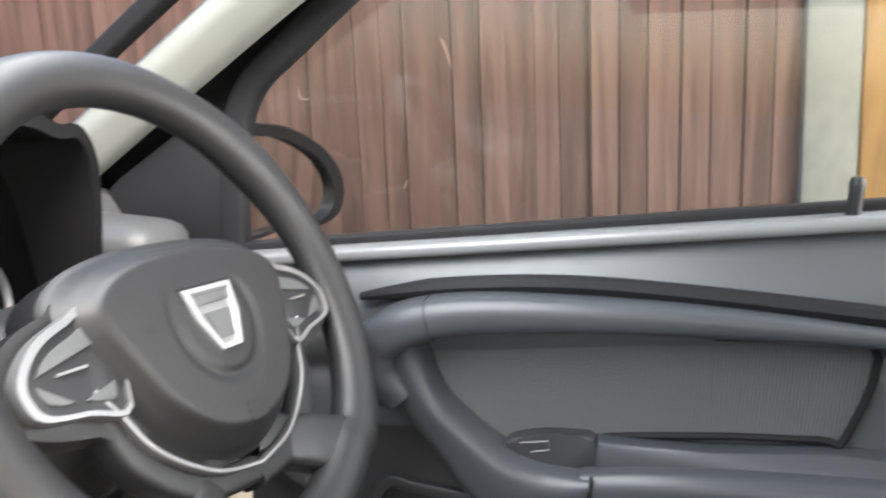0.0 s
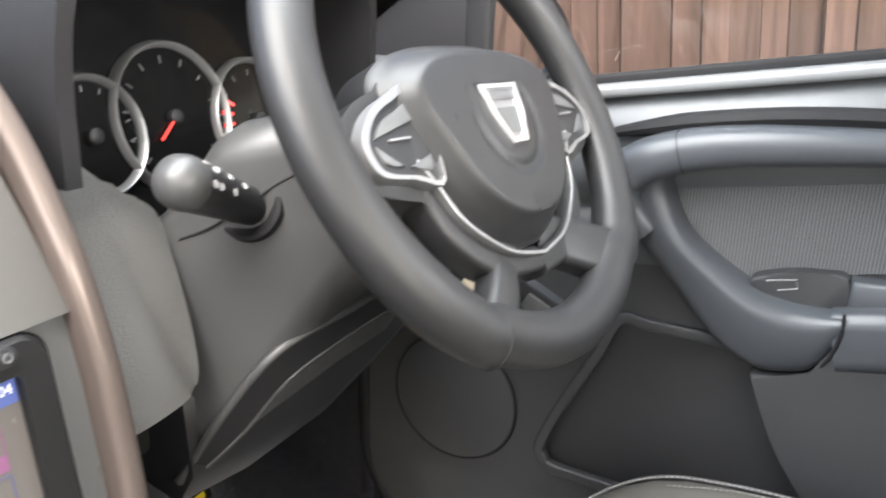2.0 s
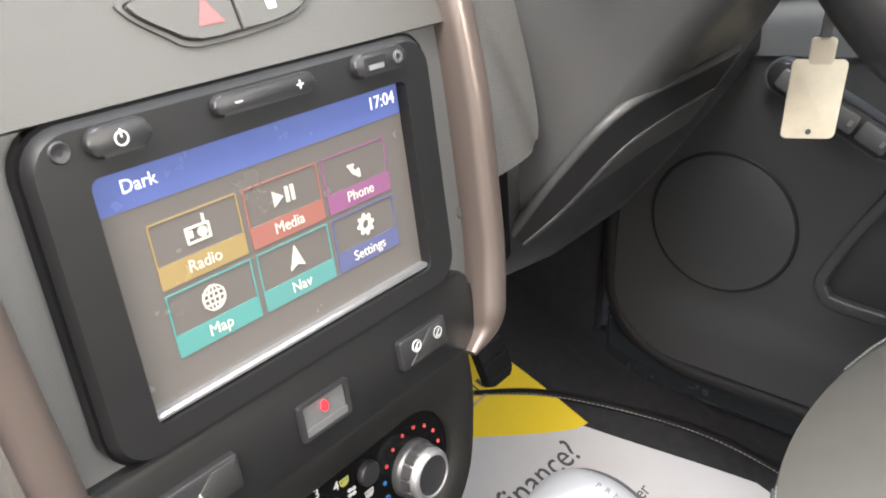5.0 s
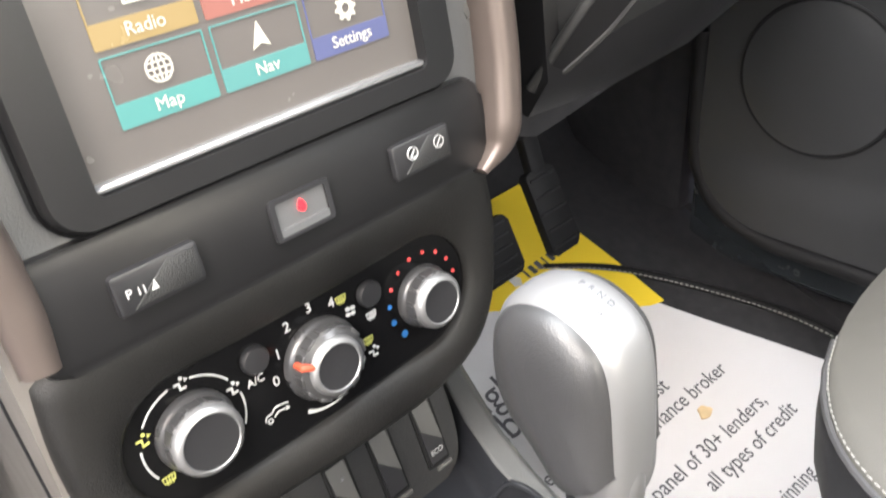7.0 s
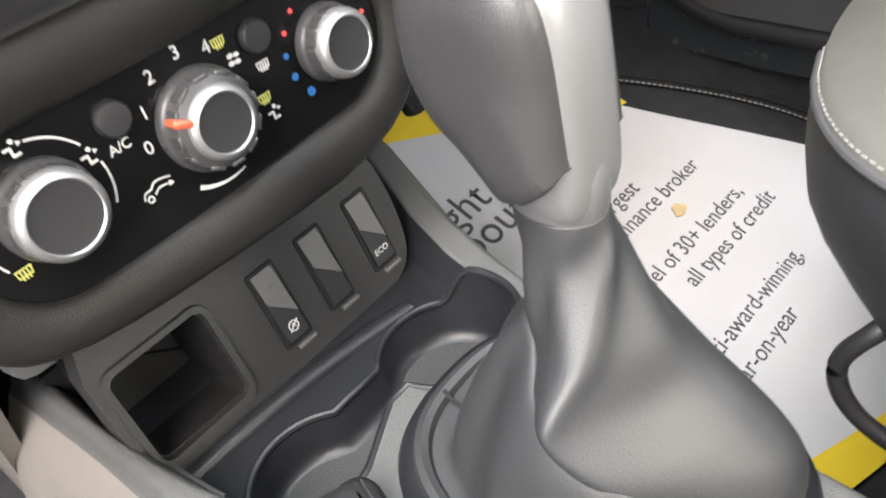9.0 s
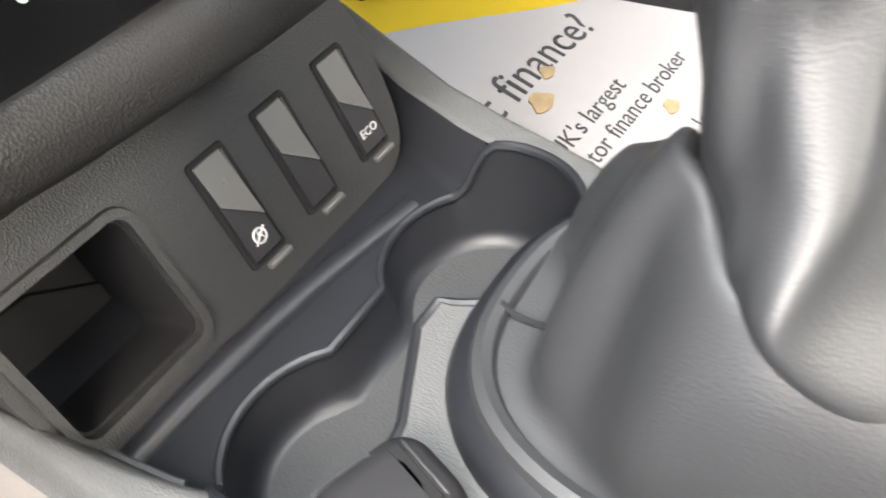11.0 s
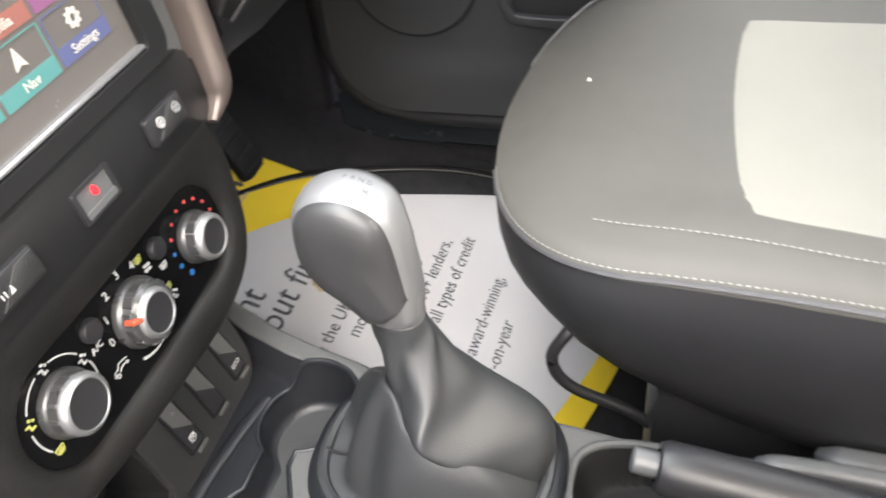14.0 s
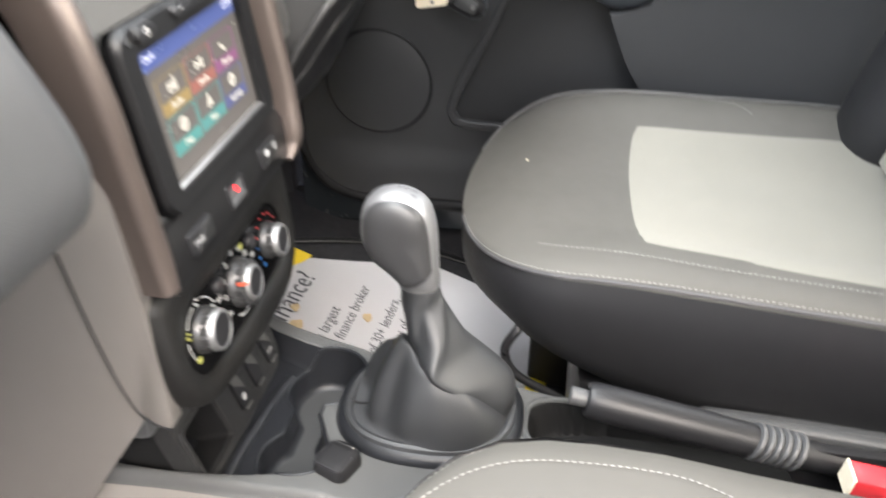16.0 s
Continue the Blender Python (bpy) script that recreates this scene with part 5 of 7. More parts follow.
for text, u, v, rgb in tiles:
    mt = glow("tile_" + text.lower(), [0.55 * c + 0.07 for c in rgb], 0.14)
    tile = part("menu_tile", ring_slab(rrect(u - 0.0212, u + 0.0212, v - 0.0135, v + 0.0135, 0.0005, 1), rrect(u - 0.0206, u + 0.0206, v - 0.0129, v + 0.0129, 0.0005, 1), FACE, 0.001, 0.0016), mt, screen)
    part("tile_bar", slab(rrect(u - 0.0206, u + 0.0206, v - 0.0129, v - 0.004, 0.0003, 1), FACE, 0.001, 0.0016), mt, tile)
    writing("tile_text", text, 0.0072, at(FACE, u, v - 0.0086, 0.0018), M_SCR_WHITE, tile)
    f = at(FACE, u, v + 0.0045, 0)
    if text == "Radio":
        ic = merge(ring_slab(rrect(-0.0058, 0.0058, -0.0045, 0.0025, 0.0005, 2), rrect(-0.0048, 0.0048, -0.0036, 0.0016, 0.0004, 2), f, 0.001, 0.0018), slab(circle(0.0022, 12), at(f, 0.002, -0.001), 0.001, 0.0018), box(0.003, 0.004, 0.0025, 0.006, 0.001, 0.0018, m=f), box(-0.0045, -0.0025, -0.002, 0.001, 0.001, 0.0018, m=f))
    elif text == "Media":
        ic = merge(slab([(-0.006, -0.0035), (-0.0005, 0), (-0.006, 0.0035)], f, 0.001, 0.0018), box(0.001, 0.0027, -0.0035, 0.0035, 0.001, 0.0018, m=f), box(0.0042, 0.0059, -0.0035, 0.0035, 0.001, 0.0018, m=f))
    elif text == "Phone":
        ic = sweep([f @ V((0.0045 * math.cos(radians(a)) + 0.001, 0.0045 * math.sin(radians(a)) + 0.001, 0.0014)) for a in range(170, 290, 12)], rrect(-0.0013, 0.0013, -0.0004, 0.0004, 0.0003, 2), up=FACE.to_3x3() @ V((0, 0, 1)), scale=[1.7, 1.7, 1, 1, 1, 1, 1, 1, 1.7, 1.7])
    elif text == "Map":
        ic = merge(ring_slab(circle(0.0056, 24), circle(0.0049, 24), f, 0.001, 0.0018), ring_slab([(a * 0.5, b) for a, b in circle(0.0056, 24)], [(a * 0.42, b) for a, b in circle(0.0052, 24)], f, 0.001, 0.0018), *[box(-0.0052, 0.0052, k - 0.0003, k + 0.0003, 0.001, 0.0018, m=f) for k in (-0.0025, 0, 0.0025)], box(-0.0003, 0.0003, -0.0055, 0.0055, 0.001, 0.0018, m=f))
    elif text == "Nav":
        ic = slab([(-0.0042, -0.0048), (0, -0.003), (0.0042, -0.0048), (0, 0.0058)], f, 0.001, 0.0018)
    else:
        ic = ring_slab([(a * q, b * q) for (a, b), q in zip(circle(0.005, 32), [1.12, 1.12, 0.85, 0.85] * 8)], circle(0.0022, 32), f, 0.001, 0.0018)
    part("tile_icon", ic, M_SCR_WHITE, tile)
# keys along the top of the bezel
for u0, u1, v0, v1, nm in ((-0.0815, -0.0565, 0.1065, 0.1175, "power_key"), (-0.0285, 0.0245, 0.1085, 0.1170, "volume_key"), (0.0490, 0.0840, 0.1075, 0.1180, "usb_socket")):
    k = part(nm, slab(rrect(u0, u1, v0, v1, (v1 - v0) * 0.46, 5), FACE, 0.004, 0.0115, 0.0015, 2), M_BLACK, media)
    if nm == "power_key":
        part("power_mark", merge(ring_slab(circle(0.0028, 16), circle(0.0022, 16), at(FACE, -0.069, 0.1118), 0.0105, 0.0119), box(-0.0693, -0.0687, 0.1122, 0.1152, 0.0105, 0.0121, m=FACE)), M_WHITE, k)
    elif nm == "volume_key":
        part("minus_mark", box(-0.019, -0.0155, 0.1124, 0.1131, 0.0105, 0.0119, m=FACE), M_WHITE, k)
        part("plus_mark", merge(box(0.0133, 0.0170, 0.1124, 0.1131, 0.0105, 0.0119, m=FACE), box(0.0148, 0.0155, 0.1109, 0.1146, 0.0105, 0.0119, m=FACE)), M_WHITE, k)
    else:
        part("socket_slot", box(0.0550, 0.0690, 0.1098, 0.1158, 0.0108, 0.0119, m=FACE), M_RUBBER, k)
        part("slot_tongue", box(0.0570, 0.0670, 0.1100, 0.1123, 0.0115, 0.0123, m=FACE), M_SILVER, k)
        part("aux_socket", lathe([(0.0015, 0.0105), (0.0016, 0.0122), (0.003, 0.0122), (0.0032, 0.0105)], at(FACE, 0.0775, 0.1128), 16), M_DARKGREY, k)
part("mic_hole", lathe([(0.001, 0.0078), (0.0022, 0.0086), (0.0035, 0.0088), (0.004, 0.008)], at(FACE, -0.0901, 0.1120), 16), M_BLACK, media)

# switch bar under the screen
bar = thing("switch_bar", (0, 0.5, 0.53), "black switch bar with parking sensor and speed limiter switches", "switch panel")
part("bar_plate", slab(rrect(-0.125, 0.122, -0.064, -0.014, 0.012), FACE, -0.012, 0.002, 0.003), M_PANEL, bar)
for u0, u1, nm in ((-0.0905, -0.0525, "parking_switch"), (0.054, 0.092, "limiter_switch")):
    k = part(nm, slab(rrect(u0, u1, -0.049, -0.031, 0.002, 3), FACE, -0.002, 0.0055, 0.0012), M_BLACK, bar)
    part("switch_facet", slab([(u0 + 0.006, -0.047), (u1 - 0.002, -0.047), (u1 - 0.002, -0.033), (u0 + 0.024, -0.033)], FACE, 0.003, 0.0061, 0.0003), M_PLATE, k)
    if u0 < 0:
        writing("parking_mark", "P", 0.0055, at(FACE, -0.085, -0.040, 0.0062), M_WHITE, k)
        part("sensor_waves", merge(*[box(-0.081 + 0.0022 * i, -0.0806 + 0.0022 * i, -0.042 - 0.0002 * i, -0.039 + 0.0002 * i, 0.0055, 0.0064, m=FACE) for i in range(2)], slab([(-0.0762, -0.0425), (-0.073, -0.0425), (-0.074, -0.0385)], FACE, 0.0055, 0.0064)), M_WHITE, k)
    else:
        for uu in (0.066, 0.0835):
            part("limiter_mark", merge(ring_slab(circle(0.0034, 18), circle(0.0031, 18), at(FACE, uu, -0.038), 0.0055, 0.0064), box(-0.0025, 0.0025, -0.0002, 0.0002, 0.0055, 0.0064, m=at(FACE, uu, -0.038, 0, 50)), box(-0.0014, 0.0014, -0.0022, -0.0019, 0.0055, 0.0064, m=at(FACE, uu, -0.038))), M_WHITE, k)
card = part("warning_recess", ring_slab(rrect(-0.0165, 0.0165, -0.051, -0.031, 0.002, 3), rrect(-0.0135, 0.0135, -0.049, -0.033, 0.001, 3), FACE, -0.004, 0.004, 0.0008), M_BLACK, bar)
part("recess_back", box(-0.0135, 0.0135, -0.049, -0.033, 0.0021, 0.0028, m=FACE), M_DARKGREY, card)
part("recess_ledge", box(-0.0135, 0.0135, -0.0495, -0.0455, 0.0025, 0.0038, m=FACE), M_DARKGREY, card)
part("warning_lamp", slab(curve2([(-0.0018, -0.0395), (0.0, -0.041), (0.0018, -0.0395), (0.0013, -0.037), (0.0, -0.0352), (-0.0013, -0.037)], 3, True), FACE, 0.0025, 0.0042), glow("red_lamp", (1.0, 0.01, 0.015), 1.2), card, "lit red warning lamp")

# ---- climate panel ----
clim = thing("climate_panel", (0, 0.5, 0.4), "climate control panel with three silver-ringed rotary knobs", "climate control")


def stadium(hw, hh, bow, k=14, du=0.0):
    pts = []
    r = hh
    for i in range(k + 1):
        a = radians(-90 + 180 * i / k)
        pts.append((hw - r + r * math.cos(a) + du, r * math.sin(a)))
    for i in range(1, 10):
        pts.append((hw - r - 2 * (hw - r) * i / 10 + du, r))
    for i in range(k + 1):
        a = radians(90 + 180 * i / k)
        pts.append((-hw + r + r * math.cos(a) + du, r * math.sin(a)))
    for i in range(1, 10):
        pts.append((-hw + r + 2 * (hw - r) * i / 10 + du, -r))
    return [(a, b + bow * (1 - (a / hw) ** 2)) for a, b in pts]


EDGE = [(0.140, 0.066), (0.139, 0.03), (0.134, 0.003), (0.123, -0.034), (0.1, -0.058), (0.057, -0.068), (-0.024, -0.0645), (-0.083, -0.058), (-0.113, -0.046), (-0.127, -0.018), (-0.130, 0.02), (-0.128, 0.066)]
EDGE = curve2(EDGE, 6) + [EDGE[0]]


def out_to_edge(u, v):
    """The place on the panel's outer edge in the direction of (u, v)."""
    best = 0.0
    for (a, b), (c, d) in zip(EDGE, EDGE[1:]):
        den = u * (d - b) - v * (c - a)
        if abs(den) > 1e-12:
            f, g = (a * (d - b) - b * (c - a)) / den, (a * v - b * u) / den
            if f > 0 and -1e-6 <= g <= 1 + 1e-6:
                best = max(best, f)
    return (u * best, v * best)


win = stadium(0.107, 0.0345, -0.003)
rows = []
edge = [out_to_edge(a, b) for a, b in win]
for f, n in ((0.0, -0.035), (0.0, -0.006), (0.04, 0.0), (0.12, 0.0045), (0.25, 0.0065), (0.6, 0.006), (0.9, 0.0045), (1.0, 0.002), (1.0, -0.01)):
    rows.append([CLIM @ V((a + (c - a) * f, b + (d - b) * f, n)) for (a, b), (c, d) in zip(edge, win)])
part("surround", loft(rows, True, False), M_CLIMATE, clim, "grained charcoal surround", 50)
plate = part("control_plate", slab(stadium(0.108, 0.04, -0.004), CLIM, -0.02, 0.0), M_GLOSS, clim, "gloss black control plate")
for u, v, r, cap, nm in ((-0.0716, 0.0007, 0.0198, 0.0142, "vent_knob"), (0.0013, -0.0021, 0.0225, 0.0128, "fan_knob"), (0.0737, -0.0023, 0.0182, 0.0125, "heat_knob")):
    f = at(CLIM, u, v) @ Matrix.Diagonal((1, 1, 0.72, 1))
    knob = part(nm, lathe([(r, 0.0), (r, 0.004), (r - 0.001, 0.006), (r * 0.90, 0.008), (r * 0.86, 0.016), (cap + 0.0015, 0.02)], f, 40), M_KNOB, plate, "black rotary knob with silver rim")
    part("knob_ring", lathe([(cap + 0.0012, 0.011), (cap + 0.0036, 0.015), (cap + 0.003, 0.021), (cap + 0.0014, 0.0232), (cap + 0.0002, 0.0236), (cap - 0.0006, 0.0225)], f, 40), M_SILVER, knob, "silver knob rim")
    part("knob_cap", lathe([(0.001, 0.0222), (cap * 0.7, 0.0222), (cap - 0.0003, 0.0228)], f, 32), M_BLACK, knob)
    for a in range(0, 360, 30):
        part("grip_rib", box(r * 0.86 - 0.0008, r * 0.90, -0.0035, 0.0035, 0.006, 0.017, 0.0005, 1, m=f @ pose(0, 0, 0, 0, 0, a)), M_KNOB, knob)
    if nm == "fan_knob":
        part("pointer", box(-0.0232, -0.0125, -0.0016, 0.0016, 0.012, 0.0225, 0.0008, 1, m=f @ pose(0, 0, 0, 0, 0, -27)), M_ORANGE, knob, "orange pointer")
for u, v, nm in ((-0.034, 0.0177, "cooling_button"), (0.0383, 0.0173, "demist_button")):
    part(nm, lathe([(0.0075, 0.0), (0.0075, 0.0025), (0.0066, 0.0038), (0.001, 0.0042)], at(CLIM, u, v), 24), M_BLACK, plate)
for text, u, v, s in (("0", -0.0262, -0.0004, 0.008), ("1", -0.0213, 0.0127, 0.008), ("2", -0.0126, 0.0238, 0.008), ("3", 0.0018, 0.0273, 0.008), ("4", 0.0153, 0.023, 0.008), ("A/C", -0.0363, 0.0063, 0.006)):
    writing("marking", text, s, at(CLIM, u, v, 0.0003, 0), M_WHITE, plate)
for i in range(7):
    a = radians(148 - 23.5 * i)
    part("heat_dot", lathe([(0.0001, 0.0006), (0.0012, 0.0006), (0.0013, 0.0)], at(CLIM, 0.0745 + 0.0248 * math.cos(a), -0.002 + 0.0248 * math.sin(a)), 10), M_REDPRINT, plate)
for a, r in ((171, 0.0014), (195, 0.0018), (222, 0.0022)):
    part("cool_dot", lathe([(0.0001, 0.0006), (r, 0.0006), (r, 0.0)], at(CLIM, 0.0745 + 0.0248 * math.cos(radians(a)), -0.002 + 0.0248 * math.sin(radians(a))), 12), M_BLUE, plate)
for a0, a1 in ((33, 78), (102, 145), (170, 208), (-28, 10)):
    pth = [at(CLIM, -0.0716, 0.0007, 0.0004) @ V((0.0265 * math.cos(radians(a)), 0.0265 * math.sin(radians(a)), 0)) for a in np.linspace(a0, a1, 12)]
    part("dial_arc", sweep(pth, rrect(-0.0005, 0.0005, -0.0003, 0.0003, 0.0002, 1), up=CLIM.to_3x3() @ V((0, 0, 1))), M_WHITE, plate)
pth = [at(CLIM, 0.0013, -0.002, 0.0004) @ V((0.0295 * math.cos(radians(a)), 0.0295 * math.sin(radians(a)), 0)) for a in np.linspace(238, 285, 16)]
part("dial_arc", sweep(pth, rrect(-0.0009, 0.0009, -0.0003, 0.0003, 0.0002, 1), up=CLIM.to_3x3() @ V((0, 0, 1)), scale=[1.2 - 0.06 * i for i in range(16)]), M_WHITE, plate)


def seat_mark(u, v, m):
    """A small seated-figure and arrow symbol of the air outlets, as plain strokes."""
    f = at(CLIM, u, v) @ Matrix.Diagonal((0.8, 0.8, 1, 1))
    return part("air_mark", merge(box(-0.004, -0.001, 0.0, 0.0012, 0, 0.0006, m=f), box(-0.0012, 0.0, -0.004, 0.001, 0, 0.0006, m=f), box(0.0, 0.003, -0.004, -0.0028, 0, 0.0006, m=f), slab(circle(0.0012, 8), at(f, 0.0012, 0.0032), 0, 0.0006), slab([(0.003, 0.0), (0.0052, 0.0012), (0.003, 0.0026)], f, 0, 0.0006)), m, plate)


for u, v, m in ((-0.071, 0.0261, M_WHITE), (-0.0486, 0.0095, M_WHITE), (-0.0951, 0.0103, M_YELPRINT), (0.0332, -0.017, M_WHITE)):
    seat_mark(u, v, m)
for u, v, m in ((-0.0907, -0.0152, M_YELPRINT), (0.0213, 0.0225, M_YELPRINT), (0.0314, -0.009, M_YELPRINT), (0.0372, 0.0042, M_WHITE)):
    f = at(CLIM, u, v) @ Matrix.Diagonal((0.68, 0.68, 1, 1))
    part("demist_mark", merge(ring_slab([(-0.0042, -0.0024), (0.0042, -0.0024), (0.005, 0.0028), (-0.005, 0.0028)], [(-0.0035, -0.0017), (0.0035, -0.0017), (0.0042, 0.0021), (-0.0042, 0.0021)], f, 0, 0.0006), *[box(k - 0.0004, k + 0.0004, -0.004, 0.0016, 0, 0.0007, m=f) for k in (-0.002, 0, 0.002)]), m, plate)
f = at(CLIM, 0.0251, 0.0131)
part("fan_mark", merge(*[slab([(a * 0.0016 + 0.0022 * math.cos(t), b * 0.0011 + 0.0022 * math.sin(t)) for a, b in circle(1, 8)], f, 0, 0.0006) for t in (0.6, 2.2, 3.8, 5.4)]), M_WHITE, plate)
f = at(CLIM, -0.031, -0.0165, 0, -14)
stroke = rrect(-0.00035, 0.00035, -0.0003, 0.0003, 0.0002, 1)
part("recirculation_mark", merge(*[sweep([f @ V(p) for p in curve(q, 4)], stroke, up=CLIM.to_3x3() @ V((0, 0, 1))) for q in ([(-0.0065, -0.0035, 0.0004), (-0.006, -0.0008, 0.0004), (-0.003, 0.0005, 0.0004), (-0.001, 0.003, 0.0004), (0.003, 0.0036, 0.0004), (0.0065, 0.0034, 0.0004)], [(-0.0015, -0.0022, 0.0004), (0.001, 0.0002, 0.0004), (0.006, 0.0006, 0.0004)])], ring_slab(circle(0.0016, 14), circle(0.001, 14), at(f, -0.0038, -0.0036), 0, 0.0006), slab([(0.0055, -0.0006), (0.0078, 0.0006), (0.0055, 0.0018)], f, 0, 0.0006)), M_WHITE, plate)

# ---- lower switch plate with pocket ----
low = thing("switch_plate", (0, 0.53, 0.27), "charcoal plate with an open pocket and three rocker switches", "switch panel")
out = [(-0.0265, -0.046)] + curve2([(0.075, -0.046), (0.102, -0.036), (0.112, -0.012), (0.112, 0.03), (0.1, 0.046), (0.075, 0.048)], 4) + [(-0.0265, 0.048), (-0.084, 0.047), (-0.089, 0.03), (-0.0895, 0.0), (-0.088, -0.03), (-0.084, -0.046)]
PK = (-0.081, -0.0235, -0.0295, 0.0265)
part("plate", slab_hole(out, [rrect(PK[0] - 0.001, PK[1] + 0.001, PK[2] - 0.001, PK[3] + 0.001, 0.007, 4)], SWIT, -0.02, 0.0), M_PLATE, low, "charcoal switch plate")
pk = part("pocket", ring_slab(rrect(PK[0] - 0.004, PK[1] + 0.004, PK[2] - 0.004, PK[3] + 0.004, 0.009, 5), rrect(*PK, 0.006, 5), SWIT, -0.004, 0.003, 0.0015), M_PLATE, low, "open storage pocket")
# the pocket's inner shade is painted in with near-black walls, back and step
part("pocket_wall", ring_slab(rrect(PK[0] - 0.002, PK[1] + 0.002, PK[2] - 0.002, PK[3] + 0.002, 0.007, 5), rrect(PK[0] + 0.001, PK[1] - 0.001, PK[2] + 0.001, PK[3] - 0.001, 0.006, 5), SWIT, -0.068, -0.003), M_RECESS_SHADE, pk)
part("pocket_back", slab(rrect(PK[0], PK[1], PK[2], PK[3], 0.004), SWIT, -0.073, -0.065), M_RECESS_SHADE, pk)
part("pocket_step", slab([(-0.08, -0.0285), (-0.0245, -0.0285), (-0.0245, -0.012), (-0.05, 0.004), (-0.08, 0.006)], SWIT, -0.065, -0.06, 0.002), M_RECESS_SHADE, pk)
for u, nm in ((0.0155, "stop_start_switch"), (0.051, "blank_switch"), (0.089, "eco_switch")):
    fr = part(nm, ring_slab(rrect(u - 0.0098, u + 0.0098, -0.0275, 0.0235, 0.002, 3), rrect(u - 0.0076, u + 0.0076, -0.0255, 0.0215, 0.0012, 3), SWIT, -0.01, 0.0012, 0.0008), M_RECESS_SHADE, low)
    part("rocker", loft([[SWIT @ V((u - 0.0073, v, n)), SWIT @ V((u + 0.0073, v, n)), SWIT @ V((u + 0.0073, v, -0.01)), SWIT @ V((u - 0.0073, v, -0.01))] for v, n in ((-0.0252, 0.0), (-0.0235, 0.0032), (-0.002, 0.0022), (0.02, -0.0005), (0.0213, -0.002))]), M_BLACK, fr, "black rocker")
    part("rocker_facet", slab([(u - 0.007, 0.0205), (u + 0.007, 0.0205), (u + 0.007, -0.010), (u - 0.007, 0.003)], SWIT @ pose(0, 0.0205, -0.0002, -7.2, 0, 0) @ pose(0, -0.0205, 0, 0, 0, 0), 0.0, 0.0006), M_FACET, fr)
    part("rocker_ledge", slab(rrect(u - 0.003, u + 0.0105, -0.0318, -0.029, 0.001, 2), SWIT, -0.001, 0.0022, 0.001), M_FACET, fr)
    part("rocker_edge", box(u + 0.0071, u + 0.0078, -0.0245, 0.0205, -0.002, 0.0012, m=SWIT), M_GREY, fr)
    fm = SWIT @ pose(u, -0.016, 0.0031, 2.6, 0, 0)
    if nm == "eco_switch":
        writing("eco_text", "ECO", 0.0055, fm, M_WHITE, fr)
    if nm == "stop_start_switch":
        part("stop_mark", merge(ring_slab(circle(0.0034, 18), circle(0.0028, 18), fm, -0.0005, 0.0004), box(-0.0045, 0.0045, -0.0003, 0.0003, -0.0005, 0.0004, m=fm @ pose(0, 0, 0, 0, 0, 35))), M_WHITE, fr)
        writing("stop_text", "A", 0.005, fm, M_WHITE, fr)
        part("switch_lamp", slab(circle(0.0012, 8), SWIT @ pose(u + 0.001, 0.010, 0.0018, 7, 0, 0), 0, 0.0005), M_SILVER, fr)

# ---- centre console ----
console = thing("centre_console", (0.02, 0.25, 0.0), "grey plastic centre console with two cup holders and a handbrake well", "console")


def con_l(y):
    return -0.1015 - 0.004 * smooth(0.54, 0.64, y)


def con_r(y):
    return float(np.interp(y, (0.33, 0.37, 0.41, 0.435, 0.47, 0.51, 0.56, 0.61, 0.64), (0.09, 0.1, 0.111, 0.118, 0.127, 0.14, 0.163, 0.186, 0.196)))


def strip_l(y):
    """Inner edge of the flat strip along the right of the tray."""
    return float(np.interp(y, (0.36, 0.41, 0.43, 0.455, 0.487, 0.53, 0.60, 0.64), (0.084, 0.086, 0.09, 0.1, 0.108, 0.124, 0.158, 0.172)))


def tray_l(y):
    """Inner edge of the rim that curls round the left of the tray."""
    return float(np.interp(y, (0.40, 0.425, 0.435, 0.458, 0.49, 0.515, 0.56, 0.62), (-0.05, -0.058, -0.066, -0.076, -0.083, -0.086, -0.089, -0.0885)))


CUPS = ((0.062, 0.453, 0.0425), (-0.035, 0.452, 0.0425))
GAP = (0.444, 0.4815)  # the cups run into each other between these


def cup_back(x):
    """The slanting rear wall of the passenger-side cup."""
    return 0.4255 + 0.5 * max(0.0, x + 0.03) if x < 0.014 else 0.0


def cup_outline(k=44):
    """The joined outline of both cups, with a rounded tongue between them in front and behind."""
    pts = []
    for (cx, cy, cr), s in zip(CUPS, (-1, 1)):
        a0, a1 = math.asin((GAP[1] - cy) / cr), math.asin((GAP[0] - cy) / cr)
        for i in range(k + 1):
            a = a0 + (a1 + 2 * math.pi - a0) * i / k if s > 0 else math.pi - a0 - (2 * math.pi - a0 + a1) * i / k
            x, y = cx + cr * math.cos(a), cy + cr * math.sin(a)
            pts.append((x, max(y, cup_back(x))))
        if s < 0:
            half = len(pts)
    return pts[:half] + pts[half:][::-1]


CUP_LINE = cup_outline()


def in_cups(x, y):
    ok = any(math.hypot(x - cx, y - cy) < cr for cx, cy, cr in CUPS)
    ok = ok and y > cup_back(x)
    return ok or (GAP[0] < y < GAP[1] and CUPS[1][0] < x < CUPS[0][0])


def cup_edge(x, y):
    """The nearest point of the cups' outline."""
    best, spot = 1.0, None
    for (a, b), (c, d) in zip(CUP_LINE, CUP_LINE[1:] + CUP_LINE[:1]):
        ex, ey = c - a, d - b
        f = max(0.0, min(1.0, ((x - a) * ex + (y - b) * ey) / (ex * ex + ey * ey)))
        px, py = a + f * ex, b + f * ey
        q = math.hypot(x - px, y - py)
        if q < best:
            best, spot = q, (px, py)
    return best, spot


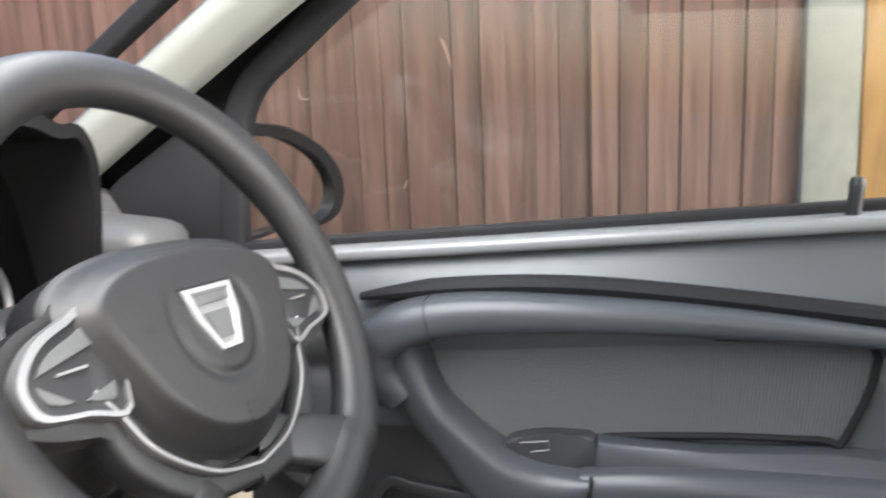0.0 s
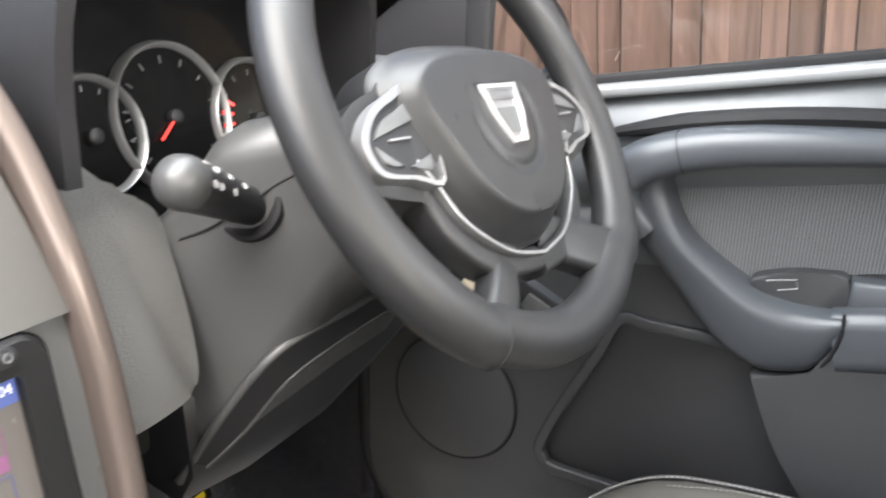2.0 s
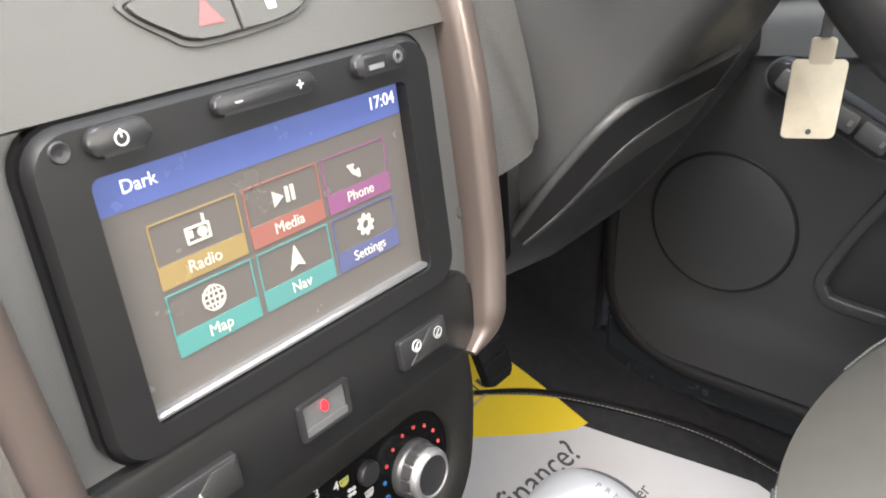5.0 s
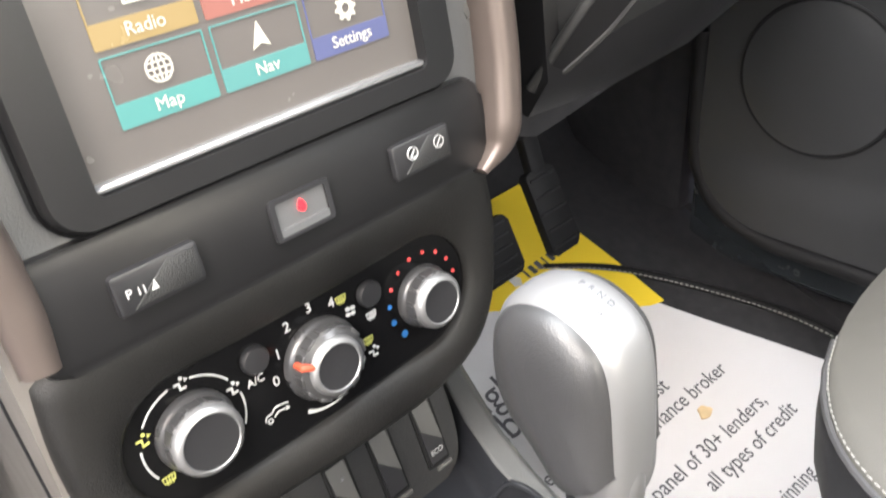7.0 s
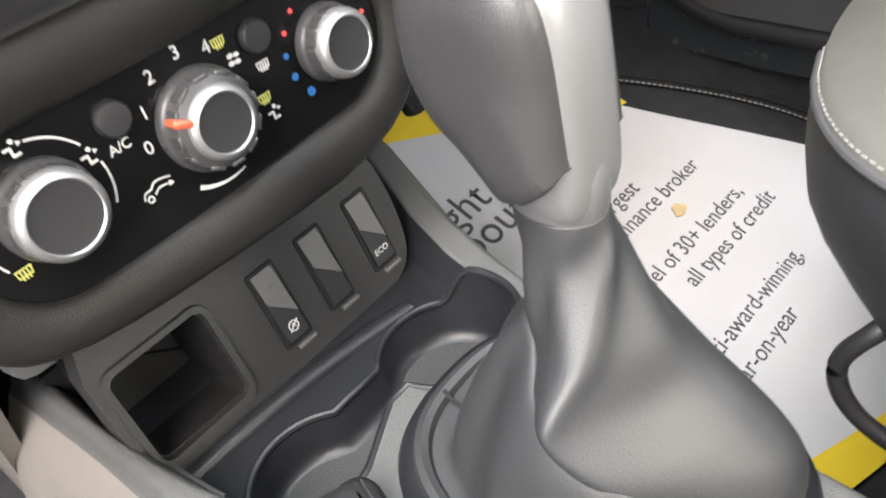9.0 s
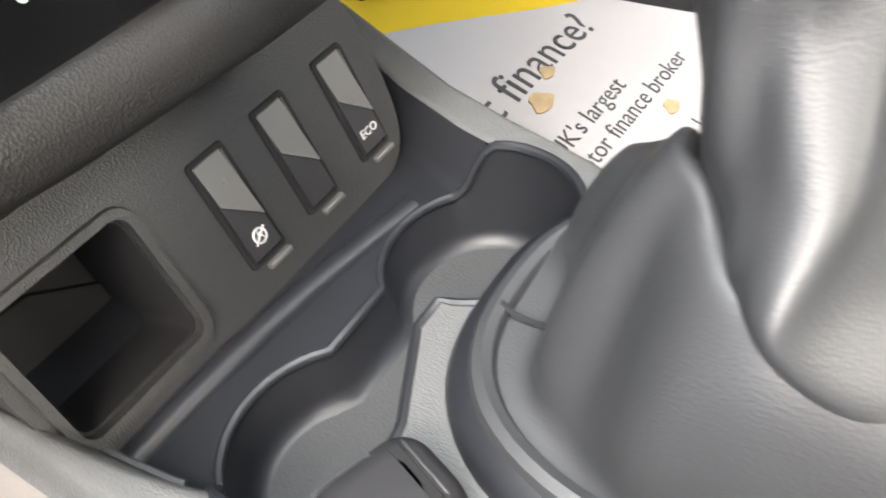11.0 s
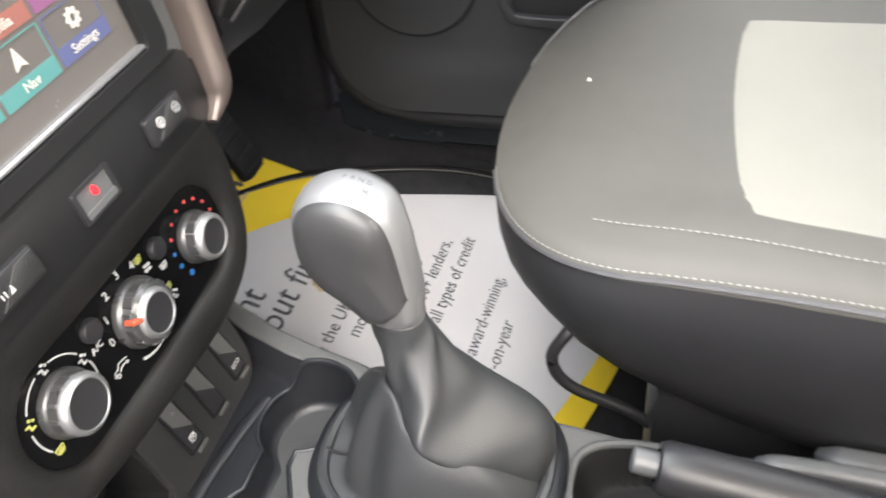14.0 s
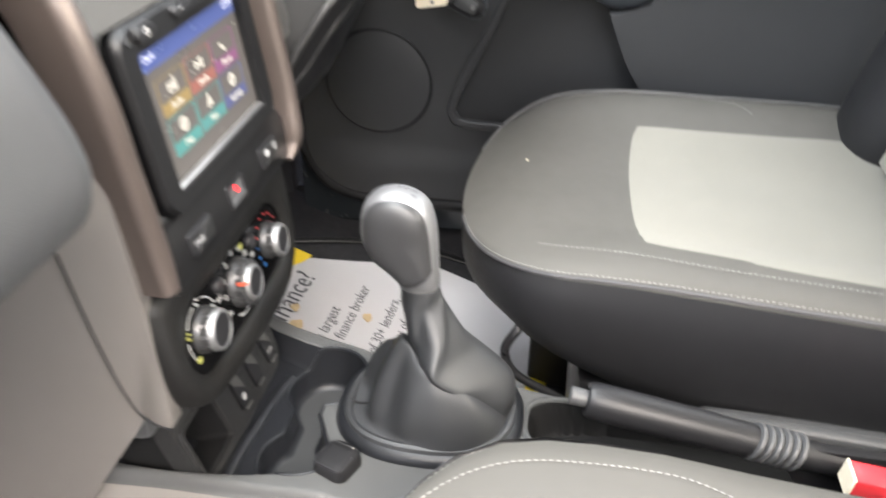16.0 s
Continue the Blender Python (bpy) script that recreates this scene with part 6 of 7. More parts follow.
def con_z(x, y):
    z = 0.266 + 0.022 * smooth(0.478, 0.446, y) - 0.012 * smooth(0.28, 0.18, y)
    l, r = con_l(y), con_r(y)
    # raised rim along both sides of the tray
    z += (0.292 - z) * smooth(strip_l(y) - 0.016, strip_l(y), x) * smooth(0.395, 0.43, y)
    xl = tray_l(y)
    z += (0.294 - z) * smooth(xl + 0.012, xl - 0.003, x) * smooth(0.385, 0.42, y)
    # rounded outer edges
    z -= 0.012 * (smooth(r - 0.012, r, x) ** 2 + smooth(l + 0.012, l, x) ** 2)
    # handbrake well
    wx, wy = (x - 0.038) / 0.048, (y - 0.0) / 0.245
    d = (abs(wx) ** 3 + abs(wy) ** 6) ** (1 / 3)
    z = min(z, 0.235 + (z - 0.235) * smooth(0.90, 1.0, d))
    return z


def con_pt(u, v):
    y = -0.30 + 0.94 * v
    x = float(np.interp(u, (0, 0.15, 0.8, 1), (con_l(y), tray_l(y) + 0.004, strip_l(y) - 0.002, con_r(y))))
    return (x, y, con_z(x, y))


bm = bmesh.new()
NU, NV = 90, 330
g = [[bm.verts.new(con_pt(i / NU, j / NV)) for j in range(NV + 1)] for i in range(NU + 1)]
for i in range(NU):
    for j in range(NV):
        bm.faces.new((g[i][j], g[i + 1][j], g[i + 1][j + 1], g[i][j + 1]))
for w in [w for row in g for w in row]:
    if 0.40 < w.co.y < 0.505 and -0.085 < w.co.x < 0.11:
        gap_to, spot = cup_edge(w.co.x, w.co.y)
        if gap_to < 0.0016:
            w.co.x, w.co.y = spot
            w.co.z = con_z(*spot)
flank_row = [w.co.copy() for w in g[0]]
row = g[NU]
dn = [bm.verts.new((w.co.x + 0.012, w.co.y, w.co.z - 0.06)) for w in row]
dn2 = [bm.verts.new((w.co.x + 0.02, w.co.y, -0.09)) for w in row]
for a, b in ((row, dn), (dn, dn2)):
    for j in range(NV):
        bm.faces.new((b[j], b[j + 1], a[j + 1], a[j]))
bmesh.ops.delete(bm, geom=[fc for fc in bm.faces if fc.calc_center_median().z > 0.2 and in_cups(*fc.calc_center_median().xy)], context="FACES")
ins = bm.copy()


def in_tray(fc):
    p = fc.calc_center_median()
    return p.z > 0.2 and p.y > 0.4445 and tray_l(p.y) + 0.004 < p.x < strip_l(p.y) - 0.002


def in_well(fc):
    p = fc.calc_center_median()
    return p.z > 0.2 and abs((p.x - 0.038) / 0.048) ** 3 + abs(p.y / 0.245) ** 6 < 1.05


side = []
for c in flank_row:
    f = smooth(0.40, 0.50, c.y)
    side.append([(c.x + 0.001, c.y, c.z), (c.x - 0.0008, c.y, c.z - 0.001), (c.x - 0.004 - 0.015 * f, c.y, c.z - 0.035), (c.x - 0.008 - 0.024 * f, c.y, c.z - 0.09), (c.x - 0.018 - 0.022 * f, c.y, -0.09)])
# paler than the console top: its sunlight is painted into the colour
part("console_side", loft(side, False, False), M_SIDE, console, "outer side of the console, sunlight put into its pale warm grey")
well = bm.copy()
bmesh.ops.delete(ins, geom=[fc for fc in ins.faces if not in_tray(fc)], context="FACES")
part("tray_insert", ins, M_TRAY, console, "dark cup holder tray", 50)
bmesh.ops.delete(well, geom=[fc for fc in well.faces if not in_well(fc)], context="FACES")
# console faces inside the well, darkened to carry its shade
part("well_shaded", well, M_RECESS_SHADE, console, "inside of the handbrake well, its shade put into a near-black colour", 50)
bmesh.ops.delete(bm, geom=[fc for fc in bm.faces if in_tray(fc) or in_well(fc)], context="FACES")
part("tray_lip", tube([(tray_l(y) + 0.0075, y, con_z(tray_l(y) + 0.0075, y)) for y in np.linspace(0.485, 0.62, 40)], 0.0022, 6), M_CONSOLE, console)
rim = []
for t in np.linspace(0, 2 * math.pi, 96, endpoint=False):
    c, q = math.cos(t), math.sin(t)
    x, y = 0.038 + 0.0488 * math.copysign(abs(c) ** 0.667, c), 0.247 * math.copysign(abs(q) ** 0.333, q)
    rim.append((x, y, con_z(x, y) - 0.001))
part("well_rim", tube(rim, 0.0034, 8, closed=True), M_CONSOLE, console)
top = part("console_top", bm, M_CONSOLE, console, "grey moulded console top", 50)
rows = [[(x, y, con_z(x, y) + 0.0002) for x, y in CUP_LINE], [(x, y, con_z(x, y) - 0.004) for x, y in CUP_LINE]]
k = len(CUP_LINE)
for off, z in ((0.001, 0.262), (0.0035, 0.246), (0.005, 0.241), (0.009, 0.2385), (0.013, 0.238)):
    row = []
    for i, (x, y) in enumerate(CUP_LINE):
        (ax_, ay), (bx, by) = CUP_LINE[i - 1], CUP_LINE[(i + 1) % k]
        tx, ty = bx - ax_, by - ay
        d = math.hypot(tx, ty)
        row.append((x + ty / d * off, y - tx / d * off, z))
    rows.append(row)
well_bm = loft(rows, True, False)
part("cup_well", well_bm, M_TRAY, console, "dark walls of the two joined cup holders", 50)
part("cup_floor", slab(CUP_LINE, Matrix.Identity(4), 0.228, 0.2384), M_CUPMAT, console, "dotted rubber floor of the cup holders")
part("cup_rim", tube([(x, y, con_z(x, y) - 0.001) for x, y in CUP_LINE], 0.0022, 8, closed=True), M_TRAY, console)
part("tray_front", slab([(-0.092, -0.075), (0.14, -0.075), (0.13, 0.02), (-0.092, 0.02)], SWIT, -0.1, -0.076), M_TRAY, console)
part("tray_ridge", sweep(curve([(-0.09, 0.515, 0.262), (-0.04, 0.513, 0.265), (0.02, 0.5075, 0.265), (0.078, 0.4995, 0.262)], 8), rrect(-0.006, 0.006, -0.006, 0.0065, 0.005, 4)), M_TRAY, console, "raised rounded tray edge")
# power socket ring in the well and the hinged socket cover by the cups
part("power_socket", lathe([(0.009, 0.0), (0.009, 0.012), (0.0105, 0.0135), (0.0135, 0.0135), (0.0148, 0.012), (0.015, 0.0)], Matrix.Translation((0.028, 0.172, 0.236)), 28), M_BLACK, console, "black power socket")
part("socket_cap", lathe([(0.0095, 0.006), (0.0075, 0.012), (0.004, 0.014), (0.0005, 0.014)], Matrix.Translation((0.028, 0.172, 0.236)), 24), M_KNOB, console)
lid = thing("lighter_cover", (-0.047, 0.4, 0.285), "black hinged socket cover on the console", "socket cover")
LD = frame_of((-0.056, 0.409, 0.290), (0.94, -0.34, 0), (0.34, 0.94, 0.0))
part("cover_body", loft([[LD @ V((a * s, b * s, n)) for a, b in rrect(-0.019, 0.019, -0.0165, 0.0165, 0.010, 6)] for s, n in ((1.06, -0.014), (1.05, 0.002), (1.0, 0.009), (0.93, 0.0125), (0.8, 0.0145), (0.5, 0.0152))]), M_RUBBER, lid, "", 60)
part("cover_rim", tube([LD @ V((a, b, 0.0135)) for a, b in rrect(-0.0165, 0.005, -0.0145, 0.0145, 0.005, 5)], 0.0012, 6, closed=True), M_BLACK, lid)
part("cover_slot", box(0.0075, 0.0125, -0.012, 0.012, 0.009, 0.0152, 0.001, 1, LD), M_RECESS_SHADE, lid)
part("cover_line", box(0.0128, 0.0136, -0.011, 0.011, 0.009, 0.0150, 0.0003, 1, LD), M_KNOB, lid)

# ---- gear selector ----
gear = thing("gear_selector", (0.035, 0.345, 0.285), "automatic gear selector with silver knob and folded leather boot", "gear lever")
BC = V((0.031, 0.339, 0.286))


def ell(rx, ry, k=72, z=0.0, c=BC, p=2.5):
    """A ring between an ellipse and a rectangle."""
    ring = []
    for t in np.linspace(0, 2 * math.pi, k, endpoint=False):
        f = (abs(math.cos(t)) ** p + abs(math.sin(t)) ** p) ** (-1 / p)
        ring.append(V((c.x + rx * f * math.cos(t), c.y + ry * f * math.sin(t), c.z + z)))
    return ring


part("boot_frame", loft([ell(0.075, 0.091, z=-0.006), ell(0.075, 0.091, z=0.004), ell(0.072, 0.088, z=0.010), ell(0.066, 0.082, z=0.012), ell(0.062, 0.078, z=0.006)]), M_TRAY, gear, "raised oval boot frame", 50)


def gap(t, c):
    return (t - c + math.pi) % (2 * math.pi) - math.pi


# upper sleeve: eight corners a level, from the neck down to the flat rear facet
SLEEVE = [
    (0.436, [(0.0165, 0.351), (0.021, 0.337), (0.031, 0.332), (0.041, 0.337), (0.0455, 0.351), (0.041, 0.363), (0.031, 0.367), (0.021, 0.362)]),
    (0.426, [(0.0160, 0.349), (0.0185, 0.336), (0.032, 0.3285), (0.043, 0.336), (0.0480, 0.351), (0.042, 0.362), (0.031, 0.366), (0.020, 0.360)]),
    (0.412, [(0.0130, 0.347), (0.0125, 0.333), (0.033, 0.3235), (0.047, 0.333), (0.0520, 0.350), (0.045, 0.361), (0.031, 0.365), (0.017, 0.357)]),
    (0.392, [(0.0060, 0.342), (0.0000, 0.328), (0.034, 0.313), (0.052, 0.325), (0.0570, 0.345), (0.049, 0.361), (0.031, 0.363), (0.013, 0.353)]),
    (0.372, [(-0.0045, 0.341), (-0.0145, 0.3275), (0.036, 0.300), (0.057, 0.311), (0.0630, 0.338), (0.053, 0.362), (0.031, 0.361), (0.010, 0.348)]),
    (0.352, [(-0.0060, 0.332), (-0.011, 0.306), (0.038, 0.280), (0.062, 0.292), (0.0690, 0.330), (0.057, 0.370), (0.028, 0.366), (0.003, 0.344)]),
    (0.335, [(0.0000, 0.330), (0.000, 0.291), (0.041, 0.265), (0.067, 0.279), (0.0730, 0.326), (0.060, 0.370), (0.028, 0.366), (0.003, 0.342)]),
    (0.318, [(0.0040, 0.332), (0.010, 0.277), (0.042, 0.259), (0.070, 0.271), (0.0740, 0.326), (0.060, 0.370), (0.028, 0.366), (0.005, 0.342)]),
    (0.296, [(0.0080, 0.332), (0.012, 0.276), (0.042, 0.259), (0.071, 0.270), (0.0740, 0.326), (0.060, 0.370), (0.028, 0.366), (0.006, 0.342)]),
]
cols = [curve([(x, y, z) for (z, c) in SLEEVE for x, y in (c[q],)], 10) for q in range(8)]
rings = []
for i in range(len(cols[0])):
    ring = curve([c[i] for c in cols], 16, True)
    s = i / (len(cols[0]) - 1)
    mid = V((0.031, 0.345, ring[0].z))
    out = []
    for q, p in enumerate(ring):
        a = 2 * math.pi * q / len(ring)
        d = V((p.x - mid.x, p.y - mid.y, 0))
        # a twisted ridge sweeps from the right of the neck to the foot of the slit, with a hollow beside it
        w = gap(a, 1.56 - 1.62 * s)
        lift = 0.0026 * math.exp(-(w / 0.16) ** 2) - 0.0030 * math.exp(-((w + 0.45) / 0.3) ** 2)
        lift *= smooth(0.06, 0.22, s) * (1 - smooth(0.46, 0.56, s))
        lift += 0.0010 * math.sin(5 * a + 16 * s) * smooth(0.05, 0.2, s) * (1 - smooth(0.4, 0.6, s))
        out.append(p + d.normalized() * lift)
    rings.append(out)
sleeve = loft(rings)
# lower part: a tall lobe at the front that sinks to a low roll round the rear
BX, BY = 0.028, 0.343
rings = []
TALL = ((1.0, 0.0), (0.92, 0.015), (0.84, 0.04), (0.81, 0.17), (0.76, 0.35), (0.69, 0.53), (0.61, 0.70), (0.535, 0.84), (0.465, 0.94), (0.40, 1.0), (0.34, 0.94), (0.29, 0.7), (0.25, 0.35), (0.18, 0.1))
ROLL = ((1.0, 0.0), (0.99, 0.08), (0.97, 0.24), (0.94, 0.45), (0.9, 0.65), (0.855, 0.82), (0.80, 0.94), (0.745, 1.0), (0.68, 0.97), (0.6, 0.86), (0.52, 0.7), (0.44, 0.5), (0.34, 0.3), (0.2, 0.1))
tall, rolled = curve2(TALL, 4), curve2(ROLL, 4)
for (r0, h0), (r1, h1) in zip(tall, rolled):
    ring = []
    for t in np.linspace(0, 2 * math.pi, 160, endpoint=False):
        fl = math.exp(-(gap(t, 2.15) / 1.05) ** 4)
        height = sum(float(np.interp(t + d, (0.0, 0.8, 1.5, 2.3, 3.0, 3.35, 3.76, 4.1, 4.4, 4.8, 5.6, 6.3), (0.02, 0.045, 0.078, 0.084, 0.081, 0.076, 0.062, 0.043, 0.027, 0.015, 0.012, 0.02))) for d in (-0.3, -0.15, 0.0, 0.15, 0.3)) / 5
        r, h = r1 + (r0 - r1) * fl, h1 + (h0 - h1) * fl
        r *= 1 - 0.035 * math.exp(-(gap(t, 3.6) / 0.22) ** 2) * h
        r *= 1 - 0.2 * math.exp(-(gap(t, 1.55) / 0.55) ** 2) * smooth(0.97, 0.8, r) * fl
        r *= 1 + (0.045 * math.exp(-(gap(t, 3.0) / 0.18) ** 2) - 0.06 * math.exp(-(gap(t, 2.62) / 0.17) ** 2) + 0.03 * math.exp(-(gap(t, 2.25) / 0.15) ** 2)) * 4 * max(0.0, h * (1.05 - h))
        r *= 1 + 0.008 * math.sin(6 * t + 4 * h) * h * (1 - fl)
        r *= 1 + ((abs(math.cos(t)) ** 2.5 + abs(math.sin(t)) ** 2.5) ** -0.4 - 1) * smooth(0.7, 1.0, r)
        ring.append((BX + 0.064 * r * math.cos(t) + 0.020 * (1 - r), BY + 0.080 * r * math.sin(t) - 0.004 * (1 - r), BC.z + 0.010 + height * h))
    rings.append(ring)
part("boot", merge(sleeve, loft(rings)), M_BOOT, gear, "folded black leather boot", 80)
part("boot_seam", tube([(0.0195, 0.4165, 0.3022), (0.019, 0.411, 0.2988), (0.0188, 0.404, 0.2985), (0.0187, 0.396, 0.3005)], 0.0012, 6), M_RUBBER, gear)
part("boot_bead", tube(ell(0.063, 0.079, 72, 0.012), 0.0045, 8, closed=True), M_BOOT, gear)
part("collar", loft([[V((0.031 + rx * math.cos(t), 0.350 + ry * math.sin(t) + dy, z)) for t in np.linspace(0, 2 * math.pi, 32, endpoint=False)] for rx, ry, z, dy in ((0.013, 0.018, 0.436, 0), (0.0139, 0.0188, 0.4395, 0), (0.0133, 0.0185, 0.451, 0.0), (0.0125, 0.0178, 0.457, 0.001))]), M_SILVER, gear, "silver collar")


KNOB = curve2([(0.334, 0.440), (0.3335, 0.468), (0.336, 0.500), (0.344, 0.5205), (0.362, 0.530), (0.381, 0.5285), (0.394, 0.519), (0.399, 0.503), (0.3985, 0.482), (0.390, 0.464), (0.376, 0.452), (0.366, 0.443), (0.359, 0.437), (0.345, 0.434)], 6, True)
KC = (0.363, 0.488)


def knob_row(dx, inset, low=0.0):
    """The knob's outline, drawn in towards its middle, at a distance from its centre plane."""
    row = []
    for y, z in KNOB:
        d = math.hypot(y - KC[0], z - KC[1])
        f = 1 - inset / d
        yy, zz = KC[0] + (y - KC[0]) * f, KC[1] + (z - KC[1]) * f
        if low:
            zz = max(zz, low + float(np.interp(yy, (0.336, 0.341, 0.349, 0.36), (0.018, 0.010, 0.003, 0.0))))
        row.append((0.0325 + dx, yy, zz))
    return row


knob = part("knob", loft([knob_row(dx, i) for dx, i in ((-0.0165, 0.012), (-0.0155, 0.006), (-0.0135, 0.0028), (-0.0095, 0.0008), (-0.004, 0.0), (0.004, 0.0), (0.0095, 0.0008), (0.0135, 0.0028), (0.0155, 0.006), (0.0165, 0.012))]), M_SHELL, gear, "satin silver knob shell", 60)
for s in (-1, 1):
    part("knob_grip", loft([knob_row(s * dx, i, 0.444 + 0.3 * max(0.0, i - 0.008)) for dx, i in ((0.010, 0.0042), (0.0145, 0.0040), (0.0178, 0.0052), (0.0205, 0.0082), (0.0224, 0.0125), (0.0236, 0.0175), (0.0242, 0.022), (0.0244, 0.0255))]), M_KNOBLEATHER, gear, "dark leather knob side", 60)
from mathutils.bvhtree import BVHTree
shell = BVHTree.FromPolygons([v.co for v in knob.data.vertices], [list(p.vertices) for p in knob.data.polygons])
for text, u, v in (("P", -0.005, 0.0035), ("R", -0.0005, 0.0035), ("N", 0.004, 0.0035), ("D", 0.0085, 0.0035), ("M", 0.0085, -0.0045)):
    spot, nor, _, _ = shell.ray_cast(V((0.0325 + v, 0.362 - u, 0.6)), V((0, 0, -1)))
    if spot is None:
        continue
    nor = nor if nor.z > 0 else -nor
    side = V((0, -1, 0)) + nor * nor.y
    writing("gear_letter", text, 0.0042, frame_of(spot, side, nor.cross(side)) @ pose(0, 0, 0.0001), M_INK, gear)

# ---- handbrake ----
hb = thing("handbrake", (0.03, 0.05, 0.24), "black handbrake lever lying between the seats", "handbrake")
h0, h1 = V((0.030, 0.192, 0.328)), V((0.030, -0.04, 0.287))
hd = (h1 - h0).normalized()
HB = frame_of(h0, V((1, 0, 0)), hd.cross(V((1, 0, 0))))
part("grip", lathe([(0.011, 0.0), (0.0155, 0.001), (0.0175, 0.006), (0.018, 0.03), (0.0175, 0.10), (0.0165, 0.155)], HB, 28), M_BLACK, hb, "smooth grip")
part("release_button", lathe([(0.0085, -0.014), (0.0075, -0.0155), (0.001, -0.0158), ], HB, 20), M_DARKGREY, hb)
part("button_shaft", lathe([(0.0085, 0.004), (0.0085, -0.0142)], HB, 20), M_DARKGREY, hb)
for i in range(6):
    part("grip_ring", lathe([(0.015, -0.0032), (0.0182, -0.0022), (0.0192, 0.0), (0.0182, 0.0022), (0.015, 0.0032)], HB @ pose(0, 0, 0.158 + i * 0.0076, 17), 28), M_DARKGREY, hb, "raised grip ring")
part("lever_arm", lathe([(0.015, 0.15), (0.0145, 0.2), (0.013, 0.28), (0.012, 0.32)], HB, 24), M_BLACK, hb)
part("lever_web", slab([(0.02, 0.305), (-0.18, 0.30), (-0.28, 0.23), (-0.02, 0.24)], frame_of((0.024, 0, 0), (0, 1, 0), (0, 0, 1)), 0.0, 0.012, 0.003), M_BLACK, hb)


def buckle(loc, lean, name, label):
    b = thing(name, loc, label, "seat belt buckle", "belt buckles")
    f = Matrix.Translation(loc) @ pose(0, 0, 0, 0, lean, 90)
    part("buckle_body", box(-0.07, 0.0, -0.014, 0.014, -0.012, 0.012, 0.005, 3, f), M_BLACK, b)
    part("release_key", box(-0.001, 0.042, -0.013, 0.013, -0.009, 0.011, 0.003, 2, f), M_RED, b, "red release key")
    part("key_edge", box(0.0405, 0.0435, -0.0135, 0.0135, -0.0105, 0.0115, 0.001, 1, f), M_TAG, b)


buckle((-0.012, -0.075, 0.305), -8, "belt_buckle", "seat belt buckle with red release key beside the handbrake")
buckle((0.118, -0.18, 0.34), -30, "belt_buckle", "seat belt buckle with red key by the driver seat")
side = part("seat_lever", sweep(curve([(0.083, 0.115, 0.262), (0.083, 0.10, 0.268), (0.083, 0.0, 0.264), (0.083, -0.2, 0.25)], 6), rrect(-0.007, 0.007, -0.014, 0.014, 0.005, 4)), M_DARKGREY)
tagged(side, "dark plastic trim along the driver seat side", "seat trim")
# seat slide bar
barp = curve([(0.28, 0.22, 0.30), (0.20, 0.25, 0.305), (0.162, 0.264, 0.302), (0.156, 0.278, 0.272), (0.160, 0.264, 0.236), (0.172, 0.218, 0.200), (0.172, 0.175, 0.172), (0.172, 0.08, 0.12)], 8)
sb = thing("seat_slide_bar", (0.172, 0.2, 0.2), "bent black tube of the seat adjuster near the floor", "seat bar")
part("bar", tube(barp, 0.0052, 10), M_BLACK, sb)
part("bracket", box(0.162, 0.182, 0.06, 0.10, 0.10, 0.132, 0.004), M_BLACK, sb)

# ---- paper floor cover ----
paper = thing("paper_mat", (0.45, 0.5, 0.0), "printed white and yellow paper mat on the driver footwell floor", "paper mat")


def lay(x, y, up=0.004):
    return V((x, y, floor_z(y) + up + 0.003 * math.sin(x * 23 + y * 11) * math.sin(y * 17)))


def top_y(x):
    if x < 0.595:
        return 0.785 - 0.575 * (x - 0.37) + 0.004 * math.sin((x - 0.3) * 20)
    return 0.6575 - 1.8 * (x - 0.595)


def low_y(x):
    return 0.335 - 0.42 * (x - 0.27) + 0.35 * (x - 0.27) ** 2


part("white_sheet", sheet(lambda u, v: lay(0.2 + 0.51 * u, low_y(0.2 + 0.51 * u) + (top_y(0.2 + 0.51 * u) - low_y(0.2 + 0.51 * u)) * v), 40, 40, 0.0008), M_PAPER, paper, "white printed sheet")
part("yellow_head", sheet(lambda u, v: lay(0.2 + 0.405 * u, top_y(min(0.594, 0.2 + 0.405 * u)) + (0.90 - top_y(min(0.594, 0.2 + 0.405 * u))) * v), 20, 20, 0.0008), M_YELLOW, paper, "yellow printed top")
part("yellow_foot", sheet(lambda u, v: lay(0.2 + 0.33 * u, low_y(0.2 + 0.33 * u) - (0.045 - 0.02 * u) * v), 16, 4, 0.0008), M_YELLOW, paper, "yellow printed foot")


def on_paper(x, y):
    return Matrix.Translation(lay(x, y, 0.0075)) @ pose(0, 0, 0, math.degrees(math.atan(0.36)), 0, -2.4)


for text, x, y, s, al in (("Thought", 0.366, 0.688, 0.049, "RIGHT"), ("about finance?", 0.552, 0.645, 0.049, "RIGHT"), ("We're the UK's largest", 0.493, 0.580, 0.0255, "RIGHT"), ("motor finance broker", 0.575, 0.551, 0.0255, "RIGHT"),
                          ("A panel of 30+ lenders,", 0.577, 0.498, 0.0255, "RIGHT"), ("all types of credit", 0.597, 0.469, 0.0255, "RIGHT"), ("Multi-award-winning,", 0.328, 0.424, 0.0255, "LEFT"), ("year-on-year", 0.336, 0.393, 0.0255, "LEFT")):
    line = writing("printed_line", text, s, Matrix.Translation((x, y, 0)) @ pose(0, 0, 0, 0, 0, -2.4) @ Matrix.Diagonal((1, 0.94, 1, 1)), M_INK, paper, al)
    for w in line.data.vertices:
        w.co.z += lay(w.co.x, w.co.y).z + 0.0012
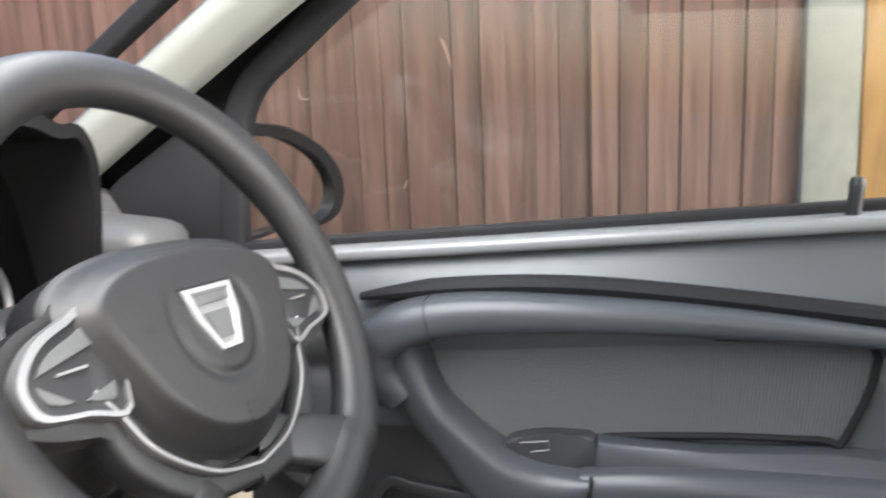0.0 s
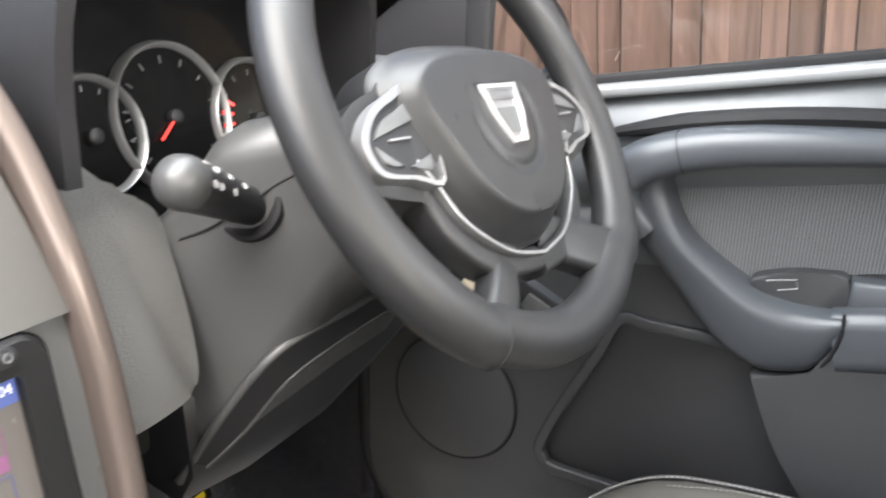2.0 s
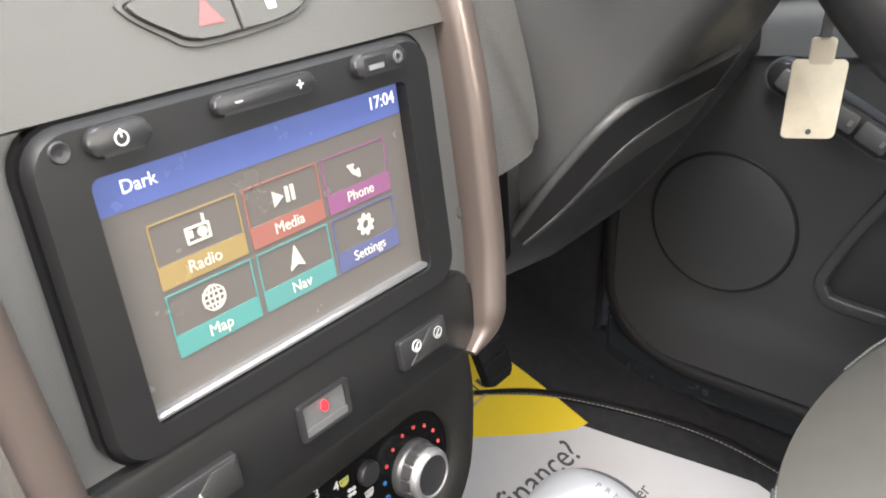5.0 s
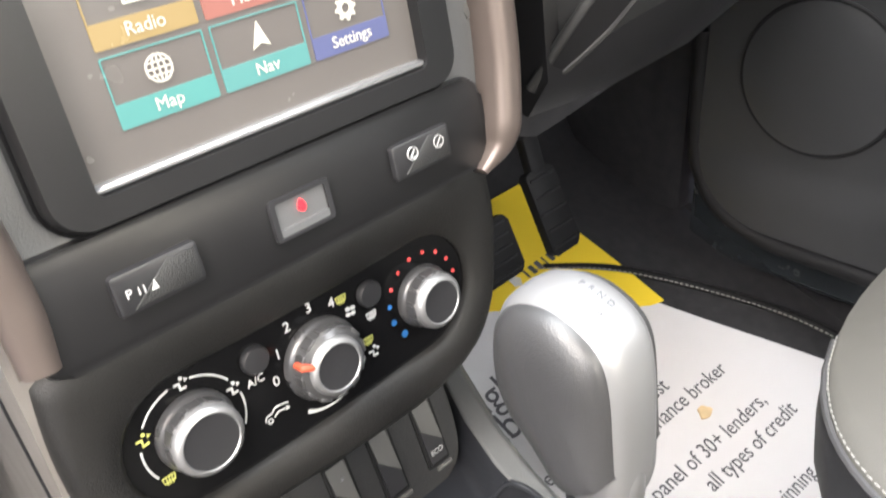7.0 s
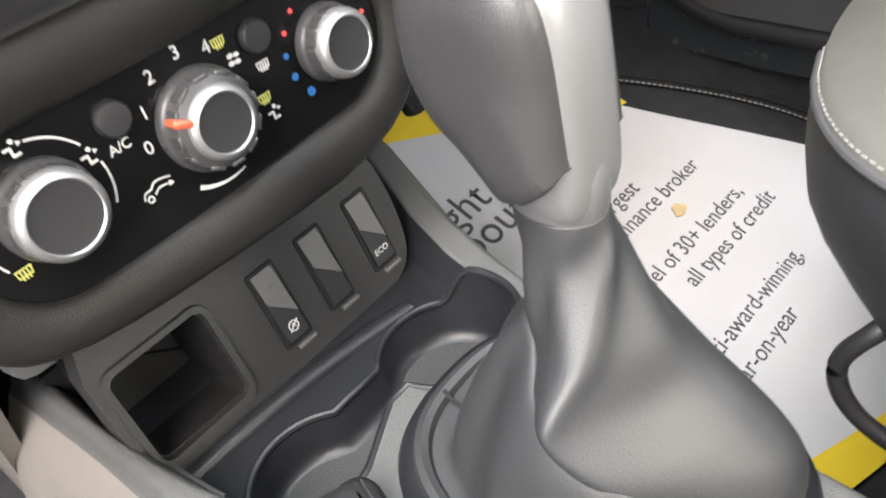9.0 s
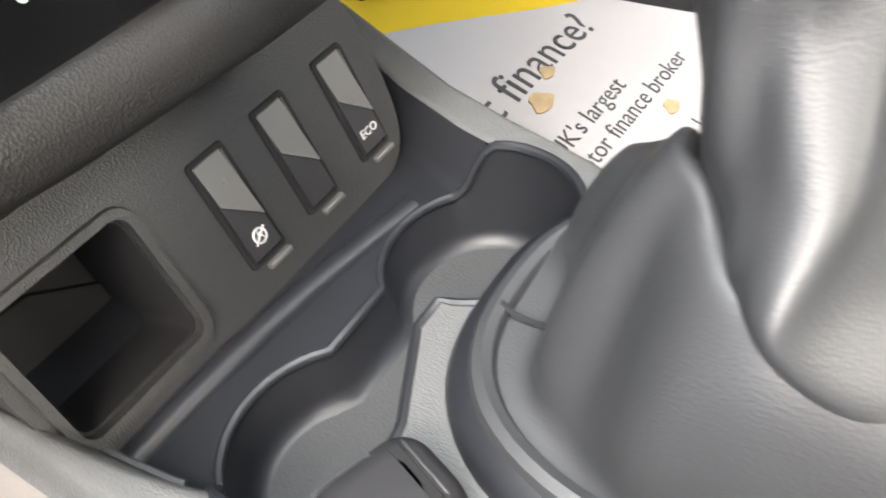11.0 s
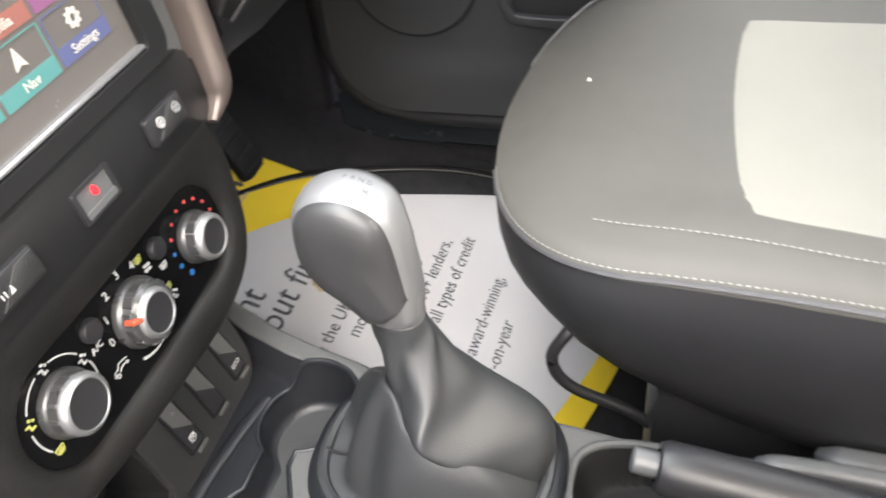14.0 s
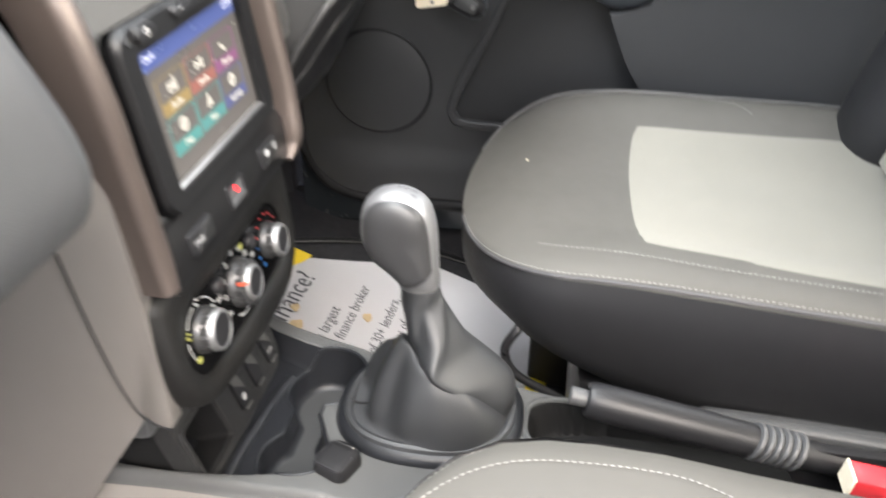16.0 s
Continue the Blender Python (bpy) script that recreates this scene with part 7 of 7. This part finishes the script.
def print_on(name, outline, x, y, turn, material):
    """A flat printed shape that follows the lie of the sheet."""
    ob = part(name, slab(outline, Matrix.Translation((x, y, 0)) @ pose(0, 0, 0, 0, 0, turn), 0.0, 0.0004), material, paper)
    for w in ob.data.vertices:
        w.co.z += lay(w.co.x, w.co.y).z + 0.0012


for k in range(9):
    print_on("printed_letter", rrect(-0.0038, 0.0038, -0.0062, 0.0062, 0.001, 2) if k % 3 else rrect(-0.0014, 0.0014, -0.0062, 0.0062, 0.0006, 2), 0.482 + 0.0125 * k, 0.7815 + 0.0004 * k, 2, M_INK)
print_on("printed_name", rrect(-0.02, 0.02, -0.002, 0.002, 0.001, 2), 0.508, 0.767, 2, M_STAIN)
print_on("printed_mark", circle(0.009, 5), 0.462, 0.782, 0, M_PAPER)
for x, y, r in ((0.415, 0.622, 0.014), (0.452, 0.635, 0.009), (0.50, 0.53, 0.01)):
    part("stain", slab([(a * (1 + 0.3 * math.sin(5 * i)), b * 0.8) for i, (a, b) in enumerate(circle(r, 14))], on_paper(x, y), -0.003, -0.0012), M_STAIN, paper, "brown stain")
mat = thing("floor_mat", (0.6, 0.5, 0.0), "black carpet mat with white edge stitching", "floor mat")
edge = curve([(0.50, 0.78, 0), (0.58, 0.725, 0), (0.655, 0.64, 0), (0.72, 0.54, 0), (0.75, 0.45, 0), (0.765, 0.33, 0), (0.77, 0.2, 0)], 10)
part("mat_sheet", sheet(lambda u, v: (lambda p: V((0.12 + (p.x + 0.012 - 0.12) * u, p.y, floor_z(p.y) - 0.008)))(edge[round(v * (len(edge) - 1))]), 10, len(edge) - 1, 0.006), M_CARPET, mat)
part("mat_binding", tube([V((p.x + 0.012, p.y, floor_z(p.y) + 0.002)) for p in edge], 0.006, 8), M_RUBBER, mat)
stitches("mat_stitching", [V((p.x, p.y, floor_z(p.y) + 0.007)) for p in edge], mat, 0.007, 0.005, 0.0011)

# ---- pedals ----
for px, py, pz, w, h, nm, lb in ((0.352, 0.725, 0.235, 0.045, 0.034, "brake_pedal", "wide black rubber brake pedal"), (0.462, 0.725, 0.245, 0.024, 0.05, "accelerator_pedal", "long black accelerator pedal")):
    pd = thing(nm, (px, py, pz), lb, "pedal")
    f = frame_of((px, py, pz), (1, 0, 0), (0, 0.5, 1))
    pad = part("pad", slab(rrect(-w, w, -h, h, 0.008), f, -0.008, 0.004, 0.003), M_RUBBER, pd)
    for k in range(5):
        part("rib", box(-w * 0.85, w * 0.85, -h * 0.8 + k * h * 0.4 - 0.0015, -h * 0.8 + k * h * 0.4 + 0.0015, 0.003, 0.006, 0.0005, 1, f), M_BLACK, pad)
    part("arm", sweep([(px, py + 0.01, pz), (px, py + 0.05, pz + 0.12), (px, py + 0.07, pz + 0.3)], rrect(-0.007, 0.007, -0.012, 0.012, 0.003, 2), up=(1, 0, 0)), M_BLACK, pd)
